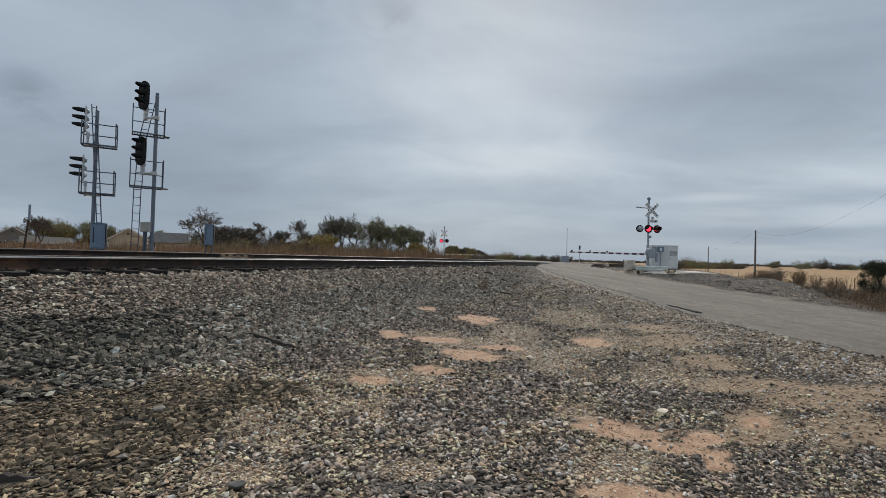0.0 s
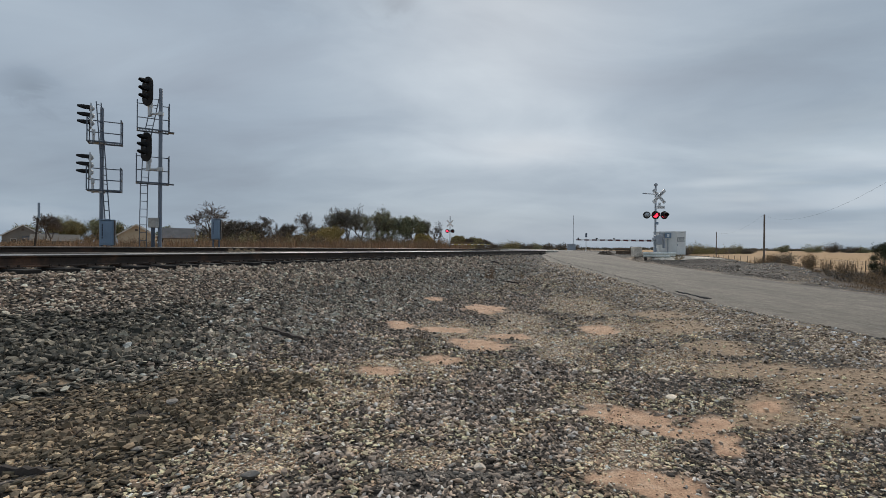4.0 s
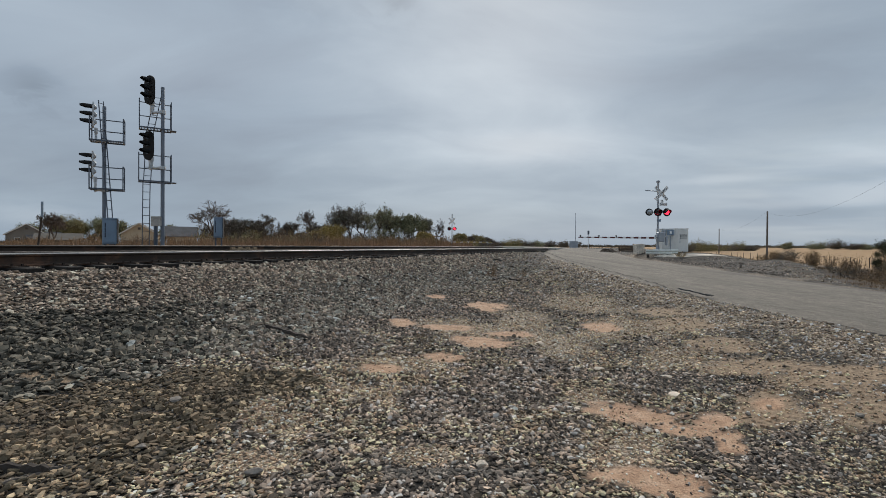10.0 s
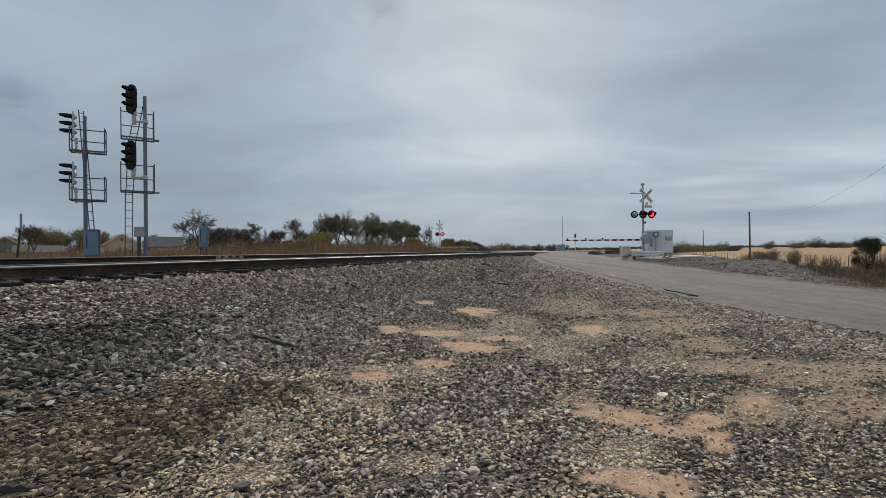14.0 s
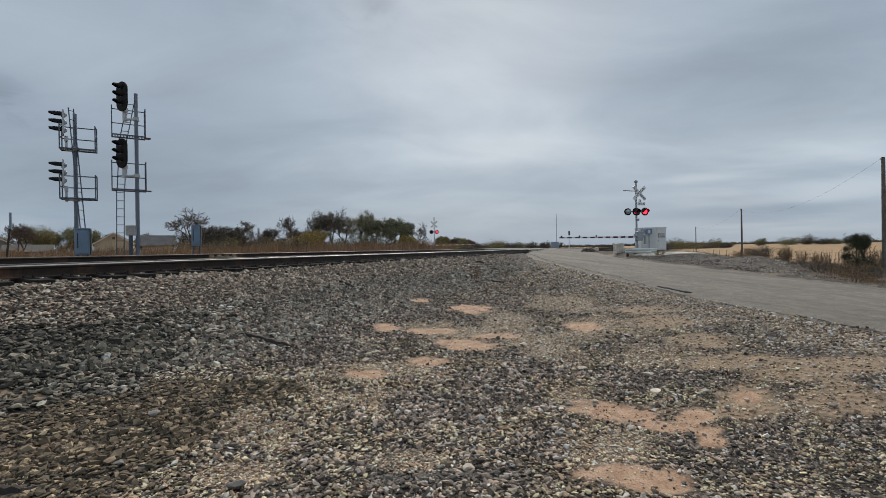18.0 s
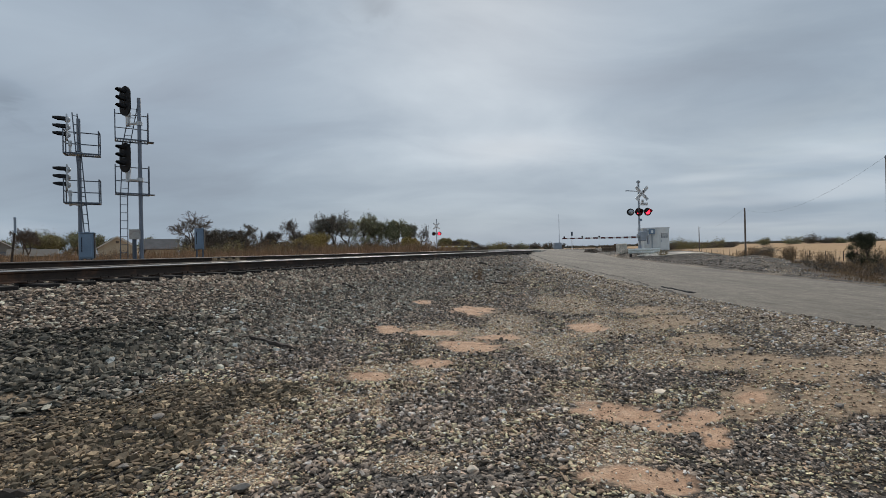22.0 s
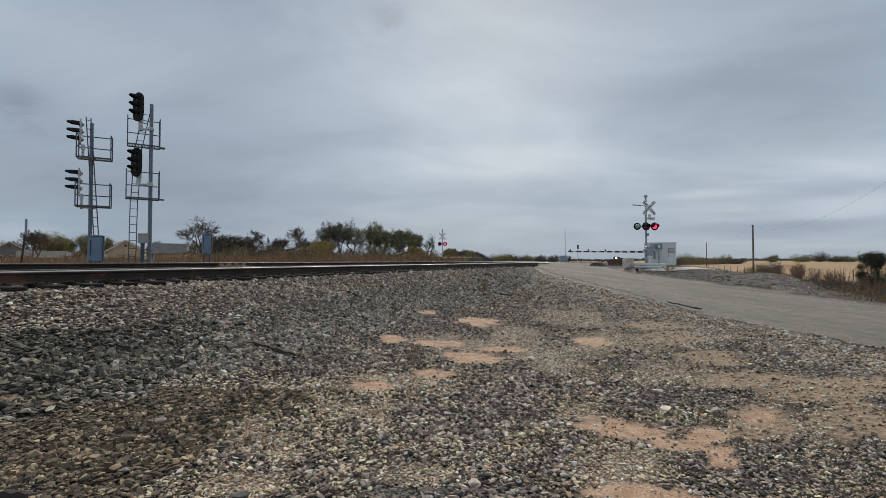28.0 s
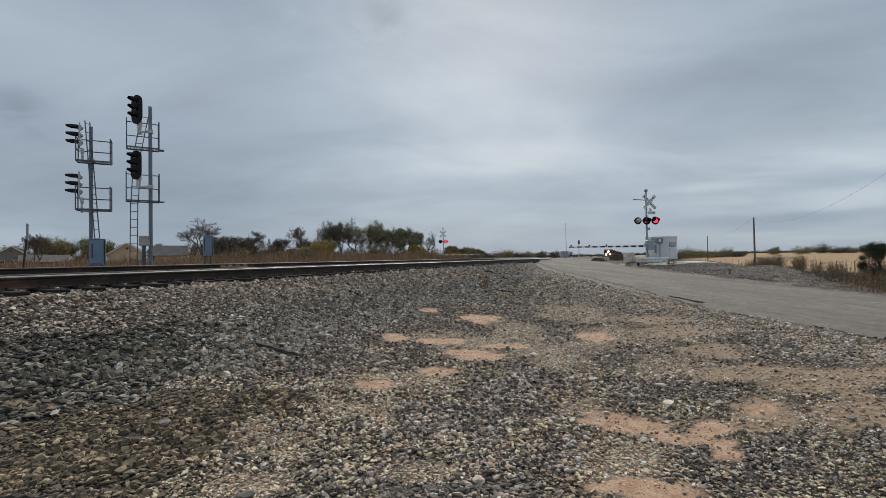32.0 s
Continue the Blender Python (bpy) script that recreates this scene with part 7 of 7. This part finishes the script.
def house(x, y, turn, w, d, eave, ridge, wall, roof, label, windows=True):
    """A gabled house: the gable end looks to -y."""
    z = left_ground(x, y)
    t = thing("house", label, "house", pose(x, y, z, 0, 0, turn), "houses beyond the tracks")
    bm = B()
    prof = [(-w / 2, -0.2), (w / 2, -0.2), (w / 2, eave), (0, ridge), (-w / 2, eave)]
    f = [bm.verts.new((u, -d / 2, v)) for u, v in prof]
    b = [bm.verts.new((u, d / 2, v)) for u, v in prof]
    bm.faces.new(f)
    bm.faces.new(b[::-1])
    for i in range(5):
        if i in (2, 3):
            continue
        bm.faces.new((f[(i + 1) % 5], f[i], b[i], b[(i + 1) % 5]))
    part("wall", bm, wall, t)
    for s in (-1, 1):
        slope = Vector((s * w / 2, 0, eave - ridge))
        ln = slope.length + 0.45
        ang = math.degrees(math.atan2(ridge - eave, w / 2))
        bm = box(B(), s * ln / 2, 0, 0.09, ln, d + 0.8, 0.16)
        ob = part("roof", bm, roof, t)
        ob.matrix_basis = pose(0, 0, ridge, 0, s * ang, 0)
        bm = box(B(), s * ln / 2, -d / 2 - 0.41, 0.02, ln, 0.04, 0.24)
        ob = part("fascia", bm, M_TRIM, t)
        ob.matrix_basis = pose(0, 0, ridge, 0, s * ang, 0)
    for u in (-w * 0.22, w * 0.22) if windows else ():
        win = new("window")
        win.parent = t
        part("frame", box(B(), u, -d / 2 - 0.02, 1.5, 1.1, 0.06, 1.2), M_TRIM, win)
        part("pane", box(B(), u, -d / 2 - 0.04, 1.5, 0.95, 0.06, 1.05), M_DARKGLASS, win)
    part("gable_vent", box(B(), 0, -d / 2 - 0.02, ridge - 1.1, 0.5, 0.06, 0.5), M_BROWNROOF, t)
    return t


house(-68.0, 105, 28, 6.6, 9, 2.9, 5.1, M_TANWALL, M_BROWNROOF, "tan house with a gable end and brown roof beyond dry grass", False)
house(-65.0, 116, 119, 7.0, 6.4, 2.6, 4.9, M_TANWALL, M_GREYROOF, "low tan house wing with a broad grey roof")
house(-105.5, 118, 42, 7.6, 9, 2.9, 5.4, M_GREYWALL, M_GREYROOF, "grey house with a grey gabled roof")
house(-101.0, 118, 130, 5.0, 6, 2.0, 3.5, M_GREYWALL, M_GREYROOF, "low grey house wing with a grey roof")
house(-89.0, 108, 127, 6.0, 8, 1.5, 2.9, M_SHEDWALL, M_PALEROOF, "low shed with a pale low-pitched roof")


def far_woods():
    """Thin lines of far trees along the horizon."""
    rs = np.random.RandomState(91)
    rows = [(20, 330, 420, 5.2, 0.1), (20, 900, 700, 6.5, 0.15), (-1100, -300, 520, 9.0, 0.1), (500, 700, 300, 6.0, 0.3), (-300, 150, 700, 7.0, 0.1), (120, 380, 280, 4.0, 0.2), (700, 1200, 560, 7.5, 0.4), (300, 1200, 1000, 8.0, 0.05)]
    v_all, f_all, base = [], [], 0
    for b0, b1, dist, h, gap in rows:
        k = int((b1 - b0) * dist * 0.001 / 3.0)
        bear = rs.uniform(b0, b1, k)
        dd = dist * rs.uniform(0.85, 1.25, k)
        x = bear * 0.001 * dd
        show = wobble(bear, bear * 0 + dist, 0.06, int(dist)) > gap - 0.55
        x, dd = x[show], dd[show]
        z = ground_height(x, dd)
        hh = h * rs.uniform(0.35, 0.9, len(x))
        c = np.repeat(np.stack([x, dd, z], 1), 46, 0)
        off = rs.normal(0, 1, c.shape) * np.repeat(np.stack([hh * 0.40, hh * 0.40, hh * 0.17], 1), 46, 0)
        c = c + np.clip(off, -9, 9) + np.repeat(np.stack([0 * hh, 0 * hh, hh * 0.32], 1), 46, 0)
        c[:, 2] = np.maximum(c[:, 2], np.repeat(z, 46))
        v, f = leaf_cards(rs, c, 0.0011 * dist, 1, 0.01)
        v_all.append(v)
        f_all.append(f + base)
        base += len(v)
    me = bpy.data.meshes.new("far_woods")
    fill_mesh(me, np.concatenate(v_all), np.concatenate(f_all))
    me.materials.append(M_LEAF_FAR)
    tagged(new("far_woods", me), "thin dark line of distant trees on the horizon", "woods", kind="stuff")


M_LEAF_FAR = leaf_material("far_tree_foliage", (0.060, 0.055, 0.041), (0.102, 0.090, 0.062), (0.156, 0.126, 0.084))
far_woods()
# ---- the train that comes up the near track ----
M_ORANGE = material("orange_locomotive_paint", (0.15, 0.05, 0.02), 0.5, 0, 0.15, 6, 1, 0.05)
M_LOCO_BLACK = material("black_locomotive_paint", (0.02, 0.02, 0.022), 0.5, 0, 0.15, 6, 1, 0.05)
M_YELLOW_STRIPE = material("yellow_stripe_paint", (0.55, 0.36, 0.04), 0.5, 0, 0.1)


def locomotive(lit):
    t = thing("locomotive", "dark orange diesel locomotive with bright headlights coming up the track" if lit else "dark orange diesel locomotive coupled behind the leading one", "locomotive", group="train")
    part("frame", box(B(), 0, 10.5, 1.15, 3.0, 21.0, 0.5, bevel=0.05), M_LOCO_BLACK, t)
    part("nose", box(B(), 0, 1.7, 2.4, 1.9, 2.2, 2.0, bevel=0.2), M_ORANGE, t)
    part("cab", box(B(), 0, 4.2, 2.95, 3.1, 2.8, 3.1, bevel=0.22), M_ORANGE, t)
    part("cab_roof", box(B(), 0, 4.2, 4.55, 2.9, 2.7, 0.2, bevel=0.08), M_LOCO_BLACK, t)
    part("long_hood", box(B(), 0, 12.8, 2.8, 1.9, 14.4, 2.8, bevel=0.12), M_ORANGE, t)
    part("radiator", box(B(), 0, 18.4, 4.0, 2.9, 3.2, 0.6, bevel=0.1), M_LOCO_BLACK, t)
    part("nose_stripe", box(B(), 0, 0.58, 1.9, 1.7, 0.02, 0.25), M_YELLOW_STRIPE, t)
    for u in (-0.75, 0.75):
        part("windscreen", box(B(), u, 2.79, 3.75, 1.1, 0.04, 0.7, bevel=0.01), M_DARKGLASS, t)
    part("pilot", box(B(), 0, -0.1, 0.75, 2.9, 0.3, 0.8, bevel=0.06), M_LOCO_BLACK, t)
    part("coupler", box(B(), 0, -0.5, 0.9, 0.3, 0.7, 0.3, bevel=0.05), M_LOCO_BLACK, t)
    for u in (-1.2, 1.2):
        part("handrail", tube(B(), (u, 0.1, 1.4), (u, 0.1, 2.5), 0.03, seg=6), M_YELLOW_STRIPE, t)
        part("ditch_light", disc(B(), (u * 0.56, 0.50 if lit else 0.56, 2.75), (0, 1, 0), 0.27, 0.12, 16), M_HEADLIGHT if lit else M_GREY_LENS, t, "glowing headlight" if lit else "unlit lamp")
    part("headlight", disc(B(), (0, 2.72, 3.78), (0, 1, 0), 0.30, 0.16, 16), M_HEADLIGHT if lit else M_GREY_LENS, t, "glowing headlight" if lit else "unlit lamp")
    for y0 in (3.6, 17.2):
        truck = new("truck")
        truck.parent = t
        part("side_frame", box(box(B(), -1.15, y0, 0.62, 0.2, 4.0, 0.5, bevel=0.05), 1.15, y0, 0.62, 0.2, 4.0, 0.5, bevel=0.05), M_LOCO_BLACK, truck)
        for dy in (-1.6, 0, 1.6):
            for u in (-0.75, 0.75):
                part("wheel", disc(B(), (u, y0 + dy, 0.52), (1, 0, 0), 0.52, 0.13, 20), M_RAIL_SIDE, truck)
    return t


loco = locomotive(True)


def freight_wagon():
    t = thing("freight_wagon", "dark brown covered freight wagon in the train", "freight wagon", group="train")
    part("body", box(B(), 0, 8.5, 2.75, 2.9, 16.2, 3.1, bevel=0.06), M_WAGON, t)
    part("roof", box(B(), 0, 8.5, 4.36, 2.8, 16.2, 0.12, bevel=0.04), M_LOCO_BLACK, t)
    part("frame", box(B(), 0, 8.5, 1.05, 2.6, 17.0, 0.28, bevel=0.03), M_LOCO_BLACK, t)
    for k in range(8):
        part("rib", box(B(), 1.47, 1.4 + k * 2.03, 2.75, 0.06, 0.12, 3.0), M_WAGON, t)
    for y0 in (2.6, 14.4):
        truck = new("truck")
        truck.parent = t
        for u in (-1.05, 1.05):
            part("side_frame", box(B(), u, y0, 0.58, 0.16, 2.4, 0.36, bevel=0.04), M_LOCO_BLACK, truck)
        for dy in (-0.85, 0.85):
            for u in (-0.75, 0.75):
                part("wheel", disc(B(), (u, y0 + dy, 0.46), (1, 0, 0), 0.46, 0.13, 18), M_RAIL_SIDE, truck)
    return t


M_WAGON = material("brown_wagon_paint", (0.085, 0.045, 0.03), 0.7, 0, 0.2, 6, 1, 0.05)
train = [(loco, 0.0), (locomotive(False), 22.4)]
first_wagon = freight_wagon()
train.append((first_wagon, 45.2))
for k in range(5):
    train.append((copy_thing(first_wagon, Matrix.Identity(4)), 45.2 + 17.9 * (k + 1)))
# ---- what moves ----
TRAIN_SPEED, TRAIN_END = 25.0, 186.0


def train_pose(t, back):
    s = TRAIN_END + back + (32.0 - t) * TRAIN_SPEED
    p = on_track(-GAUGE / 2, s, RAIL_TOP_1 + float(dip(np.array(s))))
    return Matrix.Translation(p) @ pose(0, 0, 0, 0, 0, -math.degrees(TRACK_TURN))


def flash_rows(first):
    """The added shutter swings up under its hood to show the lit lens, and down to hide it between flashes."""
    up, down = pose(0, -0.012, 0.165, -84, 0, 0), pose(0, -0.012, 0.165)
    lit = first
    rows = [(0.0, up if lit else down)]
    k = 0
    while True:
        t = math.floor((FLASH_START + k * FLASH_PERIOD / 2) * 30) / 30
        if t > 31.9:
            break
        rows.append((t, up if lit else down))
        lit = not lit
        rows.append((t + 1 / 30, up if lit else down))
        k += 1
    rows.append((32.0, up if lit else down))
    return rows


def motions():
    for vehicle, back in train:
        walk(vehicle, [(t, train_pose(t, back)) for t in (0.0, 8.0, 16.0, 24.0, 28.0, 32.0)])
    for light, first in flashers:
        walk(light, flash_rows(first))


motions()
